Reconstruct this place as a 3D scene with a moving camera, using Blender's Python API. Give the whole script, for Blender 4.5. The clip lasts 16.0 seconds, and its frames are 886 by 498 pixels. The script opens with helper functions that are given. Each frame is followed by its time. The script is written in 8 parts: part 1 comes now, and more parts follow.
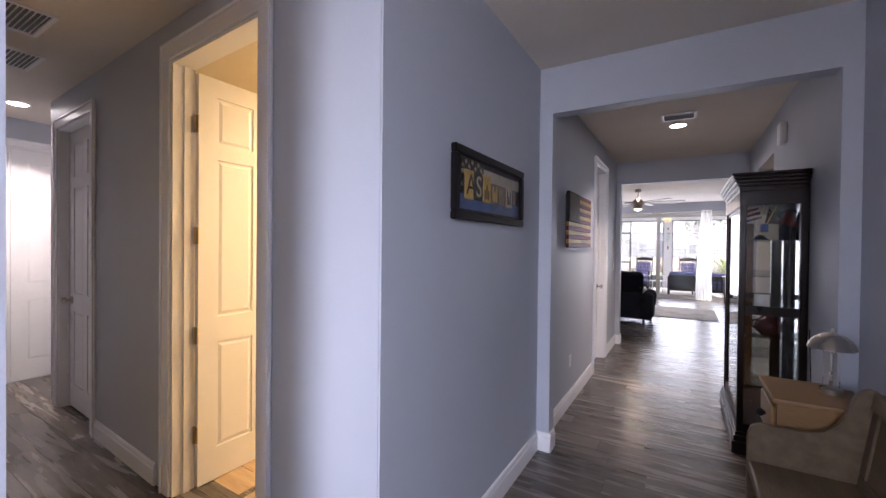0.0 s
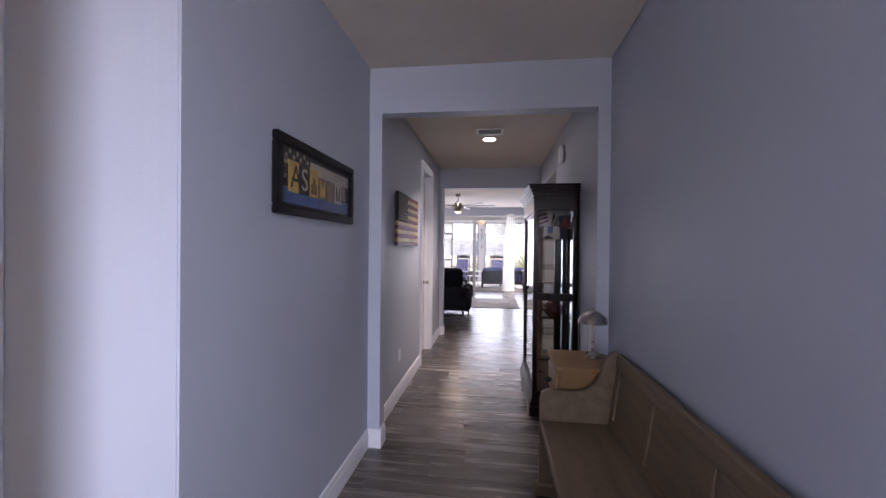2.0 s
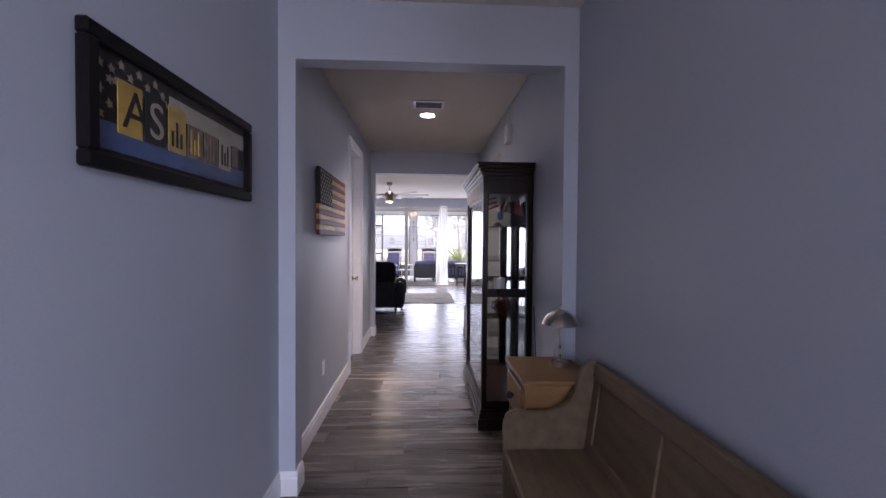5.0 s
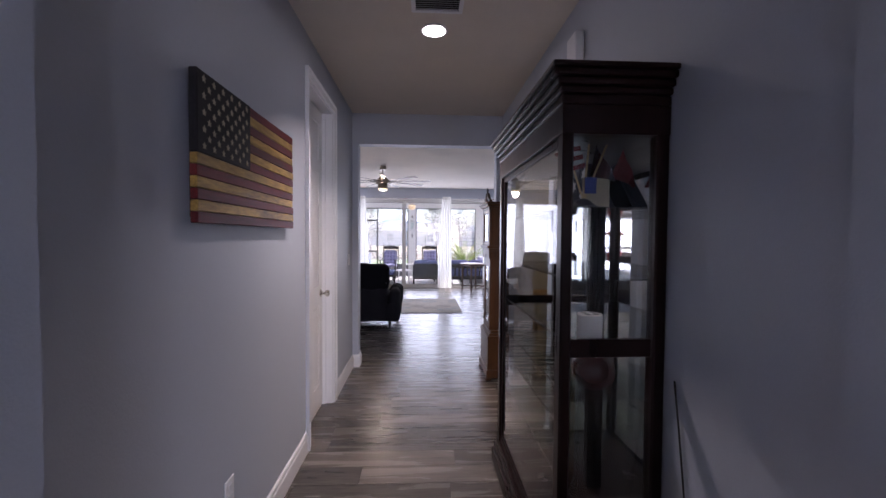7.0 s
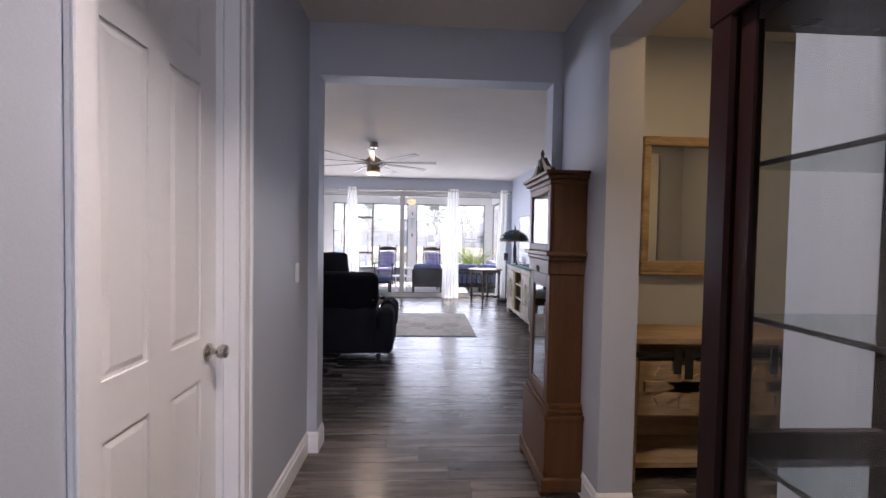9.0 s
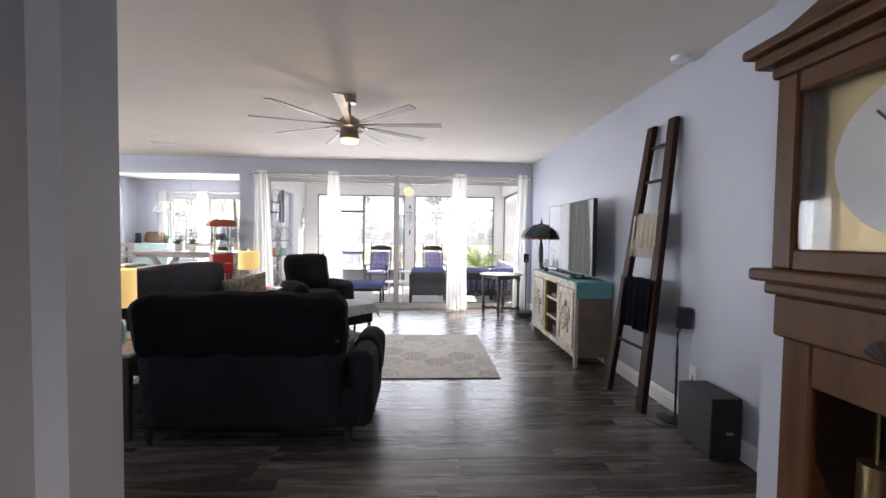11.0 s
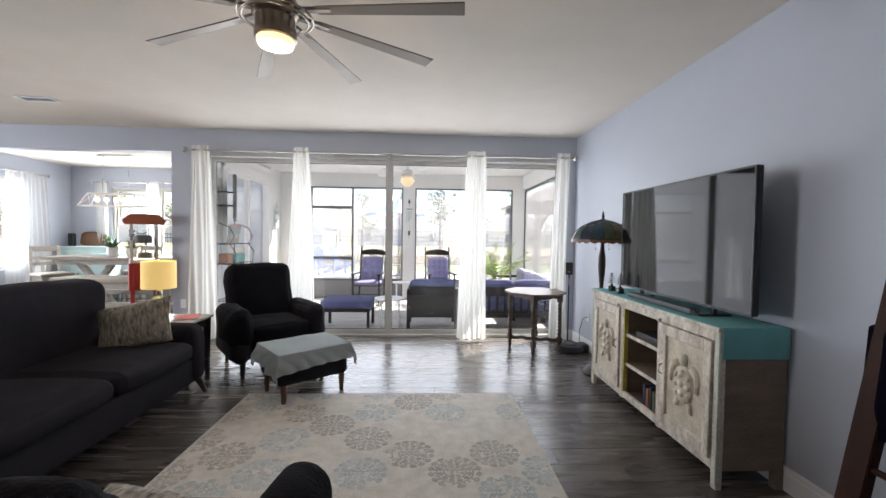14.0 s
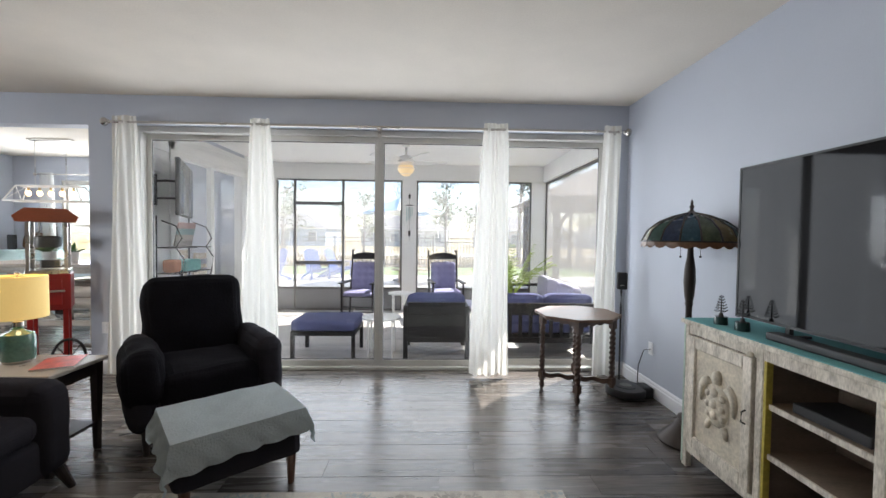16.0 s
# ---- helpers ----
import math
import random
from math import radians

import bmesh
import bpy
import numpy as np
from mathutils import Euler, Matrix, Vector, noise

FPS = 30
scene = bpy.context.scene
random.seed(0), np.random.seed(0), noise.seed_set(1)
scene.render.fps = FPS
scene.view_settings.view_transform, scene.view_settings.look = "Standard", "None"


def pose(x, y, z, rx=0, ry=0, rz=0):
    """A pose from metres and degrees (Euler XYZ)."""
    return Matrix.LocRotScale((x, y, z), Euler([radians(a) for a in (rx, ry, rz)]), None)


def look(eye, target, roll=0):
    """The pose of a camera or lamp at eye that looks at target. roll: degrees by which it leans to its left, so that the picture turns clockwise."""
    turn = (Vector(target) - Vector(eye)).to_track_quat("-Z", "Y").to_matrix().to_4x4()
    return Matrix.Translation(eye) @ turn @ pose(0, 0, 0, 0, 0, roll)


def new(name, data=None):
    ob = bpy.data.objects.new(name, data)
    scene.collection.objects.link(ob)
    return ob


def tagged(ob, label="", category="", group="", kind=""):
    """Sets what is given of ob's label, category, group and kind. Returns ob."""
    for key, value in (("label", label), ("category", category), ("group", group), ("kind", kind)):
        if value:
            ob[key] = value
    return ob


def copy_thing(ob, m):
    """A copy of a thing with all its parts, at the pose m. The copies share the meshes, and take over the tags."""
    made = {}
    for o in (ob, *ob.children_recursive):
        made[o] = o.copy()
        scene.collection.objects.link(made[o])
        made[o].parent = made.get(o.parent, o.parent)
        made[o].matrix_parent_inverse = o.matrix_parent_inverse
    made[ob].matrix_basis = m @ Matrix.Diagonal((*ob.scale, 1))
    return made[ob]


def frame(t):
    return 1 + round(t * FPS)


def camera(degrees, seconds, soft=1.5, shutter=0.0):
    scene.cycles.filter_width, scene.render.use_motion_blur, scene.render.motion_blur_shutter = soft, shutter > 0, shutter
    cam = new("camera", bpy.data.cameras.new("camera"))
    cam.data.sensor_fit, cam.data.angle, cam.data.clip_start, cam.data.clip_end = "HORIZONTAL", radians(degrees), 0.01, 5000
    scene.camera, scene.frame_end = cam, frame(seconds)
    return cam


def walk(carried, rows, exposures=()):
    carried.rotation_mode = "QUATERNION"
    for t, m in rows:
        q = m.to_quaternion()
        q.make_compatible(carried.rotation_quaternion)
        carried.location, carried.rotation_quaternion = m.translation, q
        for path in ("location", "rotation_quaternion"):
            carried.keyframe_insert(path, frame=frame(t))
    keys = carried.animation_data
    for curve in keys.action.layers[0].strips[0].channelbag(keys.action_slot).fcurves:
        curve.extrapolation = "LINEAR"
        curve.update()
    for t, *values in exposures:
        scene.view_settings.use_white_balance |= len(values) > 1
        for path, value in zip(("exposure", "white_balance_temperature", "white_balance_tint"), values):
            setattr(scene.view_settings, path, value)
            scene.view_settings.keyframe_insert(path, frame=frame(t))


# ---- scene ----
cam = camera(96.0, 16.0)
PATH = [
    (0, (-0.013, 0.177, 1.491), (-1.051, 1.886, 1.47), 0.6),
    (0.5, (-0.035, 0.195, 1.494), (-0.859, 2.017, 1.476), 0.5),
    (1, (-0.046, 0.198, 1.492), (-0.663, 2.1, 1.475), 0.5),
    (1.5, (-0.029, 0.203, 1.484), (-0.457, 2.157, 1.469), 0.5),
    (2, (-0.014, 0.206, 1.481), (-0.272, 2.19, 1.466), 0.6),
    (2.5, (-0.014, 0.218, 1.477), (-0.139, 2.214, 1.461), 0.6),
    (3, (-0.032, 0.229, 1.471), (-0.056, 2.228, 1.455), 0.6),
    (3.5, (-0.053, 0.238, 1.467), (-0.008, 2.237, 1.449), 0.6),
    (4, (-0.077, 0.273, 1.459), (0.006, 2.271, 1.434), 0.6),
    (6.3, (-0.148, 1.817, 1.432), (-0.05, 3.814, 1.376), 0.4),
    (6.5, (-0.149, 1.966, 1.435), (-0.05, 3.963, 1.379), 0.4),
    (7, (-0.158, 2.41, 1.438), (-0.059, 4.406, 1.377), 0.4),
    (7.5, (-0.171, 2.847, 1.441), (-0.074, 4.843, 1.378), 0.6),
    (8, (-0.176, 3.312, 1.432), (-0.082, 5.309, 1.372), 0.9),
    (8.5, (-0.191, 3.766, 1.428), (-0.096, 5.763, 1.37), 0.9),
    (9, (-0.188, 4.206, 1.415), (-0.091, 6.203, 1.358), 1.0),
    (9.2, (-0.196, 4.394, 1.41), (-0.095, 6.391, 1.356), 1.0),
    (11.5, (-0.186, 6.408, 1.407), (-0.088, 8.404, 1.335), 0.7),
    (12, (-0.184, 6.754, 1.406), (-0.088, 8.751, 1.337), 0.7),
    (12.5, (-0.198, 7.081, 1.412), (-0.105, 9.077, 1.341), 0.7),
    (13, (-0.211, 7.412, 1.417), (-0.116, 9.409, 1.349), 0.7),
    (13.5, (-0.206, 7.741, 1.409), (-0.112, 9.738, 1.344), 0.7),
    (14, (-0.196, 8.06, 1.405), (-0.107, 10.057, 1.342), 0.8),
    (14.5, (-0.209, 8.393, 1.413), (-0.122, 10.39, 1.348), 0.8),
    (15, (-0.202, 8.723, 1.41), (-0.12, 10.72, 1.347), 0.7),
    (15.5, (-0.171, 9.062, 1.414), (-0.099, 11.06, 1.352), 0.8),
    (16, (-0.159, 9.411, 1.41), (-0.096, 11.409, 1.35), 0.7),
]
EXPOSURES = [(0, 2.38, 6180, 24), (2.5, 2.24, 6120, 28), (4, 2.22, 6060, 28), (6.5, 2.02, 5850, 27), (7.5, 2.16, 5900, 26), (9, 2.24, 5950, 23), (11.5, 2.42, 6420, 15), (13.5, 2.23, 6400, 13), (16, 1.95, 6350, 10)]
walk(cam, [(t, look(eye, target, roll)) for t, eye, target, roll in PATH], EXPOSURES)

# ---- world, sun, large lights ----
world = bpy.data.worlds.new("sky")
scene.world = world
world.use_nodes = True
wn = world.node_tree.nodes
sky = wn.new("ShaderNodeTexSky")
sky.sky_type = 'NISHITA'
sky.sun_disc = False
SUN_EL, SUN_AZ = radians(46), radians(50)     # azimuth from +y towards +x
sky.sun_elevation, sky.sun_rotation = SUN_EL, SUN_AZ
world.node_tree.links.new(sky.outputs[0], wn["Background"].inputs[0])
wn["Background"].inputs[1].default_value = 0.09


def lamp(name, kind, where, watts, colour=(1, 1, 1), size=0.1, size_y=None, target=None, angle=None):
    d = bpy.data.lights.new(name, kind)
    d.energy, d.color = watts, colour
    if kind == 'AREA':
        d.size = size
        d.shape = 'DISK'
        if size_y:
            d.shape, d.size_y = 'RECTANGLE', size_y
    elif kind == 'SUN':
        d.angle = angle
    else:
        d.shadow_soft_size = size
    o = new(name, d)
    o.matrix_world = look(where, target or (where[0], where[1] + 1e-4, where[2] - 1))
    return o


sun_dir = Vector((math.sin(SUN_AZ) * math.cos(SUN_EL), math.cos(SUN_AZ) * math.cos(SUN_EL), math.sin(SUN_EL)))
lamp("sun", 'SUN', tuple(sun_dir * 80), 3.6, (1, 0.95, 0.87), target=(0, 0, 0), angle=radians(0.53))
DAY = (0.90, 0.95, 1.0)
lamp("slider_daylight", 'AREA', (-0.71, 13.80, 1.30), 29, DAY, 4.7, 2.2, target=(-0.71, 5.0, 1.35))
lamp("dining_daylight", 'AREA', (-5.9, 16.87, 1.53), 18, DAY, 1.8, 1.55, target=(-5.9, 5, 1.3))
lamp("dining_side_daylight", 'AREA', (-7.69, 15.05, 1.53), 14, DAY, 1.45, 1.55, target=(0, 15.05, 1.3))
lamp("kitchen_daylight", 'AREA', (-9.12, 10.3, 1.55), 42, DAY, 1.1, 1.3, target=(0, 10.3, 1.2))
WARM, SOFT = (1.0, 0.66, 0.26), (1.0, 0.86, 0.70)
lamp("entry_daylight", 'AREA', (1.1, -3.2, 2.05), 135, (0.88, 0.92, 1.0), 2.0, 1.8, target=(-0.75, 1.0, 0.9))
lamp("bath_light", 'AREA', (-1.9, 3.0, 2.6), 19, (1.0, 0.72, 0.34), 0.5)
lamp("drop_zone_light", 'AREA', (1.6, 5.6, 2.72), 2.6, WARM, 0.3)
for x, y, w in ((-0.095, 5.02, 4.2), (-4.67, 12.05, 9), (-5.38, 1.42, 5)):
    lamp("downlight_beam", 'AREA', (x, y, 2.752), w, SOFT, 0.12).data.spread = radians(110)
lamp("fan_bulb", 'POINT', (-0.93, 10.05, 2.265), 3, (1, 0.78, 0.55), 0.06)
for p in ((-2.36, 8.95, 1.03), (-2.73, 11.98, 1.0)):
    lamp("table_lamp_bulb", 'POINT', p, 0.3, (1, 0.72, 0.36), 0.04)

# ---- materials ----


def nodes_of(name):
    m = bpy.data.materials.new(name)
    m.use_nodes = True
    nt = m.node_tree
    return m, nt, nt.nodes["Principled BSDF"], nt.nodes.new, nt.links.new


def shade(c, f):
    return tuple(max(0.0, min(1.0, v * f)) for v in c[:3]) + (1,)


def mat(name, c, rough=0.6, metal=0.0, var=0.12, scale=3.0, fine=60.0, bump=0.15, stretch=(1, 1, 1), rnd=0.0,
        depth=0.002, coords="Object", rvar=0.08, spec=0.5, c2=None, sheen=0.0):
    """Plain surface: two noises vary the colour, the fine one also gives relief."""
    m, nt, b, N, L = nodes_of(name)
    tc, mp = N("ShaderNodeTexCoord"), N("ShaderNodeMapping")
    mp.inputs["Scale"].default_value = stretch
    if coords == "World":
        g = N("ShaderNodeNewGeometry")
        L(g.outputs["Position"], mp.inputs[0])
    else:
        L(tc.outputs[coords], mp.inputs[0])
    n1, n2 = N("ShaderNodeTexNoise"), N("ShaderNodeTexNoise")
    n1.inputs["Scale"].default_value, n2.inputs["Scale"].default_value = scale, fine
    n1.inputs["Detail"].default_value, n2.inputs["Detail"].default_value = 4, 3
    L(mp.outputs[0], n1.inputs[0]), L(mp.outputs[0], n2.inputs[0])
    mx = N("ShaderNodeMath")
    mx.operation = 'MULTIPLY_ADD'
    L(n2.outputs[0], mx.inputs[0])
    mx.inputs[1].default_value = 0.4
    sc = N("ShaderNodeMath")
    sc.operation = 'MULTIPLY'
    sc.inputs[1].default_value = 0.6
    L(n1.outputs[0], sc.inputs[0]), L(sc.outputs[0], mx.inputs[2])
    rp = N("ShaderNodeValToRGB")
    rp.color_ramp.elements[0].position, rp.color_ramp.elements[1].position = 0.3, 0.7
    rp.color_ramp.elements[0].color = shade(c, 1 - var)
    rp.color_ramp.elements[1].color = shade(c2 or c, 1 + var)
    L(mx.outputs[0], rp.inputs[0])
    out = rp.outputs[0]
    if rnd:
        oi, hs, mr = N("ShaderNodeObjectInfo"), N("ShaderNodeHueSaturation"), N("ShaderNodeMapRange")
        mr.inputs["To Min"].default_value, mr.inputs["To Max"].default_value = 1 - rnd, 1 + rnd
        L(oi.outputs["Random"], mr.inputs[0]), L(mr.outputs[0], hs.inputs["Value"]), L(out, hs.inputs["Color"])
        out = hs.outputs[0]
    L(out, b.inputs["Base Color"])
    rr = N("ShaderNodeMapRange")
    rr.inputs["To Min"].default_value, rr.inputs["To Max"].default_value = max(0.02, rough - rvar), min(1, rough + rvar)
    L(n1.outputs[0], rr.inputs[0]), L(rr.outputs[0], b.inputs["Roughness"])
    b.inputs["Metallic"].default_value = metal
    b.inputs["Specular IOR Level"].default_value = spec
    if sheen:
        b.inputs["Sheen Weight"].default_value = sheen
    if bump:
        bp = N("ShaderNodeBump")
        bp.inputs["Strength"].default_value, bp.inputs["Distance"].default_value = bump, depth
        L(n2.outputs[0], bp.inputs["Height"]), L(bp.outputs[0], b.inputs["Normal"])
    return m


def plank_mat(name, dark, light, along=(1.2, 14, 14), rough=0.38, rnd=0.25, spec=0.5):
    """Wood plank: long grain, each plank its own tone and its own part of the grain."""
    m, nt, b, N, L = nodes_of(name)
    g, oi, mp, ad = N("ShaderNodeNewGeometry"), N("ShaderNodeObjectInfo"), N("ShaderNodeMapping"), N("ShaderNodeVectorMath")
    ad.operation = 'MULTIPLY_ADD'
    cv = N("ShaderNodeCombineXYZ")
    for k in range(3):
        L(oi.outputs["Random"], cv.inputs[k])
    ad.inputs[1].default_value = (37, 91, 53)
    L(cv.outputs[0], ad.inputs[0]), L(g.outputs["Position"], ad.inputs[2])
    mp.inputs["Scale"].default_value = along
    L(ad.outputs[0], mp.inputs[0])
    n1, n2 = N("ShaderNodeTexNoise"), N("ShaderNodeTexNoise")
    n1.inputs["Scale"].default_value, n1.inputs["Detail"].default_value, n1.inputs["Distortion"].default_value = 1.0, 6, 0.6
    n2.inputs["Scale"].default_value, n2.inputs["Detail"].default_value = 7.0, 4
    L(mp.outputs[0], n1.inputs[0]), L(mp.outputs[0], n2.inputs[0])
    mx = N("ShaderNodeMix")
    L(n1.outputs[0], mx.inputs[2]), L(n2.outputs[0], mx.inputs[3])
    mx.inputs[0].default_value = 0.4
    rp = N("ShaderNodeValToRGB")
    rp.color_ramp.elements[0].position, rp.color_ramp.elements[1].position = 0.32, 0.68
    rp.color_ramp.elements[0].color, rp.color_ramp.elements[1].color = dark + (1,), light + (1,)
    L(mx.outputs[0], rp.inputs[0])
    hs, mr = N("ShaderNodeHueSaturation"), N("ShaderNodeMapRange")
    mr.inputs["To Min"].default_value, mr.inputs["To Max"].default_value = 1 - rnd, 1 + rnd
    L(oi.outputs["Random"], mr.inputs[0]), L(mr.outputs[0], hs.inputs["Value"]), L(rp.outputs[0], hs.inputs["Color"])
    L(hs.outputs[0], b.inputs["Base Color"])
    rr = N("ShaderNodeMapRange")
    rr.inputs["To Min"].default_value, rr.inputs["To Max"].default_value = rough - 0.07, rough + 0.1
    L(n1.outputs[0], rr.inputs[0]), L(rr.outputs[0], b.inputs["Roughness"])
    b.inputs["Specular IOR Level"].default_value = spec
    bp = N("ShaderNodeBump")
    bp.inputs["Strength"].default_value, bp.inputs["Distance"].default_value = 0.25, 0.0015
    L(n2.outputs[0], bp.inputs["Height"]), L(bp.outputs[0], b.inputs["Normal"])
    return m


def glow(name, c, power, base=None):
    m, nt, b, N, L = nodes_of(name)
    b.inputs["Base Color"].default_value = (base or c) + (1,)
    b.inputs["Emission Color"].default_value = c + (1,)
    b.inputs["Emission Strength"].default_value = power
    return m


def clear(name, tint=(1, 1, 1), gloss=1.0, rough=0.0):
    """Thin pane: what is behind shows through, with a Fresnel gloss."""
    m, nt, b, N, L = nodes_of(name)
    nt.nodes.remove(b)
    t, g, mx, fr, k = N("ShaderNodeBsdfTransparent"), N("ShaderNodeBsdfGlossy"), N("ShaderNodeMixShader"), N("ShaderNodeLayerWeight"), N("ShaderNodeMath")
    t.inputs[0].default_value = tint + (1,)
    g.inputs["Roughness"].default_value = rough
    fr.inputs[0].default_value = 0.5
    pw = N("ShaderNodeMath")
    pw.operation = 'POWER'
    pw.inputs[1].default_value = 5.0
    k.operation = 'MULTIPLY_ADD'
    k.inputs[1].default_value, k.inputs[2].default_value = 0.7 * gloss, 0.035 * gloss
    L(fr.outputs["Facing"], pw.inputs[0]), L(pw.outputs[0], k.inputs[0]), L(k.outputs[0], mx.inputs[0]), L(t.outputs[0], mx.inputs[1]), L(g.outputs[0], mx.inputs[2])
    L(mx.outputs[0], nt.nodes["Material Output"].inputs[0])
    return m


def gauze(name, c, see=0.35, translucent=0.5):
    """Woven cloth or mesh that lets part of the light straight through."""
    m, nt, b, N, L = nodes_of(name)
    nt.nodes.remove(b)
    t, d, tl, m1, m2 = N("ShaderNodeBsdfTransparent"), N("ShaderNodeBsdfDiffuse"), N("ShaderNodeBsdfTranslucent"), N("ShaderNodeMixShader"), N("ShaderNodeMixShader")
    ns = N("ShaderNodeTexNoise")
    ns.inputs["Scale"].default_value = 90
    rp = N("ShaderNodeValToRGB")
    rp.color_ramp.elements[0].color, rp.color_ramp.elements[1].color = shade(c, 0.9), shade(c, 1.05)
    L(ns.outputs[0], rp.inputs[0]), L(rp.outputs[0], d.inputs[0]), L(rp.outputs[0], tl.inputs[0])
    m1.inputs[0].default_value, m2.inputs[0].default_value = translucent, see
    L(d.outputs[0], m1.inputs[1]), L(tl.outputs[0], m1.inputs[2])
    L(m1.outputs[0], m2.inputs[1]), L(t.outputs[0], m2.inputs[2])
    L(m2.outputs[0], nt.nodes["Material Output"].inputs[0])
    return m


M = dict(
    wall=mat("wall_paint", (0.464, 0.493, 0.562), 0.5, var=0.035, scale=1.5, fine=150, bump=0.3, coords="World"),
    wall_white=mat("white_wall_paint", (0.72, 0.66, 0.52), 0.6, var=0.03, fine=180, coords="World"),
    ceiling=mat("ceiling_texture", (0.72, 0.66, 0.585), 0.9, var=0.05, scale=3, fine=120, bump=0.6, depth=0.004, coords="World"),
    trim=mat("white_trim_paint", (0.80, 0.80, 0.82), 0.32, var=0.02, bump=0.03),
    floor=plank_mat("grey_oak_plank", (0.036, 0.031, 0.028), (0.165, 0.142, 0.124), rough=0.25, rnd=0.42, spec=0.6),
    joint=mat("plank_joint", (0.03, 0.027, 0.025), 0.8, coords="World"),
    tan=plank_mat("tan_plank", (0.30, 0.20, 0.12), (0.52, 0.38, 0.25)),
    carpet=mat("grey_carpet", (0.33, 0.31, 0.30), 0.95, fine=220, bump=0.8, depth=0.006, coords="World"),
    glass=clear("window_glass"),
    cabglass=clear("cabinet_glass", (0.93, 0.94, 0.94), 1.3),
    # front mesh paled to put sunlit haze into its colour; side mesh darker, denser
    screen=gauze("hazed_insect_screen", (0.60, 0.60, 0.59), see=0.74, translucent=0.6),
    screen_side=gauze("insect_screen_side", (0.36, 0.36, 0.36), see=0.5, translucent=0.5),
    sheer=gauze("white_sheer", (0.84, 0.825, 0.78), see=0.02, translucent=0.34),
    sheer_thin=gauze("thin_white_sheer", (0.88, 0.88, 0.86), see=0.38, translucent=0.6),
    vinyl=mat("white_vinyl_frame", (0.58, 0.565, 0.53), 0.4, var=0.03, bump=0.02),
    bronze_alu=mat("dark_bronze_aluminium", (0.13, 0.125, 0.12), 0.4, 0.3, bump=0.02),
    nickel=mat("brushed_nickel", (0.55, 0.52, 0.48), 0.28, 1.0, var=0.05, fine=200, bump=0.05),
    brass=mat("worn_brass", (0.50, 0.38, 0.20), 0.35, 1.0, bump=0.04),
    black=mat("black_plastic", (0.018, 0.018, 0.02), 0.45, bump=0.03),
    iron=mat("black_iron", (0.022, 0.020, 0.020), 0.5, 0.4, bump=0.1),
    bronze=mat("dark_bronze", (0.045, 0.035, 0.03), 0.45, 0.6, bump=0.15),
    fabric=mat("charcoal_slipcover", (0.023, 0.0215, 0.026), 0.95, var=0.25, scale=5, fine=260, bump=0.5, depth=0.003, spec=0.08),
    quilt=mat("quilted_black_cover", (0.009, 0.0085, 0.011), 0.95, var=0.2, scale=9, fine=70, bump=0.9, depth=0.006, spec=0.08),
    cherry=mat("dark_cherry_wood", (0.011, 0.0035, 0.0035), 0.3, spec=0.22, var=0.35, scale=2, fine=40, bump=0.05, stretch=(6, 6, 0.7)),
    oak=mat("honey_oak", (0.13, 0.062, 0.026), 0.42, var=0.3, scale=3, fine=40, bump=0.1, stretch=(6, 6, 0.6)),
    pew=mat("weathered_pew_wood", (0.17, 0.120, 0.072), 0.5, var=0.35, spec=0.3, scale=3, fine=50, bump=0.2, stretch=(7, 0.7, 7)),
    pine=mat("honey_pine", (0.27, 0.145, 0.05), 0.45, var=0.25, scale=3, fine=40, bump=0.1, stretch=(0.8, 7, 7)),
    ladder=mat("walnut_stained_ladder", (0.036, 0.014, 0.008), 0.6, spec=0.15, var=0.35, scale=3, fine=45, bump=0.15, stretch=(7, 7, 0.6)),
    walnut=mat("dark_walnut", (0.075, 0.042, 0.028), 0.38, var=0.35, scale=3, fine=40, bump=0.1, stretch=(2, 2, 2)),
    espresso=mat("espresso_wood", (0.03, 0.022, 0.02), 0.4, var=0.3, scale=3, fine=40),
    ceramic=mat("white_ceramic", (0.75, 0.74, 0.72), 0.25, var=0.02, bump=0),
)
M["paver"] = mat("grey_porch_boards", (0.52, 0.50, 0.48), 0.6, var=0.15, scale=2, fine=40, stretch=(1, 6, 6), rnd=0.15, coords="World")
M["concrete"] = mat("pale_concrete", (0.52, 0.50, 0.47), 0.85, var=0.12, scale=0.8, fine=40, coords="World")
M["grass"] = mat("lawn_grass", (0.11, 0.20, 0.035), 0.9, var=0.4, scale=0.7, fine=30, bump=1.0, depth=0.02, coords="World", c2=(0.17, 0.24, 0.06))
M["dry"] = mat("dry_field", (0.34, 0.27, 0.14), 0.95, var=0.3, scale=0.25, fine=6, bump=0.8, depth=0.03, coords="World")

# ---- mesh helpers ----


def box(bm, x0, y0, z0, x1, y1, z1, bev=0.0, seg=1, m=None):
    r = bmesh.ops.create_cube(bm, size=1.0, matrix=Matrix.Translation(((x0 + x1) / 2, (y0 + y1) / 2, (z0 + z1) / 2)) @ Matrix.Diagonal((abs(x1 - x0), abs(y1 - y0), abs(z1 - z0), 1)))
    vs = r["verts"]
    if bev:
        es = list({e for v in vs for e in v.link_edges})
        q = bmesh.ops.bevel(bm, geom=es, offset=bev, segments=seg, affect='EDGES', profile=0.5)
        vs = list({v for f in q["faces"] for v in f.verts} | {v for v in vs if v.is_valid})
    if m is not None:
        bmesh.ops.transform(bm, matrix=m, verts=vs)
    return vs


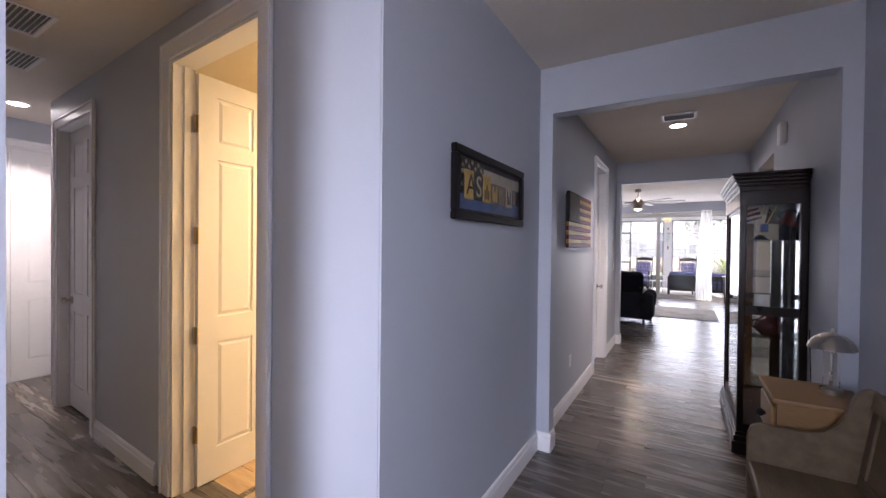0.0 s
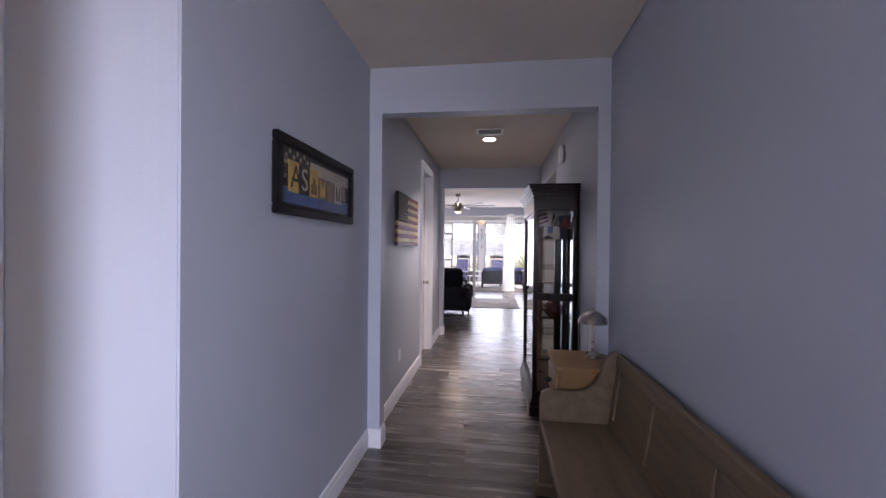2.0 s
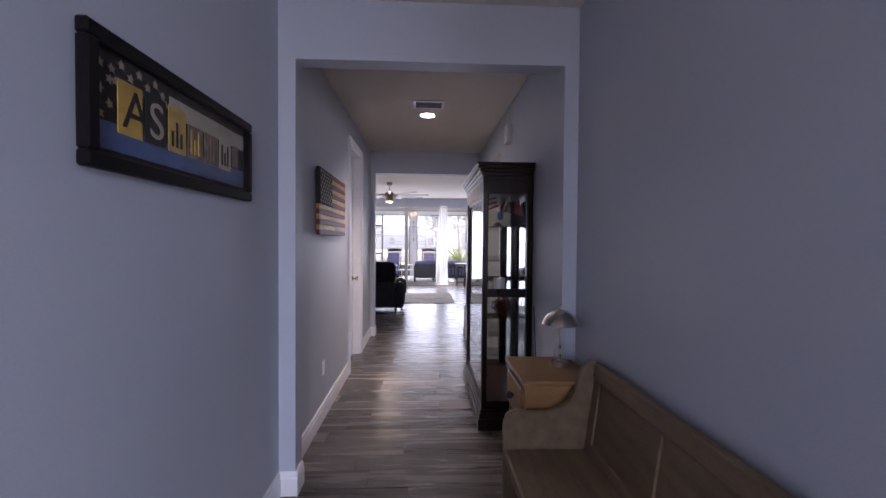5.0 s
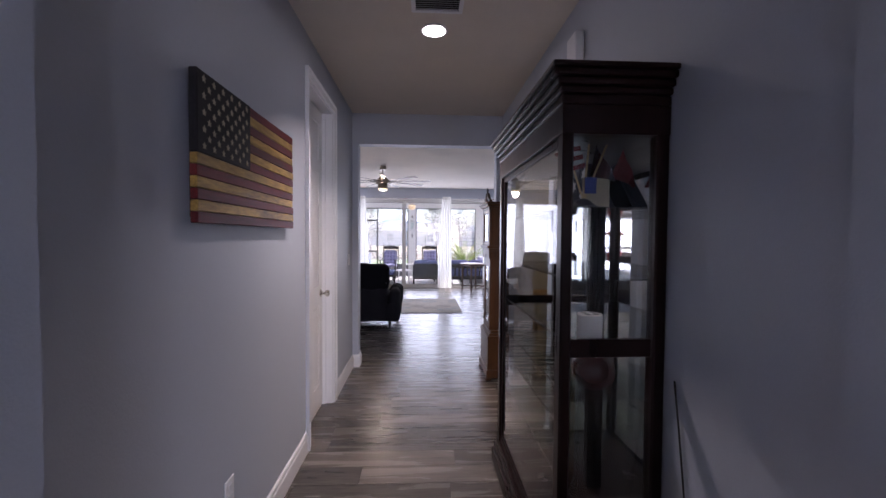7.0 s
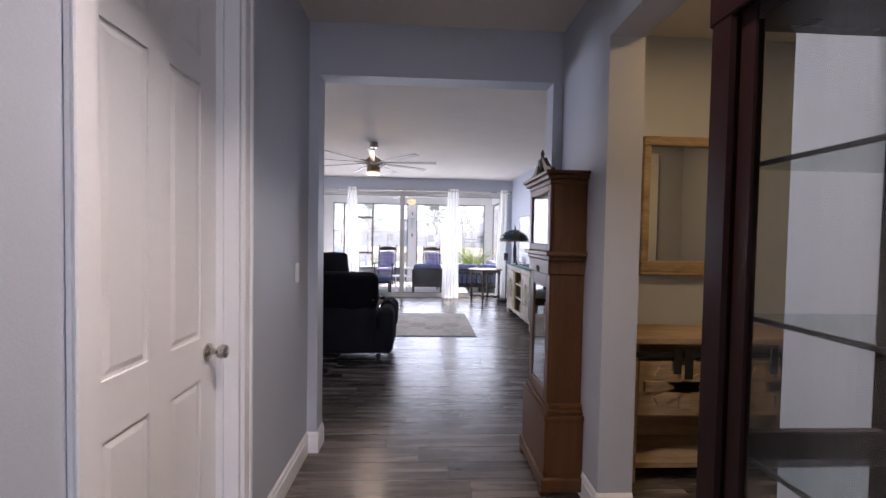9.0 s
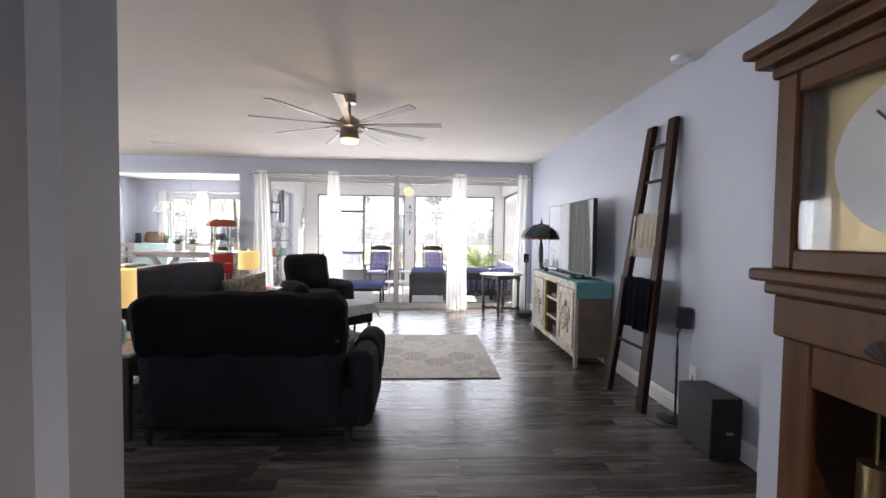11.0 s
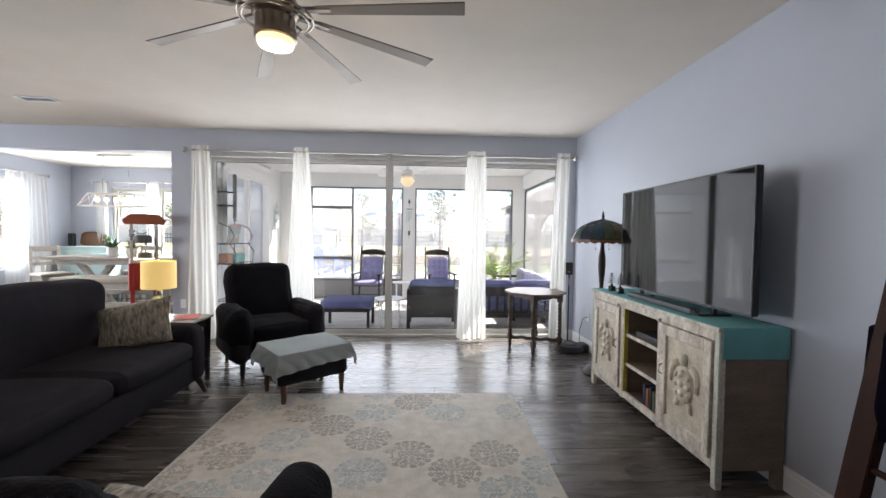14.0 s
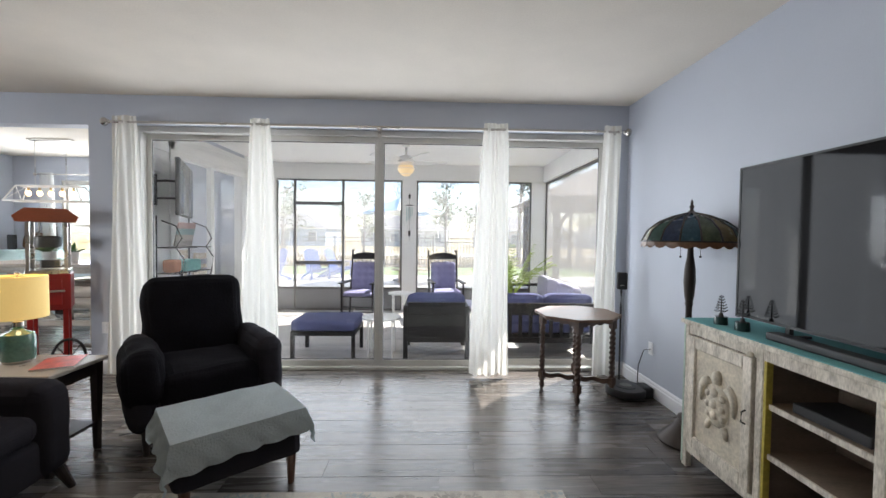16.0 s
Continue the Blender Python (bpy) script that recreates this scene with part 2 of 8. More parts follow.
def cyl(bm, a, b, r0, r1=None, seg=16):
    a, b = Vector(a), Vector(b)
    d = b - a
    q = d.to_track_quat('Z', 'Y').to_matrix().to_4x4()
    return bmesh.ops.create_cone(bm, cap_ends=True, segments=seg, radius1=r0, radius2=r0 if r1 is None else r1, depth=d.length,
                                 matrix=Matrix.Translation((a + b) / 2) @ q)["verts"]


def ball(bm, c, r, seg=16, s=(1, 1, 1)):
    return bmesh.ops.create_uvsphere(bm, u_segments=seg, v_segments=max(6, seg // 2), radius=r, matrix=Matrix.Translation(c) @ Matrix.Diagonal((*s, 1)))["verts"]


def lathe(bm, prof, c=(0, 0, 0), seg=24, m=None):
    """Turned shape from (radius, height) pairs."""
    rings = []
    for r, z in prof:
        rings.append([bm.verts.new((c[0] + r * math.cos(2 * math.pi * i / seg), c[1] + r * math.sin(2 * math.pi * i / seg), c[2] + z)) for i in range(seg)])
    for a, b in zip(rings, rings[1:]):
        for i in range(seg):
            bm.faces.new((a[i], a[(i + 1) % seg], b[(i + 1) % seg], b[i]))
    bm.faces.new(rings[0][::-1]), bm.faces.new(rings[-1])
    if m is not None:
        bmesh.ops.transform(bm, matrix=m, verts=[v for r in rings for v in r])


def tube(bm, pts, r, seg=8, closed=False):
    pts = [Vector(p) for p in pts]
    rings, up = [], Vector((0, 0, 1))
    n = len(pts)
    for i, p in enumerate(pts):
        t = (pts[(i + 1) % n] - pts[i - 1]) if closed else pts[min(i + 1, n - 1)] - pts[max(i - 1, 0)]
        t.normalize()
        s = t.cross(up)
        if s.length < 1e-3:
            s = Vector((1, 0, 0))
        s.normalize()
        u = s.cross(t)
        rr = r[i] if isinstance(r, (list, tuple)) else r
        rings.append([bm.verts.new(p + rr * (math.cos(2 * math.pi * k / seg) * s + math.sin(2 * math.pi * k / seg) * u)) for k in range(seg)])
    for a, b in (zip(rings, rings[1:] + rings[:1]) if closed else zip(rings, rings[1:])):
        for k in range(seg):
            bm.faces.new((a[k], a[(k + 1) % seg], b[(k + 1) % seg], b[k]))
    if not closed:
        bm.faces.new(rings[0][::-1]), bm.faces.new(rings[-1])


def slab(bm, outline, lo, hi, axis="z"):
    """A flat outline of (u, v) points pushed from lo to hi along an axis."""
    def put(u, v, w):
        return {"z": (u, v, w), "x": (w, u, v), "y": (u, w, v)}[axis]
    a = [bm.verts.new(put(u, v, lo)) for u, v in outline]
    b = [bm.verts.new(put(u, v, hi)) for u, v in outline]
    n = len(outline)
    bm.faces.new(a[::-1]), bm.faces.new(b)
    for i in range(n):
        bm.faces.new((a[i], a[(i + 1) % n], b[(i + 1) % n], b[i]))
    bmesh.ops.recalc_face_normals(bm, faces=bm.faces)
    return a + b


def mesh_of(name, bm, material, smooth=False):
    me = bpy.data.meshes.new(name)
    bmesh.ops.recalc_face_normals(bm, faces=bm.faces)
    if smooth:
        for f in bm.faces:
            f.smooth = True
    bm.to_mesh(me)
    bm.free()
    me.materials.append(material)
    return me


def part(name, bm, material, parent, label="", smooth=False):
    o = new(name, mesh_of(name, bm, material, smooth))
    o.parent = parent
    if smooth:
        o.data.set_sharp_from_angle(angle=radians(40))
    return tagged(o, label) if label else o


def thing(name, label, category, m=None, group=""):
    o = new(name)
    o.empty_display_size = 0.1
    if m is not None:
        o.matrix_world = m
    return tagged(o, label, category, group)


def solid(name, bm, material, label, category, m=None, group="", smooth=False, kind=""):
    o = new(name, mesh_of(name, bm, material, smooth))
    if smooth:
        o.data.set_sharp_from_angle(angle=radians(40))
    if m is not None:
        o.matrix_world = m
    return tagged(o, label, category, group, kind)


def setting(name, bm, material, label="", smooth=False):
    o = new(name, mesh_of(name, bm, material, smooth))
    return tagged(o, label or name.replace("_", " "), "", "", "structure")


def B(*boxes, bev=0.0, seg=1):
    bm = bmesh.new()
    for b in boxes:
        box(bm, *b, bev=bev, seg=seg)
    return bm


# ---- large structure ----
CEIL, OPEN = 2.77, 2.44
LX, RX = -0.93, 0.757          # foyer walls
HX = 0.71                      # hall's right wall
# left wall of foyer and hall with the closet door's hole
setting("wall_west_hall", B((-1.05, 1.268, -0.02, LX, 5.13, CEIL), (-1.05, 5.86, -0.02, LX, 6.81, CEIL), (-1.05, 5.13, 2.48, LX, 5.86, CEIL)), M["wall"], "blue-grey painted hall wall")
setting("wall_west_entry", B((-1.05, -1.6, -0.02, LX, 0.357, CEIL)), M["wall"], "blue-grey painted entry wall")
setting("wall_east_foyer", B((RX, -1.6, -0.02, RX + 0.12, 3.035, CEIL)), M["wall"], "blue-grey painted foyer wall")
setting("wall_east_hall", B((HX, 3.15, -0.02, 0.89, 5.15, CEIL), (HX, 6.15, -0.02, 0.89, 6.81, CEIL), (HX, 5.15, 2.42, 0.89, 6.15, CEIL)), M["wall"], "blue-grey painted hall wall with a wide opening")
setting("wall_south_entry", B((-1.05, -1.72, -0.02, -0.45, -1.6, CEIL), (0.68, -1.72, -0.02, 0.88, -1.6, CEIL), (-0.45, -1.72, 2.30, 0.68, -1.6, CEIL)), M["wall"], "entry wall")
setting("door_front", B((0.69, -1.6, 0.005, 0.735, -0.62, 2.28), bev=0.003), M["trim"], "white front door standing open")
setting("entry_sidelight", B((0.22, -1.70, 0, 0.55, -1.65, 2.30)), M["trim"], "white entry panel beside the door")
setting("wall_arch_foyer", B((LX, 3.035, -0.02, -0.838, 3.15, CEIL), (0.675, 3.035, -0.02, 0.89, 3.15, CEIL), (-0.838, 3.035, OPEN, 0.675, 3.15, CEIL)), M["wall"], "wide cased opening between foyer and hall")
setting("wall_south_living", B((-9.2, 6.81, -0.02, -0.867, 6.95, CEIL), (0.644, 6.81, -0.02, 2.0, 6.95, CEIL), (-0.867, 6.81, OPEN, 0.644, 6.95, CEIL)), M["wall"], "blue-grey wall with the opening to the living room")
setting("wall_east_living", B((1.856, 8.24, -0.02, 2.0, 13.47, CEIL), (1.856, 6.95, -0.02, 2.0, 7.25, CEIL), (1.856, 7.25, 2.41, 2.0, 8.24, CEIL)), M["wall"], "blue-grey living room wall")
setting("wall_west_living", B((-9.34, 6.81, -0.02, -9.2, 13.62, CEIL)), M["wall"], "blue-grey wall")
# far wall: dining opening, pillar, sliding door's hole
setting("wall_north_living", B((-9.2, 13.47, -0.02, -7.37, 13.62, CEIL), (-7.37, 13.47, 2.47, -3.53, 13.62, CEIL), (-3.53, 13.47, -0.02, -3.16, 13.75, CEIL),
                               (1.74, 13.47, -0.02, 2.0, 13.75, CEIL), (-3.16, 13.47, 2.50, 1.74, 13.75, CEIL)), M["wall"], "blue-grey wall over the sliding doors")
# dining bay
DX, DY = -7.67, 16.85
setting("wall_west_dining", B((DX - 0.14, 13.62, -0.02, DX, 14.3, CEIL), (DX - 0.14, 15.8, -0.02, DX, DY, CEIL), (DX - 0.14, 14.3, -0.02, DX, 15.8, 0.72), (DX - 0.14, 14.3, 2.35, DX, 15.8, CEIL)), M["wall"], "pale blue-grey dining wall")
setting("wall_north_dining", B((DX, DY, -0.02, -6.85, DY + 0.14, CEIL), (-4.95, DY, -0.02, -3.38, DY + 0.14, CEIL), (-6.85, DY, -0.02, -4.95, DY + 0.14, 0.72), (-6.85, DY, 2.35, -4.95, DY + 0.14, CEIL)), M["wall"], "pale blue-grey dining wall")
setting("wall_east_dining", B((-3.52, 13.75, -0.02, -3.38, 14.5, CEIL), (-3.52, 16.35, -0.02, -3.38, DY, CEIL), (-3.52, 14.5, 2.45, -3.38, 16.35, CEIL)), M["wall"], "dining wall beside the porch")
setting("ceiling", B((-9.34, -1.72, CEIL, 2.0, 13.75, CEIL + 0.1), (DX - 0.14, 13.75, CEIL, -3.38, DY + 0.14, CEIL + 0.1), (2.0, 4.5, CEIL, 5.2, 9.2, CEIL + 0.1)), M["ceiling"], "white textured ceiling")
# side rooms
D1 = radians(2.6)
SIDE = Matrix.Translation((LX - 0.0085, 1.265, 0)) @ Matrix.Rotation(-D1, 4, 'Z')   # x runs back along the side hall's wall
o = setting("wall_north_side_hall", B((-0.735, 0, -0.02, 0, 0.12, CEIL), (-2.98, 0, -0.02, -1.63, 0.12, CEIL), (-4.11, 0, -0.02, -3.86, 0.12, CEIL), (-1.63, 0, 2.54, -0.735, 0.12, CEIL), (-3.86, 0, 2.485, -2.98, 0.12, CEIL)), M["wall"], "blue-grey side hall wall with doors")
o.matrix_world = SIDE
setting("wall_end_side_hall", B((-6.15, 0.24, -0.02, -6.03, 2.4, CEIL), (-6.03, 2.28, -0.02, -4.93, 2.4, CEIL), (-5.05, 1.5, -0.02, -4.93, 2.28, CEIL)), M["wall"], "side hall end wall")
setting("wall_south_side_hall", B((-6.03, 0.24, -0.02, -1.05, 0.357, CEIL)), M["wall"], "side hall wall")
setting("wall_bath", B((-3.5, 1.5, -0.02, -3.38, 4.6, CEIL), (-3.5, 4.6, -0.02, -1.05, 4.72, CEIL), (-1.17, 1.42, -0.02, -1.055, 4.6, CEIL)), M["wall_white"], "warm cream bathroom walls")
setting("wall_closet", B((-1.9, 4.72, -0.02, -1.05, 4.8, CEIL), (-1.9, 4.8, -0.02, -1.82, 6.81, CEIL)), M["wall_white"], "closet walls")
setting("wall_drop_zone", B((0.89, 4.6, -0.02, 3.0, 4.72, CEIL), (2.9, 4.72, -0.02, 3.0, 6.81, CEIL)), M["wall"], "walls of the small room off the hall")
setting("wall_bedroom", B((2.0, 9.0, -0.02, 5.2, 9.1, CEIL), (5.1, 6.95, -0.02, 5.2, 9.0, CEIL), (2.0, 6.81, -0.02, 5.2, 6.95, CEIL)), M["wall"], "bedroom walls")
setting("floor", B((-9.34, -1.72, -0.2, 2.0, 13.75, -0.012), (DX - 0.14, 13.75, -0.2, -3.38, DY + 0.14, -0.012), (2.0, 4.5, -0.2, 5.2, 9.2, -0.012), ), M["joint"], "floor of grey wood planks")
setting("bedroom_carpet", B((1.93, 6.95, -0.012, 5.1, 9.0, 0.004)), M["carpet"], "grey bedroom carpet")


# ---- trim and built-in parts ----
def skirting(name, runs, h=0.135, parent=None):
    """Moulded baseboard along straight runs ((x, y), (x, y)); the room lies to the right of each run."""
    bm = bmesh.new()
    prof = [(0, 0), (0.016, 0), (0.016, h * 0.72), (0.011, h * 0.8), (0.011, h * 0.9), (0.004, h), (0, h)]
    for a, b in runs:
        a, b = Vector((*a, 0)), Vector((*b, 0))
        t = (b - a).normalized()
        n = Vector((t.y, -t.x, 0))
        rings = []
        for p in (a, b):
            rings.append([bm.verts.new(p + n * u + Vector((0, 0, v))) for u, v in prof])
        k = len(prof)
        for i in range(k):
            bm.faces.new((rings[0][i], rings[0][(i + 1) % k], rings[1][(i + 1) % k], rings[1][i]))
        bm.faces.new(rings[0]), bm.faces.new(rings[1][::-1])
    bmesh.ops.recalc_face_normals(bm, faces=bm.faces)
    return setting(name, bm, M["trim"], "white moulded baseboard")


skirting("baseboard_foyer", [((LX, 1.27), (LX, 3.035)), ((LX, 3.035), (-0.838 + 0.016, 3.035)), ((-0.838, 3.035), (-0.838, 3.15)), ((LX, 3.15), (LX, 5.065)), ((LX, 5.925), (LX, 6.81)),
                             ((LX, 6.81), (-0.867 + 0.016, 6.81)), ((-0.867, 6.81), (-0.867, 6.95)),
                             ((RX, 3.035), (RX, -1.6)), ((0.675, 3.035), (RX, 3.035)), ((0.675, 3.15), (0.675, 3.035)), ((HX, 5.15), (HX, 3.15)), ((HX, 6.81), (HX, 6.15)), ((HX, 6.15), (0.89, 6.15)), ((0.644, 6.81), (HX, 6.81)), ((0.644, 6.95), (0.644, 6.81))])
skirting("baseboard_living", [((1.856, 13.47), (1.856, 8.24)), ((1.856, 8.24), (2.0, 8.24)), ((1.74, 13.47), (1.856, 13.47)), ((-3.53, 13.47), (-3.16, 13.47)), ((-3.53, 13.62), (-3.53, 13.47)),
                              ((2.0, 9.0), (5.1, 9.0)), ((0.89, 6.81), (2.9, 6.81)), ((DX, 13.62), (DX, DY)), ((DX, DY), (-3.52, DY))])
sk = skirting("baseboard_side_hall", [((-1.74 - 0.09, 0), (-2.89, 0)), ((0, 0), (-0.635, 0))][::-1])
# flip: the room lies on -y of this wall
sk.matrix_world = SIDE @ Matrix.Rotation(0, 4, 'Z')
for v in sk.data.vertices:
    v.co.y = -abs(v.co.y)
sk.data.flip_normals()


def casing(name, w0, w1, top, width=0.08, thick=0.018):
    """Moulded door casing round an opening from w0 to w1, in the plane y = 0 facing -y."""
    bm = bmesh.new()
    for a, b in ((w0 - width, w0), (w1, w1 + width)):
        box(bm, a, -thick, 0, b, 0, top, bev=0.004)
        o_ = a if a < w0 - 0.01 else b - 0.02
        box(bm, o_, -thick - 0.008, 0, o_ + 0.02, -thick + 0.001, top + width - 0.02, bev=0.003)
    box(bm, w0 - width, -thick, top, w1 + width, 0, top + width, bev=0.004)
    box(bm, w0 - width, -thick - 0.008, top + width - 0.02, w1 + width, -thick + 0.001, top + width, bev=0.003)
    # jamb lining
    box(bm, w0, -0.002, 0, w0 + 0.018, 0.118, top), box(bm, w1 - 0.018, -0.002, 0, w1, 0.118, top)
    box(bm, w0 + 0.018, -0.002, top - 0.018, w1 - 0.018, 0.118, top)
    box(bm, w0 + 0.018, 0.055, 0, w0 + 0.030, 0.09, top - 0.018), box(bm, w1 - 0.030, 0.055, 0, w1 - 0.018, 0.09, top - 0.018)
    return setting(name, bm, M["trim"], "white moulded door casing")


def door_leaf(name, w, h, label, knob_x=None, thick=0.035):
    """Six-panel moulded door leaf, hinge side at x = 0, leaf in x 0..w, y 0..thick."""
    bm = bmesh.new()
    st = 0.115
    mid = w / 2
    rails = [0.0, 0.20, 0.86, 1.02, h - 0.50, h - 0.40, h - 0.115, h]
    box(bm, 0, 0.008, 0, w, thick - 0.008, h)
    cols = ((0, st), (mid - 0.05, mid + 0.05), (w - st, w))
    for y0, y1 in ((0, 0.0095), (thick - 0.0095, thick)):
        for a, b in cols:
            box(bm, a, y0, 0, b, y1, h)
        for lo, hi in ((0, 0.2), (0.86, 1.02), (h - 0.50, h - 0.40), (h - 0.115, h)):
            box(bm, st, y0 + 0.0002, lo, w - st, y1 - 0.0002, hi)
    d = setting(name, bm, M["trim"], label)
    for lo, hi in ((0.2, 0.86), (1.02, h - 0.50), (h - 0.40, h - 0.115)):
        for a, b in ((st, mid - 0.05), (mid + 0.05, w - st)):
            p = bmesh.new()
            for y0, y1, q in ((0.002, 0.010, -1), (thick - 0.010, thick - 0.002, 1)):
                vs = box(p, a + 0.03, y0, lo + 0.03, b - 0.03, y1, hi - 0.03)
                for v in vs:          # raised field with sloping sides
                    if (v.co.y > y0 + 0.004) == (q < 0):
                        v.co.x += 0.025 * (1 if v.co.x < (a + b) / 2 else -1) * -1
                        v.co.z += 0.025 * (1 if v.co.z < (lo + hi) / 2 else -1) * -1
            part("panel", p, M["trim"], d)
    if knob_x is not None:
        for s, y in ((-1, 0), (1, thick)):
            k = bmesh.new()
            lathe(k, [(0.033, 0), (0.033, 0.006), (0.028, 0.01), (0.012, 0.014), (0.011, 0.035), (0.024, 0.045), (0.029, 0.058), (0.024, 0.07), (0.004, 0.074)], seg=20)
            bmesh.ops.transform(k, matrix=Matrix.Translation((knob_x, y, 0.955)) @ Matrix.Rotation(radians(90 * (1 if s < 0 else -1)), 4, 'X'), verts=k.verts)
            part("door_knob", k, M["nickel"], d, "brushed nickel round door knob", True)
    return d


def hinge(parent, x, y, z):
    bm = B((x - 0.03, y - 0.003, z - 0.05, x + 0.03, y + 0.003, z + 0.05), bev=0.002)
    cyl(bm, (x, y - 0.006, z - 0.052), (x, y - 0.006, z + 0.052), 0.007, seg=10)
    part("hinge", bm, M["brass"], parent, "brass butt hinge")


# closet door in the hall's left wall (closed): casing turned to face +x
HALLDOOR = Matrix.Translation((LX, 5.13, 0)) @ Matrix.Rotation(radians(90), 4, 'Z')
casing("trim_closet_door", 0, 0.73, 2.48, width=0.065).matrix_world = HALLDOOR
d = door_leaf("door_1", 0.69, 2.455, "white six-panel closet door, closed", knob_x=0.62)
d.matrix_world = HALLDOOR @ Matrix.Translation((0.02, 0.082, 0.006))
# side hall: warm-lit bathroom door stands open inwards
c = casing("trim_bath_door", -1.63, -0.735, 2.54, width=0.10)
c.matrix_world = SIDE
for z in (0.33, 0.93, 1.53, 2.2):
    hinge(c, -1.592, 0.115, z)
d = door_leaf("door_2", 0.81, 2.495, "white six-panel bathroom door standing open", knob_x=0.80)
d.matrix_world = SIDE @ Matrix.Translation((-1.582, 0.125, 0.008)) @ Matrix.Rotation(radians(93), 4, 'Z')
casing("trim_side_door", -3.86, -2.98, 2.485).matrix_world = SIDE
d = door_leaf("door_3", 0.84, 2.45, "white six-panel door, closed, in shadow", knob_x=0.07)
d.matrix_world = SIDE @ Matrix.Translation((-3.84, 0.07, 0.008))
d = door_leaf("door_4", 0.76, 2.44, "white six-panel door at the hall's end", knob_x=0.69)
d.matrix_world = Matrix.Translation((-6.02, 1.39, 0.008)) @ Matrix.Rotation(radians(90), 4, 'Z')
for z in (0.33, 0.93, 1.53, 2.2):
    hinge(d, 0.0, 0.03, z)
casing("trim_end_door", 0.0, 0.80, 2.47).matrix_world = Matrix.Translation((-6.03, 1.37, 0)) @ Matrix.Rotation(radians(90), 4, 'Z')

# ---- sliding doors of the living room ----
SY = 13.64
sl = thing("sliding_door", "white-framed sliding glass doors to the porch", "sliding door")
sl["kind"] = "structure"
fr = bmesh.new()
for b in ((-3.16, SY - 0.06, 0.0, 1.74, SY + 0.09, 0.035), (-3.16, SY - 0.06, 2.44, 1.74, SY + 0.09, 2.50), (-3.16, SY - 0.06, 0.035, -3.11, SY + 0.09, 2.44), (1.69, SY - 0.06, 0.035, 1.74, SY + 0.09, 2.44)):
    box(fr, *b, bev=0.004)
part("door_frame", fr, M["vinyl"], sl)
for i, (a, b) in enumerate(((-3.11, -1.91), (-1.93, -0.70), (-0.70, 0.53), (0.51, 1.69))):
    y = SY + (0.05 if i in (0, 3) else 0.0)
    p = bmesh.new()
    for q in ((a, y - 0.018, 0.035, a + 0.045, y + 0.018, 2.44), (b - 0.045, y - 0.018, 0.035, b, y + 0.018, 2.44), (a + 0.045, y - 0.018, 0.035, b - 0.045, y + 0.018, 0.10), (a + 0.045, y - 0.018, 2.385, b - 0.045, y + 0.018, 2.44)):
        box(p, *q, bev=0.003)
    leaf = part("leaf", p, M["vinyl"], sl)
    g = part("pane", B((a + 0.045, y - 0.003, 0.10, b - 0.045, y + 0.003, 2.385)), M["glass"], leaf)
    g.visible_shadow = False
    gk = B((a + 0.042, y - 0.006, 0.10, a + 0.05, y + 0.006, 2.385), (b - 0.05, y - 0.006, 0.10, b - 0.042, y + 0.006, 2.385), (a + 0.05, y - 0.006, 2.377, b - 0.05, y + 0.006, 2.386), (a + 0.05, y - 0.006, 0.099, b - 0.05, y + 0.006, 0.108))
    part("gasket", gk, M["black"], leaf, "black glazing gasket")

# ---- curtains ----


def curtain(x0, x1, b0, b1, y, ztop, zbot, m, label, folds=7, along="x", seed=0, amp=0.035, parent=None):
    """Hanging cloth that widens from its heading (x0..x1) to its hem (b0..b1) in soft folds."""
    rg = random.Random(seed)
    bm = bmesh.new()
    nu, nv = folds * 10, 22
    ph = [rg.uniform(-0.5, 0.5) for _ in range(folds + 2)]
    grid = []
    for j in range(nv + 1):
        v = j / nv
        e = v ** 0.75
        row = []
        for i in range(nu + 1):
            u = i / nu
            x = (x0 + (x1 - x0) * u) * (1 - e) + (b0 + (b1 - b0) * u) * e
            k = u * folds
            w = math.sin(2 * math.pi * k + ph[int(k)] * v * 1.2) * amp * (0.55 + 0.45 * v) + 0.012 * math.sin(9 * u + 5 * v + seed)
            x += 0.012 * math.sin(4 * v + 12 * u + seed)
            z = ztop + (zbot - ztop) * v + (0.012 * math.sin(k * 3 + seed) if j == nv else 0)
            row.append(bm.verts.new((x, y + w, z) if along == "x" else (y + w, x, z)))
        grid.append(row)
    for a, b in zip(grid, grid[1:]):
        for i in range(nu):
            bm.faces.new((a[i], a[i + 1], b[i + 1], b[i]))
    return solid("curtain", bm, m, label, "curtain", group="curtains", smooth=True)


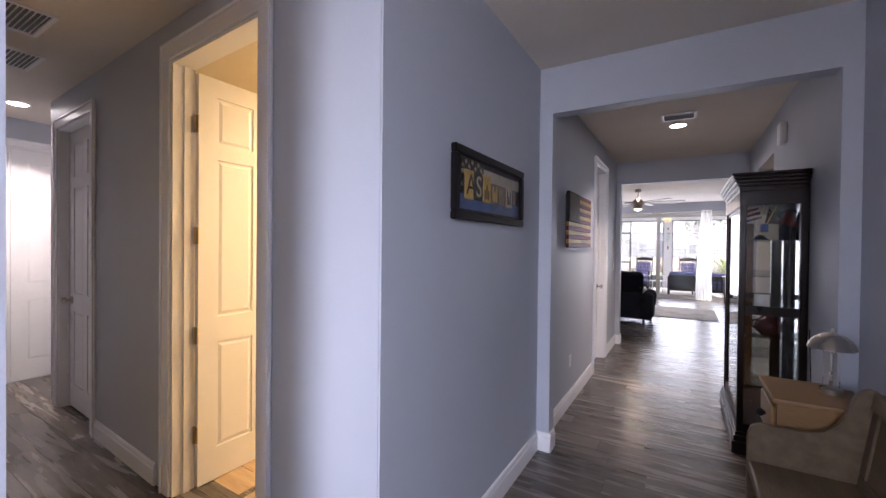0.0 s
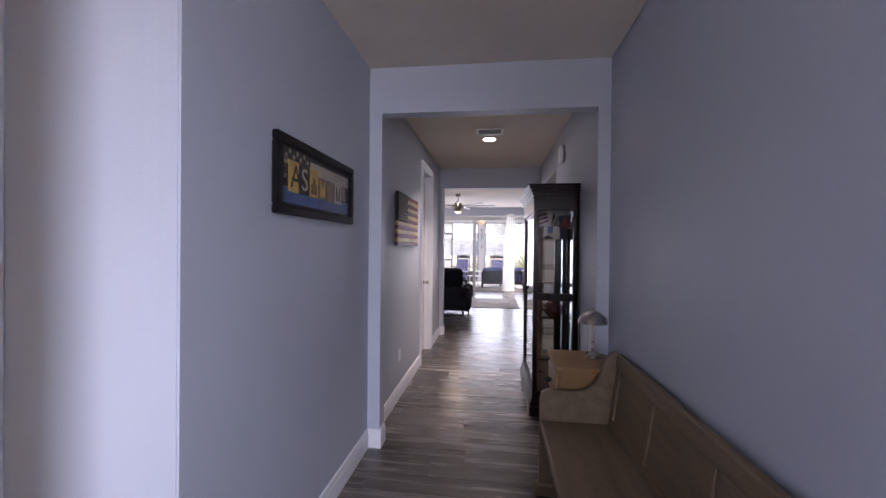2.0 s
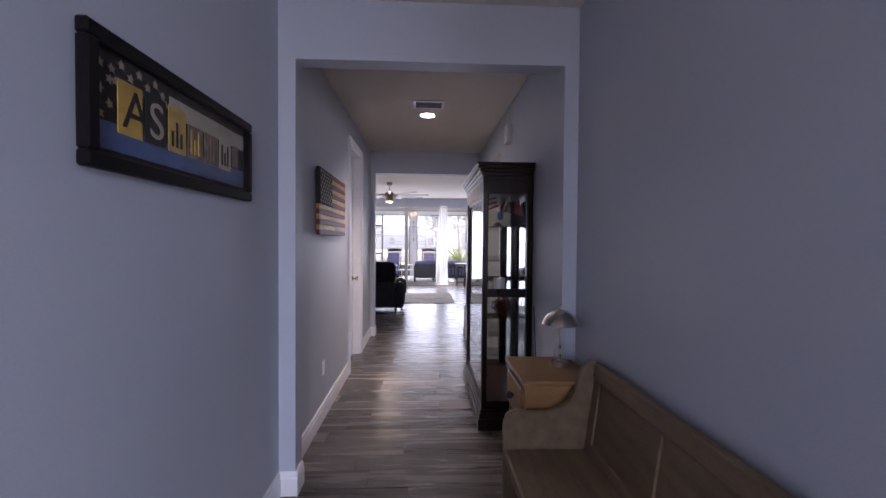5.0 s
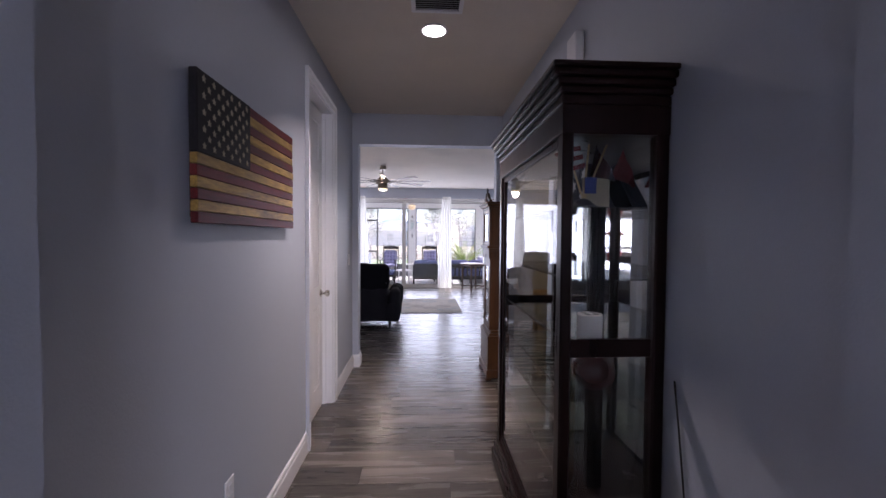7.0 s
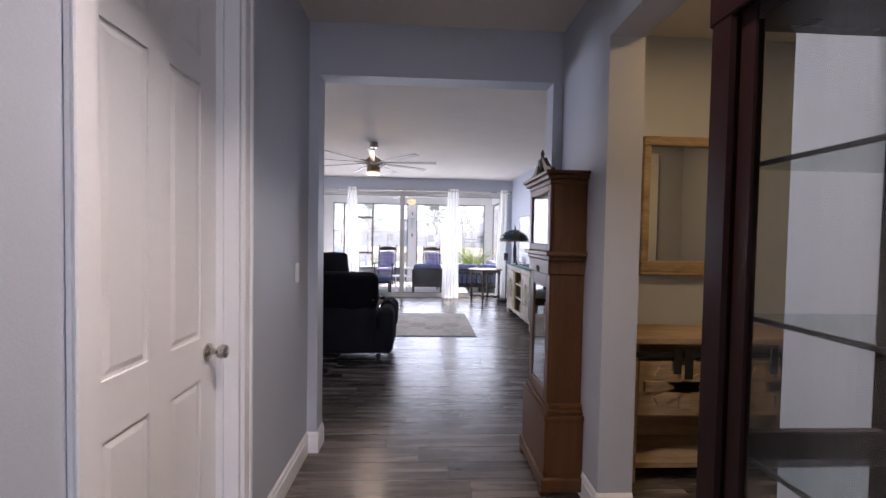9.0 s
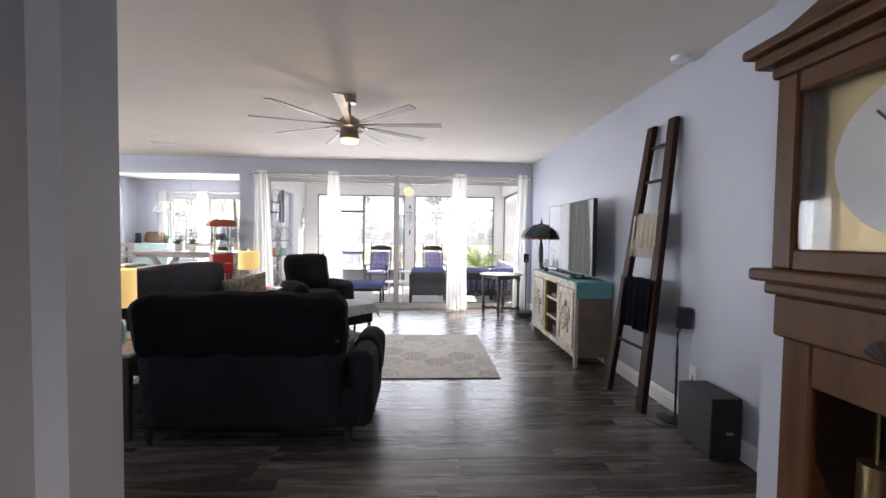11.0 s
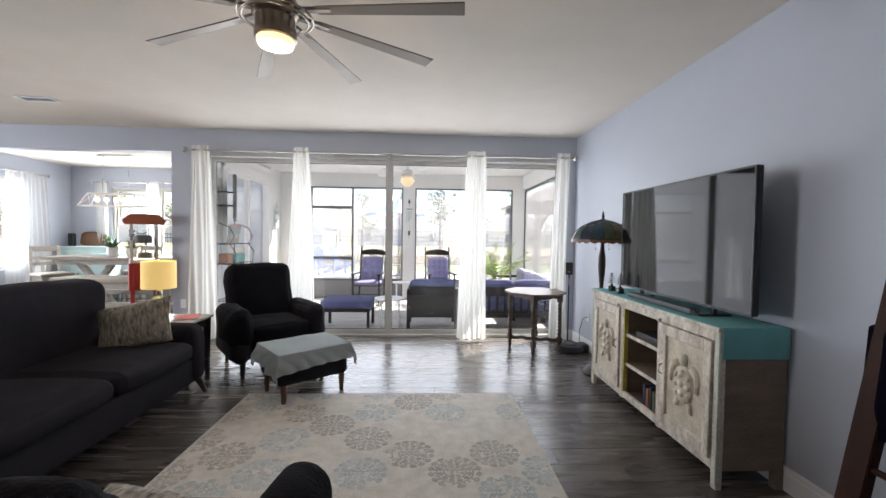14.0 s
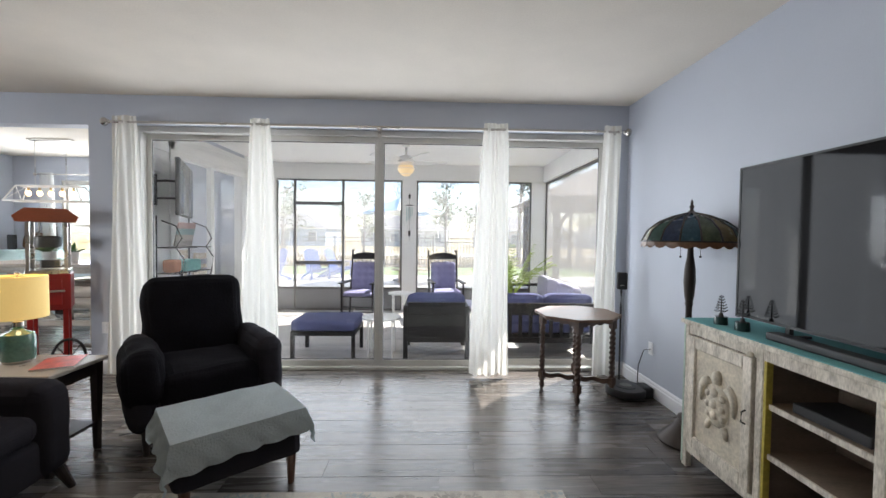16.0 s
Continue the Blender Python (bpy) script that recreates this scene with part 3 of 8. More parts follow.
for i, q in enumerate(((-3.22, -2.99, -3.28, -2.88), (-1.93, -1.735, -2.0, -1.63), (0.35, 0.58, 0.245, 0.645), (1.56, 1.72, 1.48, 1.72))):
    curtain(*q, 13.36, 2.535, 0.03, M["sheer"], "white sheer grommet curtain beside the sliding doors", folds=(5, 5, 6, 4)[i], seed=i, amp=0.016)
rod = bmesh.new()
cyl(rod, (-3.24, 13.36, 2.475), (1.75, 13.36, 2.475), 0.0125, seg=12)
cr = solid("curtain_rod", rod, M["nickel"], "brushed nickel curtain rod over the sliding doors", "curtain rod", smooth=True)
for x, s in ((-3.24, -1), (1.75, 1)):
    f = bmesh.new()
    lathe(f, [(0.013, 0), (0.02, 0.01), (0.014, 0.02), (0.034, 0.035), (0.040, 0.05), (0.034, 0.068), (0.012, 0.08)], seg=12)
    bmesh.ops.transform(f, matrix=Matrix.Translation((x, 13.36, 2.475)) @ Matrix.Rotation(radians(90 * s), 4, 'Y'), verts=f.verts)
    part("finial", f, M["nickel"], cr, "ribbed finial", True)
for x in (-3.10, -0.68, 1.66):
    part("bracket", B((x - 0.01, 13.35, 2.44, x + 0.01, 13.47, 2.455), (x - 0.012, 13.35, 2.44, x + 0.012, 13.372, 2.47), (x - 0.02, 13.462, 2.40, x + 0.02, 13.469, 2.49)), M["nickel"], cr)

# ---- dining windows ----


def window_unit(name, w, h, label, m, grids=2):
    """Double-hung windows side by side, in the plane y = 0, x 0..w, z 0..h."""
    win = thing(name, label, "window", m)
    win["kind"] = "structure"
    f = bmesh.new()
    for b in ((0, -0.02, 0, w, 0.08, 0.04), (0, -0.02, h - 0.04, w, 0.08, h), (0, -0.02, 0.04, 0.04, 0.08, h - 0.04), (w - 0.04, -0.02, 0.04, w, 0.08, h - 0.04)):
        box(f, *b, bev=0.004)
    for k in range(1, grids):
        box(f, w * k / grids - 0.04, -0.02, 0.04, w * k / grids + 0.04, 0.08, h - 0.04, bev=0.004)
    part("window_frame", f, M["vinyl"], win)
    part("window_sill", B((-0.06, -0.07, -0.03, w + 0.06, 0.0, 0.0), bev=0.006), M["trim"], win)
    for k in range(grids):
        a, b = w * k / grids + 0.04, w * (k + 1) / grids - 0.04
        for lo, hi, y in ((0.04, h / 2 + 0.02, 0.02), (h / 2 - 0.02, h - 0.04, 0.045)):
            s = B((a, y - 0.012, lo, a + 0.035, y + 0.012, hi), (b - 0.035, y - 0.012, lo, b, y + 0.012, hi), (a + 0.035, y - 0.012, lo, b - 0.035, y + 0.012, lo + 0.04), (a + 0.035, y - 0.012, hi - 0.04, b - 0.035, y + 0.012, hi))
            sash = part("sash", s, M["vinyl"], win)
            part("pane", B((a + 0.035, y - 0.002, lo + 0.04, b - 0.035, y + 0.002, hi - 0.04)), M["glass"], sash).visible_shadow = False
    return win


window_unit("window_1", 1.90, 1.63, "white double-hung windows in the dining bay", Matrix.Translation((-6.85, DY + 0.05, 0.72)))
window_unit("window_2", 1.50, 1.63, "white double-hung windows in the dining side wall", Matrix.Translation((DX - 0.05, 14.3, 0.72)) @ Matrix.Rotation(radians(90), 4, 'Z'))
for q, s in (((-7.1, -6.88, -7.12, -6.82), 11), ((-6.07, -5.83, -6.1, -5.8), 12), ((-4.98, -4.72, -5.02, -4.7), 13)):
    curtain(*q, DY - 0.09, 2.47, 0.03, M["sheer_thin"], "white sheer curtain in the dining bay", folds=7, seed=s)
for q, s in (((13.98, 14.60, 13.95, 14.64), 14), ((15.42, 16.18, 15.38, 16.3), 15)):
    curtain(*q, DX + 0.09, 2.50, 0.05, M["sheer_thin"], "white sheer curtain on the dining side window", folds=9, seed=s, along="y")
for a, b in (((-7.2, DY - 0.09, 2.44), (-4.6, DY - 0.09, 2.44)), ((DX + 0.09, 13.9, 2.47), (DX + 0.09, 16.25, 2.47))):
    r = bmesh.new()
    cyl(r, a, b, 0.011, seg=10)
    ball(r, a, 0.028, 10), ball(r, b, 0.028, 10)
    v = Vector(b) - Vector(a)
    off = Vector((0, 0.09, 0)) if abs(v.x) > 0.1 else Vector((-0.09, 0, 0))
    for k in (0.05, 0.95):
        cyl(r, Vector(a) + v * k, Vector(a) + v * k + off, 0.007, seg=8)
    solid("curtain_rod", r, M["nickel"], "nickel curtain rod in the dining bay", "curtain rod", smooth=True)

# ---- porch shell ----
PY, PXR, PXL = 17.0, 1.98, -3.38
setting("porch_floor", B((PXL, 13.75, -0.25, PXR + 0.12, PY + 0.14, -0.022)), M["joint"], "porch slab")
WHITE = mat("white_porch_paint", (0.84, 0.84, 0.83), 0.5, var=0.03, coords="World")
M["white"] = WHITE
setting("porch_ceiling", B((PXL, 13.75, 2.77, PXR + 0.12, PY + 0.14, 2.87)), WHITE, "white porch ceiling")
setting("porch_beam", B((PXL, PY, 2.47, PXR + 0.12, PY + 0.14, 2.77), (PXR, 13.75, 2.47, PXR + 0.12, PY, 2.77), bev=0.004), WHITE, "white porch beam")
setting("porch_posts", B((PXL, PY - 0.01, -0.02, -3.05, PY + 0.15, 2.47), (-0.70, PY - 0.01, -0.02, -0.43, PY + 0.15, 2.47), (1.76, PY - 0.01, -0.02, PXR + 0.13, PY + 0.15, 2.47), (PXR - 0.01, 13.75, -0.02, PXR + 0.13, 13.9, 2.47), bev=0.006), WHITE, "square white porch posts")
# lap siding on the dining wall's outer face
sd = bmesh.new()
z = 0.0
while z < 2.75:
    for a, b in ((13.75, 14.43), (16.42, DY + 0.14)):
        slab(sd, [(0, z), (0.022, z), (0.006, z + 0.155), (0, z + 0.155)], a, b, "y")
    z += 0.15
for z in (2.565, 2.64):
    slab(sd, [(0, z), (0.022, z), (0.006, z + 0.075), (0, z + 0.075)], 14.43, 16.42, "y")
for v in sd.verts:
    v.co.x += PXL
setting("porch_siding", sd, WHITE, "white lap siding on the porch wall")


KICK = mat("grey_kick_plate", (0.20, 0.20, 0.21), 0.5)


def screen_panel(name, m, w, z0, z1, label, kick=0.5, mids=(), rails=(), mesh="screen"):
    """Screened bay: bronze frame, kick plate, mesh. In the plane y = 0, x 0..w."""
    s = thing(name, label, "screen", m, group="porch screens")
    s["kind"] = "structure"
    f = bmesh.new()
    for b in ((0, 0, z0, 0.03, 0.05, z1), (w - 0.03, 0, z0, w, 0.05, z1), (0.03, 0, z0, w - 0.03, 0.05, z0 + 0.04), (0.03, 0, z1 - 0.03, w - 0.03, 0.05, z1), (0.03, 0, kick - 0.02, w - 0.03, 0.05, kick + 0.02)):
        box(f, *b)
    for x in mids:
        box(f, x - 0.02, 0.001, z0, x + 0.02, 0.049, z1)
    for a, b, zz in rails:
        box(f, a, 0.002, zz - 0.03, b, 0.048, zz + 0.03)
    part("screen_frame", f, M["bronze_alu"], s, "dark bronze aluminium frame")
    part("screen_mesh", B((0.03, 0.022, kick + 0.02, w - 0.03, 0.024, z1 - 0.03)), M[mesh], s, "fine grey insect mesh").visible_shadow = False
    part("kick_plate", B((0.03, 0.015, z0 + 0.04, w - 0.03, 0.03, kick - 0.02)), KICK, s, "grey kick plate")
    return s


sp = screen_panel("porch_screen", pose(-3.05, PY, 0), 2.35, 0.0, 2.47, "bronze-framed porch screen with a screen door", kick=0.42, mids=(0.34, 1.24), rails=((0.34, 1.24, 2.02), (0.34, 1.24, 0.90)))
screen_panel("porch_screen", pose(-0.43, PY, 0), 2.19, 0.0, 2.47, "bronze-framed porch screen bay", kick=0.42)
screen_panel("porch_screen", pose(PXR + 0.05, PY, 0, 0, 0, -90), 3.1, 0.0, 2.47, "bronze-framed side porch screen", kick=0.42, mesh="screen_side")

# ---- ground ----
def sheet(name, pts, z, m, label):
    bm = bmesh.new()
    bm.faces.new([bm.verts.new((x, y, z)) for x, y in pts])
    return setting(name, bm, m, label)


sheet("ground", [(-700, -60), (700, -60), (700, 1400), (-700, 1400)], -0.30, M["dry"], "dry winter field reaching the horizon")
setting("patio_pavement", B((-9, 17.14, -0.3, 6.5, 24.4, -0.05)), M["concrete"], "pale concrete patio")
sheet("lawn", [(-16, 24.4), (16, 24.4), (16, 29.4), (-16, 29.4)], -0.12, M["grass"], "green lawn strip")


# ---- foyer things ----


def pew():
    """Church pew along the foyer's right wall; x 0 front .. 0.48 at the wall, y along the seat."""
    t = thing("pew_bench", "long weathered wooden pew bench with panelled back", "bench", pose(0.262, 0.55, 0))
    L = 2.12
    part("seat", B((0.0, 0.03, 0.405, 0.44, L - 0.03, 0.45), bev=0.012, seg=2), M["pew"], t)
    # scalloped end panels
    pts = [(0.0, 0.0), (0.475, 0.0), (0.475, 0.83), (0.46, 0.865), (0.43, 0.875), (0.40, 0.86), (0.375, 0.82), (0.355, 0.75), (0.325, 0.69), (0.28, 0.65), (0.22, 0.63), (0.12, 0.63), (0.05, 0.635), (0.015, 0.615), (0.0, 0.57)]
    for y in (0.0, L - 0.035):
        bm = bmesh.new()
        slab(bm, pts, y, y + 0.035, "y")
        bmesh.ops.bevel(bm, geom=bm.edges[:], offset=0.005, segments=2, affect='EDGES')
        part("end_panel", bm, M["pew"], t, smooth=True)
    lean = Matrix.Translation((0.385, 0, 0.43)) @ Matrix.Rotation(radians(8), 4, 'Y')
    part("top_rail", B((-0.01, 0.035, 0.36, 0.03, L - 0.035, 0.44), bev=0.01, seg=2), M["pew"], t).matrix_local = lean
    part("bottom_rail", B((0.0, 0.035, 0.0, 0.022, L - 0.035, 0.07), bev=0.004), M["pew"], t).matrix_local = lean
    n = 4
    w = (L - 0.07) / n
    for i in range(n):
        y = 0.035 + i * w
        part("back_panel", B((0.010, y + 0.03, 0.07, 0.02, y + w - 0.03, 0.36)), M["pew"], t).matrix_local = lean
    for i in range(n + 1):
        y = min(max(0.035 + i * w, 0.066), L - 0.066)
        part("stile", B((0.0, y - 0.031, 0.07, 0.024, y + 0.031, 0.36), bev=0.003), M["pew"], t).matrix_local = lean
    part("front_apron", B((0.035, 0.035, 0.31, 0.055, L - 0.035, 0.405)), M["pew"], t)
    for y in (-0.015, L - 0.05):
        part("foot", B((-0.03, y, 0, 0.475, y + 0.065, 0.07), bev=0.008), M["pew"], t)
    return t


pew()


def nightstand():
    t = thing("side_table", "honey pine bedside table with a drawer and open shelf", "table", Matrix.Translation((0.385, 2.71, 0)) @ Matrix.Diagonal((1.18, 0.92, 1.221, 1)))
    # faces -x; depth 0.30, width 0.40 along y
    part("tabletop", B((-0.02, -0.03, 0.60, 0.30, 0.43, 0.62), bev=0.006, seg=2), M["pine"], t)
    part("side_panel", B((0.0, 0.0, 0.05, 0.28, 0.02, 0.60)), M["pine"], t)
    part("side_panel", B((0.0, 0.38, 0.05, 0.28, 0.40, 0.60)), M["pine"], t)
    part("back_panel", B((0.265, 0.02, 0.08, 0.28, 0.38, 0.60)), M["pine"], t)
    part("shelf", B((0.005, 0.02, 0.40, 0.265, 0.38, 0.418)), M["pine"], t)
    part("shelf", B((0.005, 0.02, 0.10, 0.265, 0.38, 0.118)), M["pine"], t)
    dr = part("drawer", B((-0.016, 0.025, 0.43, 0.004, 0.375, 0.575), bev=0.005), M["pine"], t)
    k = bmesh.new()
    ball(k, (-0.035, 0.2, 0.50), 0.017, 12)
    cyl(k, (-0.03, 0.2, 0.50), (-0.012, 0.2, 0.50), 0.008)
    part("knob", k, M["iron"], dr, "dark round knob", True)
    for y in (0.0, 0.365):
        for x in (0.0, 0.245):
            part("leg", B((x, y, 0, x + 0.035, y + 0.035, 0.10), bev=0.004), M["pine"], t)
    return t


nightstand()


def dome_lamp():
    t = thing("table_lamp", "brushed metal table lamp with a dome shade", "lamp", Matrix.Translation((0.63, 2.93, 0.757)) @ Matrix.Diagonal((0.69, 0.69, 0.90, 1)))
    b = bmesh.new()
    lathe(b, [(0.066, 0), (0.068, 0.006), (0.066, 0.028), (0.058, 0.034), (0.014, 0.038)], seg=28)
    part("base", b, M["nickel"], t, smooth=True)
    s = bmesh.new()
    cyl(s, (0, 0, 0.03), (0, 0, 0.335), 0.011, seg=14)
    part("stem", s, M["nickel"], t, smooth=True)
    g = bmesh.new()
    cyl(g, (0.045, 0, 0.035), (0.045, 0, 0.26), 0.003, seg=8)
    cyl(g, (-0.045, 0, 0.035), (-0.045, 0, 0.26), 0.003, seg=8)
    part("rod", g, M["nickel"], t)
    d = bmesh.new()
    prof = [(0.142, 0.255), (0.138, 0.262), (0.125, 0.287), (0.10, 0.312), (0.06, 0.334), (0.02, 0.342), (0.012, 0.348), (0.012, 0.362), (0.004, 0.368)]
    lathe(d, prof, seg=36)
    bmesh.ops.delete(d, geom=[f for f in d.faces if len(f.verts) > 4 and f.calc_center_median().z < 0.26], context='FACES')
    part("shade", d, M["nickel"], t, "brushed dome shade", True)
    return t


dome_lamp()

STAR_W = mat("cream_star_paint", (0.36, 0.31, 0.22), 0.7)


def star(bm, cx, cz, r, y0, y1, rot=0.0):
    pts = []
    for k in range(10):
        a = math.pi / 2 + k * math.pi / 5 + rot
        q = r if k % 2 == 0 else r * 0.42
        pts.append((cx + q * math.cos(a), cz + q * math.sin(a)))
    slab(bm, pts, y0, y1, "y")


def letter(txt, size, m, parent, at, depth=0.002, name="letter"):
    """Block letter lying in the plane y = 0, facing -y."""
    cu = bpy.data.curves.new(name, 'FONT')
    cu.body, cu.size, cu.extrude = txt, size, depth
    tmp = bpy.data.objects.new(name, cu)
    scene.collection.objects.link(tmp)
    dg = bpy.context.evaluated_depsgraph_get()
    me = bpy.data.meshes.new_from_object(tmp.evaluated_get(dg))
    bpy.data.objects.remove(tmp)
    me.materials.clear()
    me.materials.append(m)
    o = new(name, me)
    o.matrix_world = Matrix.Translation(at) @ Matrix.Rotation(radians(90), 4, 'X')
    o.parent = parent
    return o


def wall_picture():
    """Framed print; local plane y = 0 faces -y, x along the wall."""
    W, H = 0.88, 0.345
    t = thing("framed_picture", "black-framed flag print with photo letters on the foyer wall", "picture",
              Matrix.Translation((LX + 0.004, 1.735, 1.61)) @ Matrix.Rotation(radians(90), 4, 'Z'))
    f = bmesh.new()
    for b in ((0, -0.032, 0, W, 0, 0.04), (0, -0.032, H - 0.04, W, 0, H), (0, -0.032, 0.04, 0.04, 0, H - 0.04), (W - 0.04, -0.032, 0.04, W, 0, H - 0.04)):
        box(f, *b, bev=0.006)
    part("frame", f, mat("black_frame_lacquer", (0.007, 0.006, 0.007), 0.45, spec=0.12), t, "glossy black frame")
    dark = mat("print_dark", (0.02, 0.018, 0.02), 0.5, spec=0.2, var=0.5, scale=14)
    cream = mat("print_cream", (0.42, 0.38, 0.30), 0.5, var=0.25, scale=14)
    blue = mat("print_blue", (0.07, 0.12, 0.28), 0.5, var=0.5, scale=9)
    gold = mat("print_gold", (0.55, 0.36, 0.07), 0.5, var=0.35, scale=20)
    brown = mat("print_brown", (0.17, 0.13, 0.09), 0.5, var=0.6, scale=30)
    part("mat_board", B((0.04, -0.010, 0.04, W - 0.04, -0.004, H - 0.04)), dark, t)
    part("stripe", B((0.33, -0.0125, 0.215, W - 0.05, -0.0095, 0.275)), cream, t, "faded cream stripe")
    part("stripe", B((0.05, -0.0125, 0.055, W - 0.05, -0.0095, 0.125)), blue, t, "washed blue stripe")
    rg = random.Random(2)
    for u, v in [(0.062 + 0.03 * (k % 2), 0.14 + 0.031 * k) for k in range(5)] + [(0.10 + 0.033 * k, 0.262 + 0.022 * (k % 2)) for k in range(7)] + [(0.112, 0.235), (0.21, 0.15), (0.205, 0.235), (0.315, 0.24)]:
        st = bmesh.new()
        star(st, u, v, 0.014, -0.012, -0.0095, rg.uniform(-0.3, 0.3))
        part("printed_star", st, STAR_W, t)
    for i in range(7):
        x = 0.115 + i * 0.102
        m_ = (gold, dark, gold, brown, brown, cream, brown)[i]
        p = part("photo_tile", B((x, -0.0155, 0.105 if i < 6 else 0.13, x + 0.088 if i < 6 else x + 0.05, -0.0125, 0.245 if i < 3 else 0.215)), m_, t)
        if i < 2:
            letter("AS"[i], 0.15, (dark, cream)[i], p, (x + 0.012, -0.0165, 0.125), 0.0006)
        else:
            b = bmesh.new()
            for k in range(3):
                xx = x + 0.012 + k * 0.022
                if i < 6:
                    box(b, xx, -0.0175, 0.12, xx + 0.010, -0.0155, 0.17 + 0.03 * ((k * 7 + i * 3) % 2))
            if i < 6:
                part("photo_shape", b, (dark, cream, dark, gold, brown, dark, cream)[i], p)
            else:
                b.free()
    g = part("glazing", B((0.04, -0.022, 0.04, W - 0.04, -0.020, H - 0.04)), clear("picture_glass", (0.98, 0.98, 0.98), 0.6), t)
    g.visible_shadow = False


wall_picture()


def wood_flag():
    t = thing("wooden_flag", "rustic burnt-wood striped flag hanging on the hall wall", "wall art",
              Matrix.Translation((LX + 0.002, 3.745, 1.478)) @ Matrix.Rotation(radians(90), 4, 'Z'))
    red = plank_mat("red_stained_slat", (0.035, 0.003, 0.005), (0.15, 0.014, 0.016), along=(14, 1.5, 14), rough=0.45, rnd=0.2, spec=0.3)
    tan = plank_mat("scorched_pine_slat", (0.09, 0.04, 0.008), (0.58, 0.37, 0.085), along=(12, 2.2, 12), rough=0.42, rnd=0.12, spec=0.35)
    navy = plank_mat("dark_navy_board", (0.006, 0.005, 0.006), (0.022, 0.019, 0.021), along=(12, 2, 12), rough=0.55, rnd=0.1, spec=0.2)
    W, H, n = 0.955, 0.502, 13
    h = H / n
    rg = random.Random(5)
    part("backing", B((0.02, -0.014, 0.02, W - 0.02, -0.002, H - 0.02)), M["espresso"], t)
    for i in range(n):
        z = H - (i + 1) * h
        a = 0.395 if i < 7 else 0.0
        part("slat", B((a, -0.037 - rg.uniform(0, 0.003), z + 0.0008, W - rg.uniform(0, 0.012), -0.014, z + h - 0.0008), bev=0.0025), (red, tan)[i % 2], t)
    u = part("star_field", B((-0.004, -0.043, H - 7 * h, 0.393, -0.014, H), bev=0.004), navy, t, "dark navy board with carved stars")
    for r in range(9):
        for c in range(6 if r % 2 == 0 else 5):
            x = 0.035 + (c + (0 if r % 2 == 0 else 0.5)) * 0.064
            s = bmesh.new()
            star(s, x, H - 0.026 - r * 0.0275, 0.0125, -0.0455, -0.0425)
            part("star", s, STAR_W, u)


wood_flag()


def curio_cabinet():
    """Tall glazed cabinet on the hall's right wall: front faces -x, x 0..0.40, y 0..1.22."""
    t = thing("curio_cabinet", "tall dark cherry curio cabinet with glass front and sides", "cabinet", pose(0.324, 3.78, 0))
    D, W, H = 0.383, 1.135, 2.03
    c = M["cherry"]
    # plinth steps
    for k, (o_, a, b) in enumerate(((0.03, 0, 0.085), (0.018, 0.085, 0.125), (0.008, 0.125, 0.15))):
        part("plinth", B((-o_, -o_, a, D, W + o_, b), bev=0.006, seg=2), c, t)
    part("floor_board", B((0.01, 0.01, 0.15, D - 0.01, W - 0.01, 0.19)), c, t)
    part("back_panel", B((D - 0.008, 0.02, 0.15, D - 0.002, W - 0.02, 1.9)), MIRROR, t, "mirrored back")
    part("top_board", B((0.0, 0.0, 1.86, D, W, 1.90)), c, t)
    for k, (o_, a, b) in enumerate(((0.006, 1.90, 1.935), (0.016, 1.935, 1.96), (0.03, 1.96, 1.985), (0.045, 1.985, 2.01), (0.055, 2.01, H))):
        part("cornice", B((-o_, -o_, a, D, W + o_, b), bev=0.007, seg=2), c, t)
    part("cornice_frieze", B((-0.002, -0.002, 1.80, D, W + 0.002, 1.90), bev=0.003), c, t)
    for x, y in ((0, 0), (0, W - 0.055), (D - 0.045, 0), (D - 0.045, W - 0.055)):
        part("corner_post", B((x, y, 0.15, x + (0.040 if x == 0 else 0.045), y + 0.055, 1.86), bev=0.006), c, t)
    # side frames (near and far ends)
    for y in (0.012, W - 0.034):
        part("side_rail", B((0.040, y, 1.01, D - 0.045, y + 0.022, 1.075), bev=0.003), c, t)
        part("side_rail", B((0.040, y, 0.15, D - 0.045, y + 0.022, 0.21), bev=0.003), c, t)
        for lo, hi in ((0.21, 1.01), (1.075, 1.80)):
            part("side_glass", B((0.040, y + 0.009, lo, D - 0.045, y + 0.013, hi)), M["cabglass"], t).visible_shadow = False
    # sliding front: two door frames
    for a, b, x in ((0.055, W - 0.055, 0.012),):
        for q in ((x, a, 0.19, x + 0.016, a + 0.035, 1.80), (x, b - 0.035, 0.19, x + 0.016, b, 1.80), (x, a + 0.035, 0.19, x + 0.016, b - 0.035, 0.22), (x, a + 0.035, 1.77, x + 0.016, b - 0.035, 1.80)):
            part("door_stile" if q[5] - q[2] > 1 else "door_rail", B(q, bev=0.003), c, t)
        part("door_glass", B((x + 0.006, a + 0.035, 0.22, x + 0.010, b - 0.035, 1.77)), M["cabglass"], t).visible_shadow = False
    for z in (0.50, 0.71, 0.85, 1.05, 1.29, 1.55):
        part("glass_shelf", B((0.05, 0.03, z - 0.006, D - 0.012, W - 0.03, z)), GLASS_SHELF, t, "glass shelf with a polished edge").visible_shadow = False
        part("shelf_edge", B((0.047, 0.03, z - 0.007, 0.0505, W - 0.03, z + 0.001)), M["black"], t, "dark polished shelf edge")
    for y in (W / 2 - 0.02,):
        part("divider", B((D - 0.045, y, 0.19, D - 0.010, y + 0.04, 1.86)), c, t)
    return t


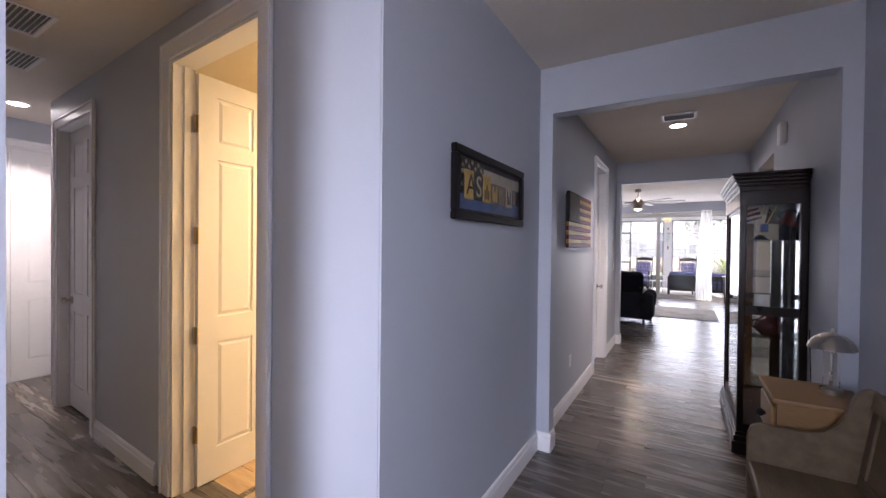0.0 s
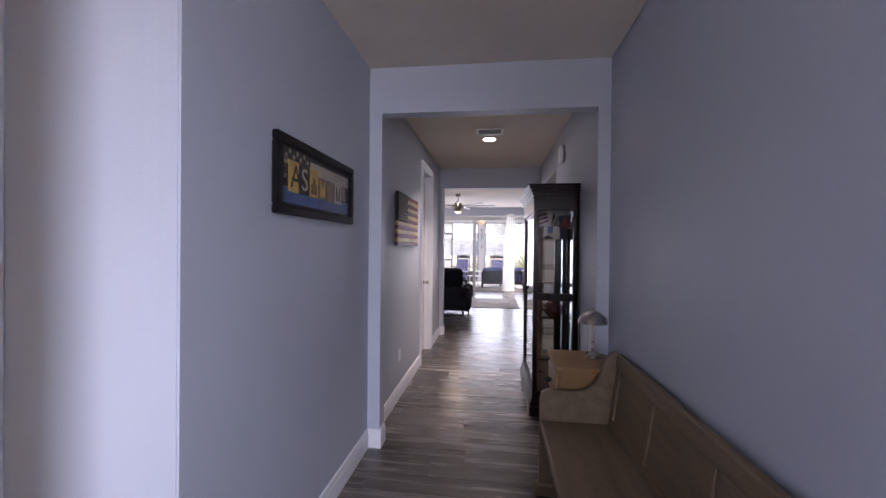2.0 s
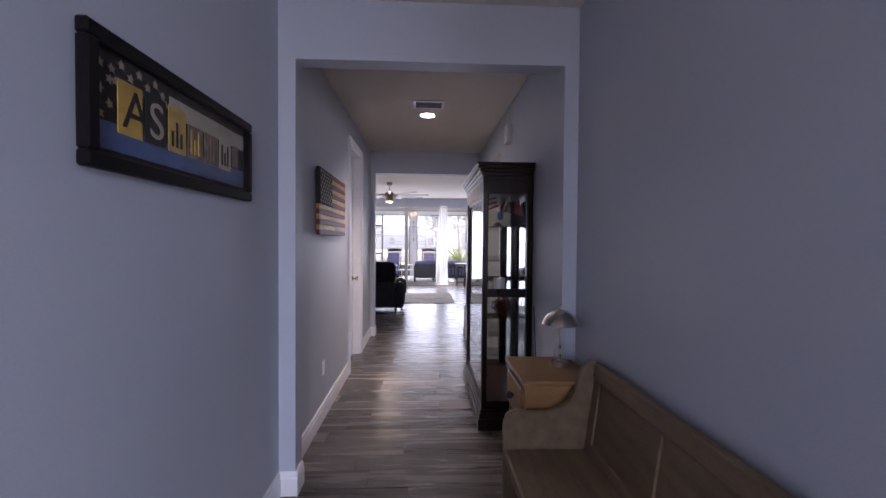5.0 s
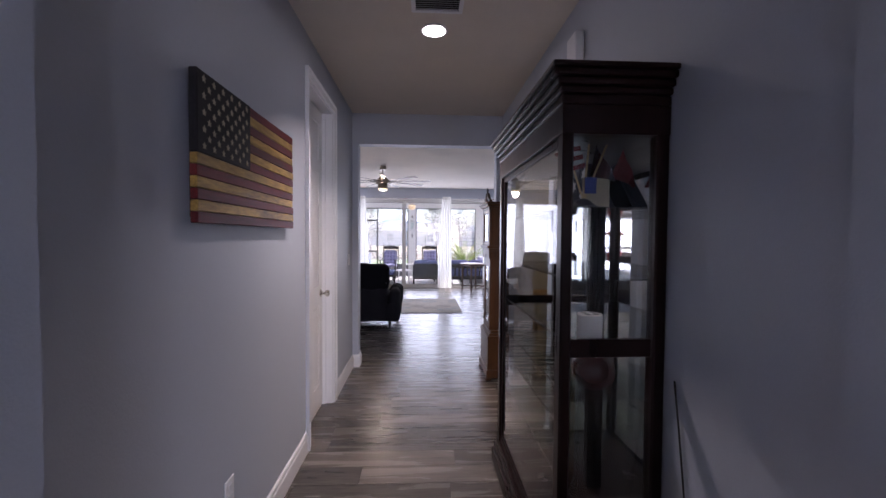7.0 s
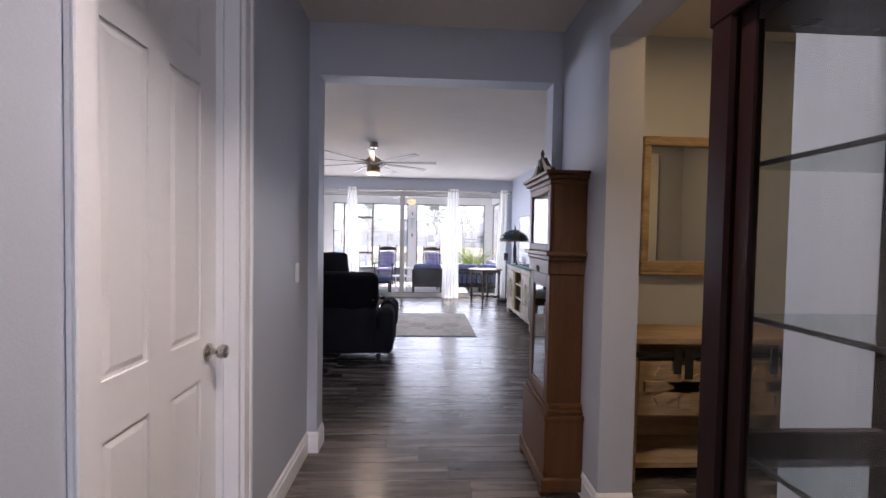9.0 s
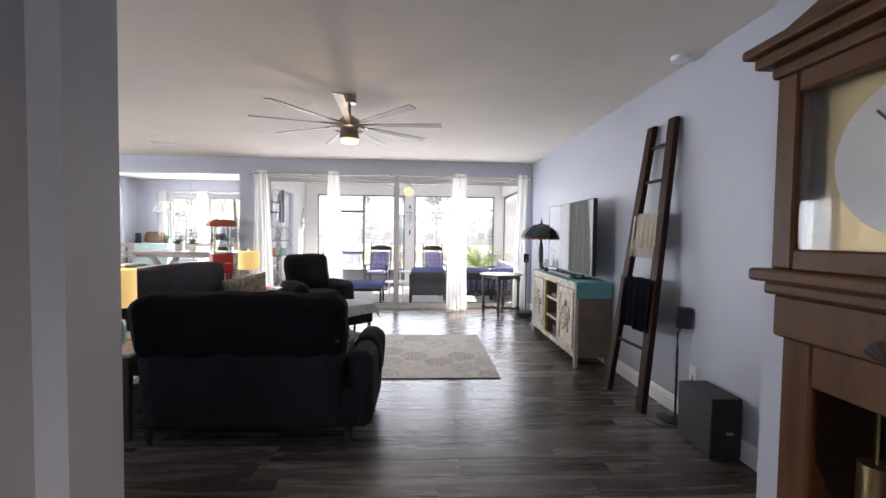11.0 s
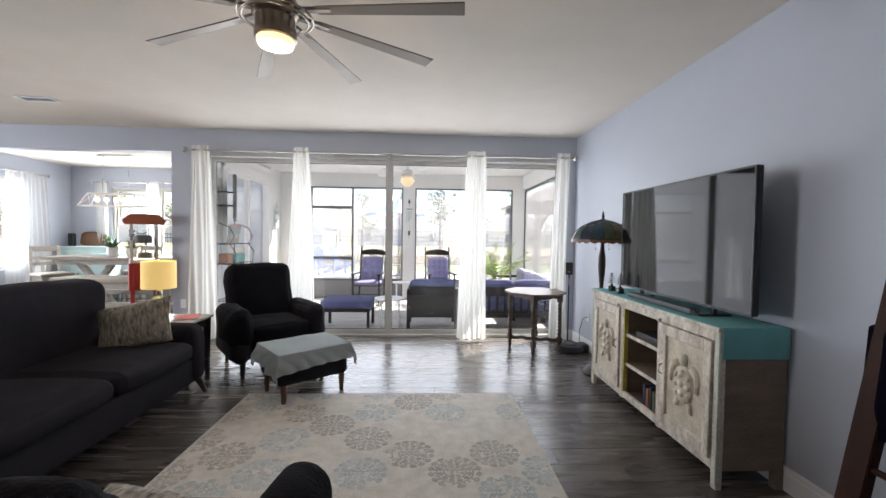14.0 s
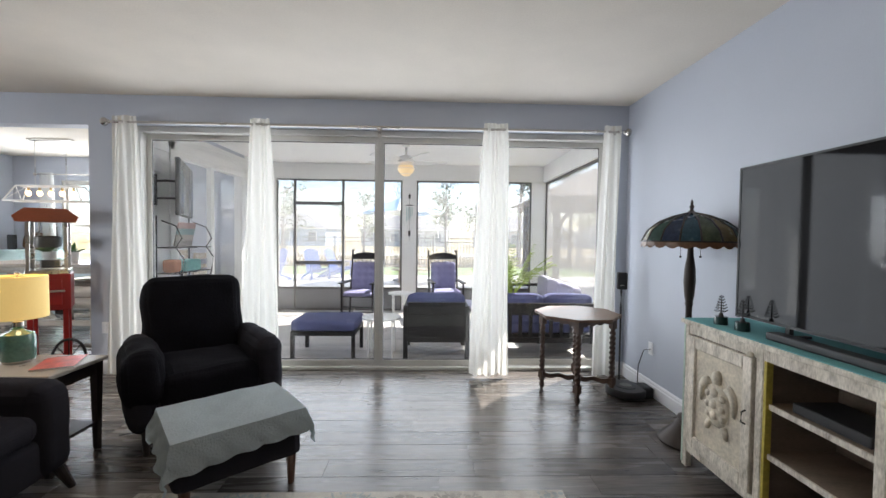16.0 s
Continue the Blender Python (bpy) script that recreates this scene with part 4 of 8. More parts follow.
MIRROR, _nt, _b, _N, _L = nodes_of("mirror_silver")
_b.inputs["Metallic"].default_value, _b.inputs["Roughness"].default_value = 1.0, 0.02
_b.inputs["Base Color"].default_value = (0.80, 0.81, 0.82, 1)
GLASS_SHELF = clear("shelf_glass", (0.80, 0.86, 0.85), 1.6)
curio_cabinet()
cw = bmesh.new()
tube(cw, [(0.703, 3.72, 0.95), (0.702, 3.69, 0.80), (0.703, 3.65, 0.55), (0.700, 3.60, 0.32), (0.695, 3.52, 0.12), (0.66, 3.46, 0.006)], 0.0035, 6)
solid("power_cord", cw, M["black"], "thin black power cord hanging down the hall wall", "cable", smooth=True)

# things kept in the cabinet
red = mat("deep_red_glaze", (0.040, 0.006, 0.007), 0.25)
white_m = M["ceramic"]
flagred = mat("flag_red_cloth", (0.17, 0.015, 0.02), 0.8)
flagblue = mat("flag_blue_cloth", (0.03, 0.05, 0.20), 0.8)


def teapot(x, y, z, s=1.0):
    t = thing("teapot", "dark red glazed teapot on a cabinet shelf", "teapot", pose(x, y, z, 0, 0, 30), group="")
    b = bmesh.new()
    lathe(b, [(0.045 * s, 0), (0.075 * s, 0.03 * s), (0.085 * s, 0.07 * s), (0.07 * s, 0.115 * s), (0.04 * s, 0.135 * s), (0.03 * s, 0.14 * s)], seg=24)
    part("body", b, red, t, smooth=True)
    l = bmesh.new()
    lathe(l, [(0.045 * s, 0.132 * s), (0.03 * s, 0.15 * s), (0.008 * s, 0.155 * s), (0.012 * s, 0.17 * s), (0.003 * s, 0.178 * s)], seg=16)
    part("lid", l, red, t, smooth=True)
    q = bmesh.new()
    tube(q, [(0.07 * s, 0, 0.05 * s), (0.10 * s, 0, 0.07 * s), (0.125 * s, 0, 0.115 * s)], [0.018 * s, 0.012 * s, 0.009 * s], 10)
    part("spout", q, red, t, smooth=True)
    q = bmesh.new()
    tube(q, [(-0.06 * s, 0, 0.11 * s), (-0.11 * s, 0, 0.11 * s), (-0.12 * s, 0, 0.07 * s), (-0.075 * s, 0, 0.04 * s)], 0.008 * s, 8)
    part("handle", q, red, t, smooth=True)


teapot(0.52, 3.95, 0.85)
t = thing("ceramic_holder", "white ceramic holder with holes in its lid on a glass shelf", "holder", pose(0.47, 3.875, 1.05))
b = bmesh.new()
lathe(b, [(0.042, 0), (0.046, 0.006), (0.046, 0.10), (0.041, 0.10), (0.040, 0.012), (0.004, 0.010)], seg=28)
part("cup", b, white_m, t, smooth=True)
b = bmesh.new()
lathe(b, [(0.046, 0.094), (0.047, 0.098), (0.044, 0.103), (0.004, 0.104)], seg=28)
part("lid", b, white_m, t, smooth=True)
for k in range(4):
    a = radians(45 + 90 * k)
    q = bmesh.new()
    cyl(q, (0.024 * math.cos(a), 0.024 * math.sin(a), 0.1035), (0.024 * math.cos(a), 0.024 * math.sin(a), 0.1052), 0.011, seg=14)
    part("hole", q, M["black"], t)
t = thing("flag_stand", "small striped flag and red pennants on a black stand", "flags", pose(0.46, 3.93, 1.55))
b = bmesh.new()
lathe(b, [(0.05, 0), (0.05, 0.01), (0.035, 0.02), (0.02, 0.035), (0.004, 0.04)], seg=20)
part("base", b, M["black"], t, smooth=True)
for i, (a, tint, tilt) in enumerate(((-0.10, flagred, -18), (0.03, red, 12), (0.13, flagred, 24))):
    p = bmesh.new()
    top = (a * 0.9, 0.01 * i, 0.30)
    cyl(p, (0, 0, 0.03), top, 0.004, seg=8)
    pole = part("pole", p, M["brass"], t)
    f = bmesh.new()
    for r in range(7):
        if i == 0 and r % 2:
            continue
        for k in range(6):
            w0, w1 = (1, 1) if i == 0 else (1 - k / 6.5, 1 - (k + 1) / 6.5)
            x0_, x1_ = k * 0.018, (k + 1) * 0.018
            y0_, y1_ = 0.010 * math.sin(k * 1.3), 0.010 * math.sin((k + 1) * 1.3)
            za, zb = 0.12 - (r + 1) * 0.0172, 0.12 - r * 0.0172
            f.faces.new([f.verts.new(v) for v in ((x0_, y0_, za * w0), (x1_, y1_, za * w1), (x1_, y1_, zb * w1), (x0_, y0_, zb * w0))])
    bmesh.ops.solidify(f, geom=f.faces[:], thickness=0.0015)
    cl = part("flag_cloth", f, tint, pole)
    cl.matrix_local = Matrix.Translation((top[0], top[1], 0.13)) @ Matrix.Rotation(radians(tilt), 4, 'Y')
    if i == 0:
        w_ = part("white_stripes", B((0.0, 0.0115, 0, 0.108, 0.0125, 0.12)), STAR_W, pole)
        w_.matrix_local = cl.matrix_local
        cn = part("blue_canton", B((-0.001, -0.013, 0.058, 0.045, -0.0115, 0.12)), flagblue, pole)
        cn.matrix_local = cl.matrix_local

# flag folded into a triangle, on the cabinet's top shelf
t = thing("folded_flag", "navy flag with white stars folded into a triangle", "flag", pose(0.59, 4.05, 1.551))
q = bmesh.new()
slab(q, [(0.0, 0.0), (0.64, 0.0), (0.22, 0.245)], 0.0, 0.07, "x")
bmesh.ops.bevel(q, geom=q.edges[:], offset=0.012, segments=3, affect='EDGES')
part("cloth", q, mat("navy_flag_cloth", (0.012, 0.014, 0.03), 0.85, fine=200, bump=0.4), t, smooth=True)
for y, z, a in ((0.10, 0.05, 0.2), (0.225, 0.09, 0.5), (0.42, 0.05, 0.1), (0.20, 0.185, 0.9), (0.32, 0.14, 0.3)):
    q = bmesh.new()
    star(q, 0, 0, 0.031, -0.0015, 0.001, a)
    bmesh.ops.transform(q, matrix=Matrix.Translation((0, y, z)) @ Matrix.Rotation(radians(-90), 4, 'Z'), verts=q.verts)
    part("star", q, M["ceramic"], t)


def tall_clock():
    """Longcase clock against the hall's right wall: front faces -x; y along the wall."""
    t = thing("grandfather_clock", "honey oak grandfather clock with glazed doors", "clock", pose(0.50, 6.33, 0))
    o_ = mat("dark_honey_oak", (0.090, 0.039, 0.015), 0.4, var=0.35, scale=3, fine=45, bump=0.15, stretch=(7, 7, 0.6), spec=0.3)
    W, D = 0.48, 0.205          # along y, along x
    part("base_moulding", B((-0.025, -0.02, 0.03, D, W + 0.02, 0.11), bev=0.01, seg=2), o_, t)
    for y in (0.0, W - 0.05):
        part("foot", B((-0.03, y, 0, 0.03, y + 0.05, 0.03), bev=0.006), o_, t)
    part("base_box", B((-0.01, 0.0, 0.11, D, W, 0.42), bev=0.004), o_, t)
    for k, (q, a, b) in enumerate(((0.012, 0.42, 0.45), (-0.01, 0.45, 0.475), (-0.025, 0.475, 0.50))):
        part("waist_moulding", B((-q - 0.005, -q, a, D, W + q, b), bev=0.006, seg=2), o_, t)
    # trunk with a glazed door in front
    part("trunk_side", B((0.03, 0.05, 0.50, D, 0.07, 1.27)), o_, t)
    part("trunk_side", B((0.03, W - 0.07, 0.50, D, W - 0.05, 1.27)), o_, t)
    part("trunk_back", B((D - 0.015, 0.07, 0.50, D, W - 0.07, 1.27)), o_, t)
    f = bmesh.new()
    for q in ((0.012, 0.05, 0.50, 0.032, 0.11, 1.22), (0.012, W - 0.11, 0.50, 0.032, W - 0.05, 1.22), (0.012, 0.11, 0.50, 0.032, W - 0.11, 0.56), (0.012, 0.11, 1.14, 0.032, W - 0.11, 1.22)):
        box(f, *q, bev=0.004)
    d_ = part("trunk_door", f, o_, t)
    part("door_glass", B((0.020, 0.11, 0.56, 0.023, W - 0.11, 1.14)), M["cabglass"], d_).visible_shadow = False
    p = bmesh.new()
    cyl(p, (0.10, W / 2, 0.70), (0.10, W / 2, 1.2), 0.006)
    cyl(p, (0.09, W / 2, 0.70), (0.11, W / 2, 0.70), 0.07, seg=24)
    part("pendulum", p, M["brass"], t, "brass pendulum", True)
    for y in (W / 2 - 0.09, W / 2 + 0.09):
        w_ = bmesh.new()
        cyl(w_, (0.10, y, 0.85), (0.10, y, 1.02), 0.025, seg=16)
        cyl(w_, (0.10, y, 1.02), (0.10, y, 1.25), 0.002, seg=6)
        part("weight", w_, M["brass"], t, "brass weight", True)
    sh = bmesh.new()
    for k in range(7):
        a = radians(-60 + k * 20)
        cyl(sh, (0.004, W / 2, 1.22), (0.004, W / 2 + 0.035 * math.sin(a), 1.22 + 0.04 * math.cos(a)), 0.004, 0.009, 8)
    part("shell_carving", sh, M["espresso"], t, "carved shell ornament")
    part("neck", B((0.0, 0.04, 1.22, D, W - 0.04, 1.30), bev=0.004), o_, t)
    for k, (q, a, b) in enumerate(((0.0, 1.30, 1.325), (0.018, 1.325, 1.35))):
        part("hood_moulding", B((-q - 0.005, -q + 0.02, a, D, W + q - 0.02, b), bev=0.006, seg=2), o_, t)
    part("hood_side", B((0.02, 0.03, 1.35, D, 0.05, 1.74)), o_, t)
    part("hood_side", B((0.02, W - 0.05, 1.35, D, W - 0.03, 1.74)), o_, t)
    part("hood_back", B((D - 0.015, 0.05, 1.35, D, W - 0.05, 1.74)), o_, t)
    f = bmesh.new()
    for q in ((0.0, 0.03, 1.35, 0.02, 0.075, 1.72), (0.0, W - 0.075, 1.35, 0.02, W - 0.03, 1.72), (0.0, 0.075, 1.35, 0.02, W - 0.075, 1.39), (0.0, 0.075, 1.68, 0.02, W - 0.075, 1.72)):
        box(f, *q, bev=0.004)
    h_ = part("hood_door", f, o_, t)
    part("door_glass", B((0.008, 0.075, 1.39, 0.011, W - 0.075, 1.68)), M["cabglass"], h_).visible_shadow = False
    dl = bmesh.new()
    cyl(dl, (0.040, W / 2, 1.54), (0.045, W / 2, 1.54), 0.13, seg=36)
    dial = part("dial", dl, M["ceramic"], t, "white clock dial")
    for a, l in ((40, 0.10), (-70, 0.07)):
        hd = bmesh.new()
        cyl(hd, (0.037, W / 2, 1.54), (0.037, W / 2 + l * math.sin(radians(a)), 1.54 + l * math.cos(radians(a))), 0.004, 0.002, 6)
        part("clock_hand", hd, M["black"], dial)
    part("dial_plate", B((0.046, 0.06, 1.36, 0.05, W - 0.06, 1.71)), M["brass"], t)
    for k, (q, a, b) in enumerate(((0.0, 1.72, 1.745), (0.02, 1.745, 1.77), (0.035, 1.77, 1.79))):
        part("cornice", B((-q - 0.005, -q + 0.02, a, D, W + q - 0.02, b), bev=0.006, seg=2), o_, t)
    for s in (-1, 1):
        sw = bmesh.new()
        pts = [(0.20, 1.79), (0.20, 1.81), (0.13, 1.83), (0.075, 1.87), (0.045, 1.895), (0.03, 1.88), (0.045, 1.86), (0.09, 1.80), (0.10, 1.79)]
        slab(sw, [(W / 2 + s * u, v) for u, v in (pts if s < 0 else pts[::-1])], 0.0, 0.025, "x")
        part("pediment_scroll", sw, o_, t)
    fn = bmesh.new()
    lathe(fn, [(0.022, 1.79), (0.022, 1.82), (0.010, 1.835), (0.024, 1.86), (0.020, 1.885), (0.008, 1.905), (0.012, 1.925), (0.002, 1.95)], c=(0.012, W / 2, 0), seg=14)
    part("finial", fn, M["espresso"], t, "turned dark finial", True)


tall_clock()

# ---- small room off the hall ----
ROUGH = plank_mat("rustic_sanded_pine", (0.20, 0.14, 0.085), (0.46, 0.34, 0.21), along=(2, 14, 14), rough=0.6, rnd=0.1)
t = thing("hall_bench", "rustic wooden storage bench with barn-door fronts", "bench", pose(1.02, 6.44, 0))
part("top", B((-0.03, -0.02, 0.82, 1.23, 0.35, 0.86), bev=0.006), ROUGH, t)
for x in (0.0, 1.16):
    for y in (0.0, 0.28):
        part("leg", B((x, y, 0, x + 0.05, y + 0.05, 0.82), bev=0.004), ROUGH, t)
part("lower_shelf", B((0.0, 0.0, 0.09, 1.21, 0.33, 0.12)), ROUGH, t)
part("middle_shelf", B((0.0, 0.0, 0.40, 1.21, 0.33, 0.43)), ROUGH, t)
part("back", B((0.0, 0.33, 0.09, 1.21, 0.345, 0.82)), ROUGH, t)
part("rail", B((0.02, -0.012, 0.745, 1.19, -0.004, 0.775)), M["iron"], t, "black iron sliding rail")
for x in (0.05, 0.63):
    dpan = part("barn_door", B((x, -0.004, 0.43, x + 0.54, 0.014, 0.72)), ROUGH, t)
    for k in range(8):
        a = math.pi * k / 4
        q = bmesh.new()
        u = Vector((x + 0.27, -0.012, 0.575))
        v = u + Vector((math.cos(a) * 0.24, 0, math.sin(a) * 0.125))
        vs = box(q, 0, -0.008, -0.03, 1, 0.008, 0.03)
        bmesh.ops.transform(q, matrix=Matrix.Translation(u) @ (v - u).to_track_quat('X', 'Z').to_matrix().to_4x4() @ Matrix.Diagonal(((v - u).length, 1, 1, 1)), verts=vs)
        part("slat", q, ROUGH, dpan)
    part("hanger", B((x + 0.20, -0.022, 0.65, x + 0.24, -0.012, 0.80), (x + 0.26, -0.022, 0.62, x + 0.31, -0.012, 0.80)), M["iron"], dpan, "black iron strap")
t = thing("wall_mirror", "wooden-framed wall mirror over the storage bench", "mirror", pose(1.297, 6.805, 1.225))
f = bmesh.new()
for q in ((-0.05, -0.035, -0.015, 0.47, 0, 0.06), (-0.05, -0.035, 0.82, 0.47, 0, 0.88), (-0.05, -0.035, 0.06, 0.0, 0, 0.82), (0.42, -0.035, 0.06, 0.47, 0, 0.82), (-0.06, -0.05, -0.035, 0.48, 0, -0.015)):
    box(f, *q, bev=0.006)
part("frame", f, ROUGH, t, "sanded pine frame")
part("glass", B((0.0, -0.012, 0.06, 0.42, -0.006, 0.82)), MIRROR, t, "silvered mirror glass")
d = door_leaf("door_5", 0.82, 2.44, "white six-panel door in the small room", knob_x=0.75)
d.matrix_world = Matrix.Translation((1.75, 4.735, 0.008))

# ---- switches, vents and downlights ----


def plate(name, m, label, kind="outlet"):
    t = thing(name, label, name.replace("_", " "), m)
    part("cover_plate", B((-0.036, -0.006, -0.058, 0.036, 0, 0.058), bev=0.003), M["trim"], t)
    if kind == "outlet":
        for z in (-0.022, 0.022):
            part("socket", B((-0.017, -0.009, z - 0.014, 0.017, -0.005, z + 0.014), bev=0.003), M["trim"], t)
    else:
        part("rocker", B((-0.016, -0.010, -0.033, 0.016, -0.005, 0.033), bev=0.002), M["trim"], t)


EASTFACE, WESTFACE = Matrix.Rotation(radians(90), 4, 'Z'), Matrix.Rotation(radians(-90), 4, 'Z')
plate("wall_outlet", Matrix.Translation((LX, 4.015, 0.41)) @ EASTFACE, "white duplex outlet on the hall wall")
plate("light_switch", Matrix.Translation((LX, 6.58, 1.194)) @ EASTFACE, "white light switch beside the opening", "switch")
plate("wall_outlet", Matrix.Translation((1.856, 8.90, 0.39)) @ WESTFACE, "white duplex outlet on the living room wall")
plate("wall_outlet", Matrix.Translation((1.856, 12.95, 0.42)) @ WESTFACE, "white duplex outlet behind the floor lamp")
plate("wall_outlet", pose(-3.39, 13.47, 0.466), "white duplex outlet with a plug on the pillar")
t = thing("door_chime", "white plastic door chime high on the hall wall", "door chime", Matrix.Translation((HX, 4.635, 2.476)) @ WESTFACE)
part("case", B((-0.07, -0.05, -0.09, 0.07, 0, 0.09), bev=0.008, seg=2), M["trim"], t)


def vent(m, w, h, label, slats=8):
    t = thing("ceiling_vent", label, "vent", m)
    f = B((-w / 2, -h / 2, -0.012, w / 2, -h / 2 + 0.025, 0), (-w / 2, h / 2 - 0.025, -0.012, w / 2, h / 2, 0), (-w / 2, -h / 2 + 0.025, -0.012, -w / 2 + 0.025, h / 2 - 0.025, 0), (w / 2 - 0.025, -h / 2 + 0.025, -0.012, w / 2, h / 2 - 0.025, 0), bev=0.002)
    part("frame", f, M["trim"], t)
    part("backing", B((-w / 2 + 0.02, -h / 2 + 0.02, -0.003, w / 2 - 0.02, h / 2 - 0.02, -0.001)), M["black"], t)
    for k in range(slats):
        y = -h / 2 + 0.03 + (h - 0.06) * (k + 0.5) / slats
        q = B((-w / 2 + 0.025, -0.006, -0.001, w / 2 - 0.025, 0.006, 0.001))
        bmesh.ops.transform(q, matrix=Matrix.Translation((0, y, -0.008)) @ Matrix.Rotation(radians(35), 4, 'X'), verts=q.verts)
        part("slat", q, M["trim"], t)


vent(pose(-0.085, 4.70, CEIL), 0.30, 0.22, "white ceiling air vent in the hall")
vent(pose(-3.3, 0.87, CEIL), 0.42, 0.25, "white ceiling air vent in the side hall")
vent(pose(-4.05, 1.0, CEIL), 0.42, 0.25, "white ceiling air vent in the side hall")
vent(pose(-4.21, 12.41, CEIL), 0.35, 0.15, "white ceiling air vent in the living room", 4)
LED = glow("downlight_lens", (1.0, 0.92, 0.82), 9.0)
for x, y in ((-0.095, 5.02), (-4.67, 12.05), (-5.35, 1.3)):
    t = thing("downlight", "recessed white ceiling downlight, switched on", "ceiling light", pose(x, y, CEIL), group="recessed downlights")
    b = bmesh.new()
    lathe(b, [(0.072, -0.001), (0.085, -0.002), (0.088, -0.008), (0.075, -0.012), (0.070, -0.008)], seg=32)
    part("trim_ring", b, M["trim"], t, smooth=True)
    b = bmesh.new()
    cyl(b, (0, 0, -0.010), (0, 0, -0.004), 0.070, seg=32)
    part("lens", b, LED, t, "glowing frosted lens")
t = thing("smoke_detector", "round white smoke detector on the living room ceiling", "smoke detector", pose(1.726, 8.974, CEIL))
b = bmesh.new()
lathe(b, [(0.05, -0.035), (0.062, -0.03), (0.066, -0.012), (0.068, 0)][::-1], seg=28)
part("body", b, M["trim"], t, smooth=True)

# ---- living room: soft furniture ----


def soft(bm, x0, y0, z0, x1, y1, z1, r=0.08, puff=0.02, wrinkle=0.008, n=10, seed=0, m=None, freq=6.0):
    """Upholstered block: rounded box with bulging faces and small folds."""
    c = Vector(((x0 + x1) / 2, (y0 + y1) / 2, (z0 + z1) / 2))
    h = Vector((abs(x1 - x0) / 2, abs(y1 - y0) / 2, abs(z1 - z0) / 2))
    q = bmesh.new()
    bmesh.ops.create_cube(q, size=2.0)
    bmesh.ops.subdivide_edges(q, edges=q.edges[:], cuts=n, use_grid_fill=True)
    r = min(r, h.x, h.y, h.z)
    out = []
    for v in q.verts:
        u = v.co.copy()
        p = Vector((u.x * h.x, u.y * h.y, u.z * h.z))
        i = Vector([max(-(h[k] - r), min(h[k] - r, p[k])) for k in range(3)])
        d = p - i
        if d.length > 1e-6:
            d.normalize()
            p = i + d * r
            e = (1 - u.x ** 2) * (1 - u.y ** 2) + (1 - u.x ** 2) * (1 - u.z ** 2) + (1 - u.y ** 2) * (1 - u.z ** 2)
            p += d * puff * e
            p += d * wrinkle * noise.noise((p + c) * freq + Vector((seed * 7.3, seed, 0)))
        out.append(p + c)
    for v, p in zip(q.verts, out):
        v.co = p
    if m is not None:
        bmesh.ops.transform(q, matrix=m, verts=q.verts)
    me = bpy.data.meshes.new("t")
    q.to_mesh(me)
    q.free()
    bm.from_mesh(me)
    bpy.data.meshes.remove(me)
    return bm


def S(*a, **k):
    return soft(bmesh.new(), *a, **k)


def taper_leg(x, y, h, r0=0.018, r1=0.03, lean=(0, 0)):
    bm = bmesh.new()
    cyl(bm, (x + lean[0], y + lean[1], 0), (x, y, h), r0, r1, 10)
    return bm


FAB, QUI = M["fabric"], M["quilt"]
PILLOW = mat("streaked_grey_pillow", (0.018, 0.016, 0.014), 0.9, var=0.5, scale=16, fine=34, bump=0.6, stretch=(3, 3, 0.7), c2=(0.33, 0.30, 0.25))


def pillow(w, h, t, seed=0, n=18):
    """Flat scatter cushion with pinched corners, in the plane y = 0."""
    bm = bmesh.new()
    sides = []
    for sg in (-1, 1):
        g = []
        for j in range(n + 1):
            row = []
            for i in range(n + 1):
                u, v = 2 * i / n - 1, 2 * j / n - 1
                k = (1 - abs(u) ** 2.6) * (1 - abs(v) ** 2.6)
                pin = 1 - 0.07 * (1 - abs(u * v))
                row.append(bm.verts.new((u * w / 2 * (1 - 0.06 * (1 - u * u) * 0 - 0.05 * (1 - v * v) * 0) * pin ** (abs(v) > 0.98 or 1), sg * (t / 2 * max(k, 0) ** 0.6 + 0.004) + 0.006 * noise.noise(Vector((u * 3, v * 3, seed + sg))), v * h / 2 + 0.012 * noise.noise(Vector((u * 2, 3, seed))) * abs(v))))
            g.append(row)
        sides.append(g)
        for p_, q_ in zip(g, g[1:]):
            for i in range(n):
                bm.faces.new((p_[i], p_[i + 1], q_[i + 1], q_[i]))
    a, b = sides
    rim = [(0, i) for i in range(n)] + [(i, n) for i in range(n)] + [(n, n - i) for i in range(n)] + [(n - i, 0) for i in range(n)]
    for (j, i), (jj, ii) in zip(rim, rim[1:] + rim[:1]):
        bm.faces.new((a[j][i], a[jj][ii], b[jj][ii], b[j][i]))
    return bm


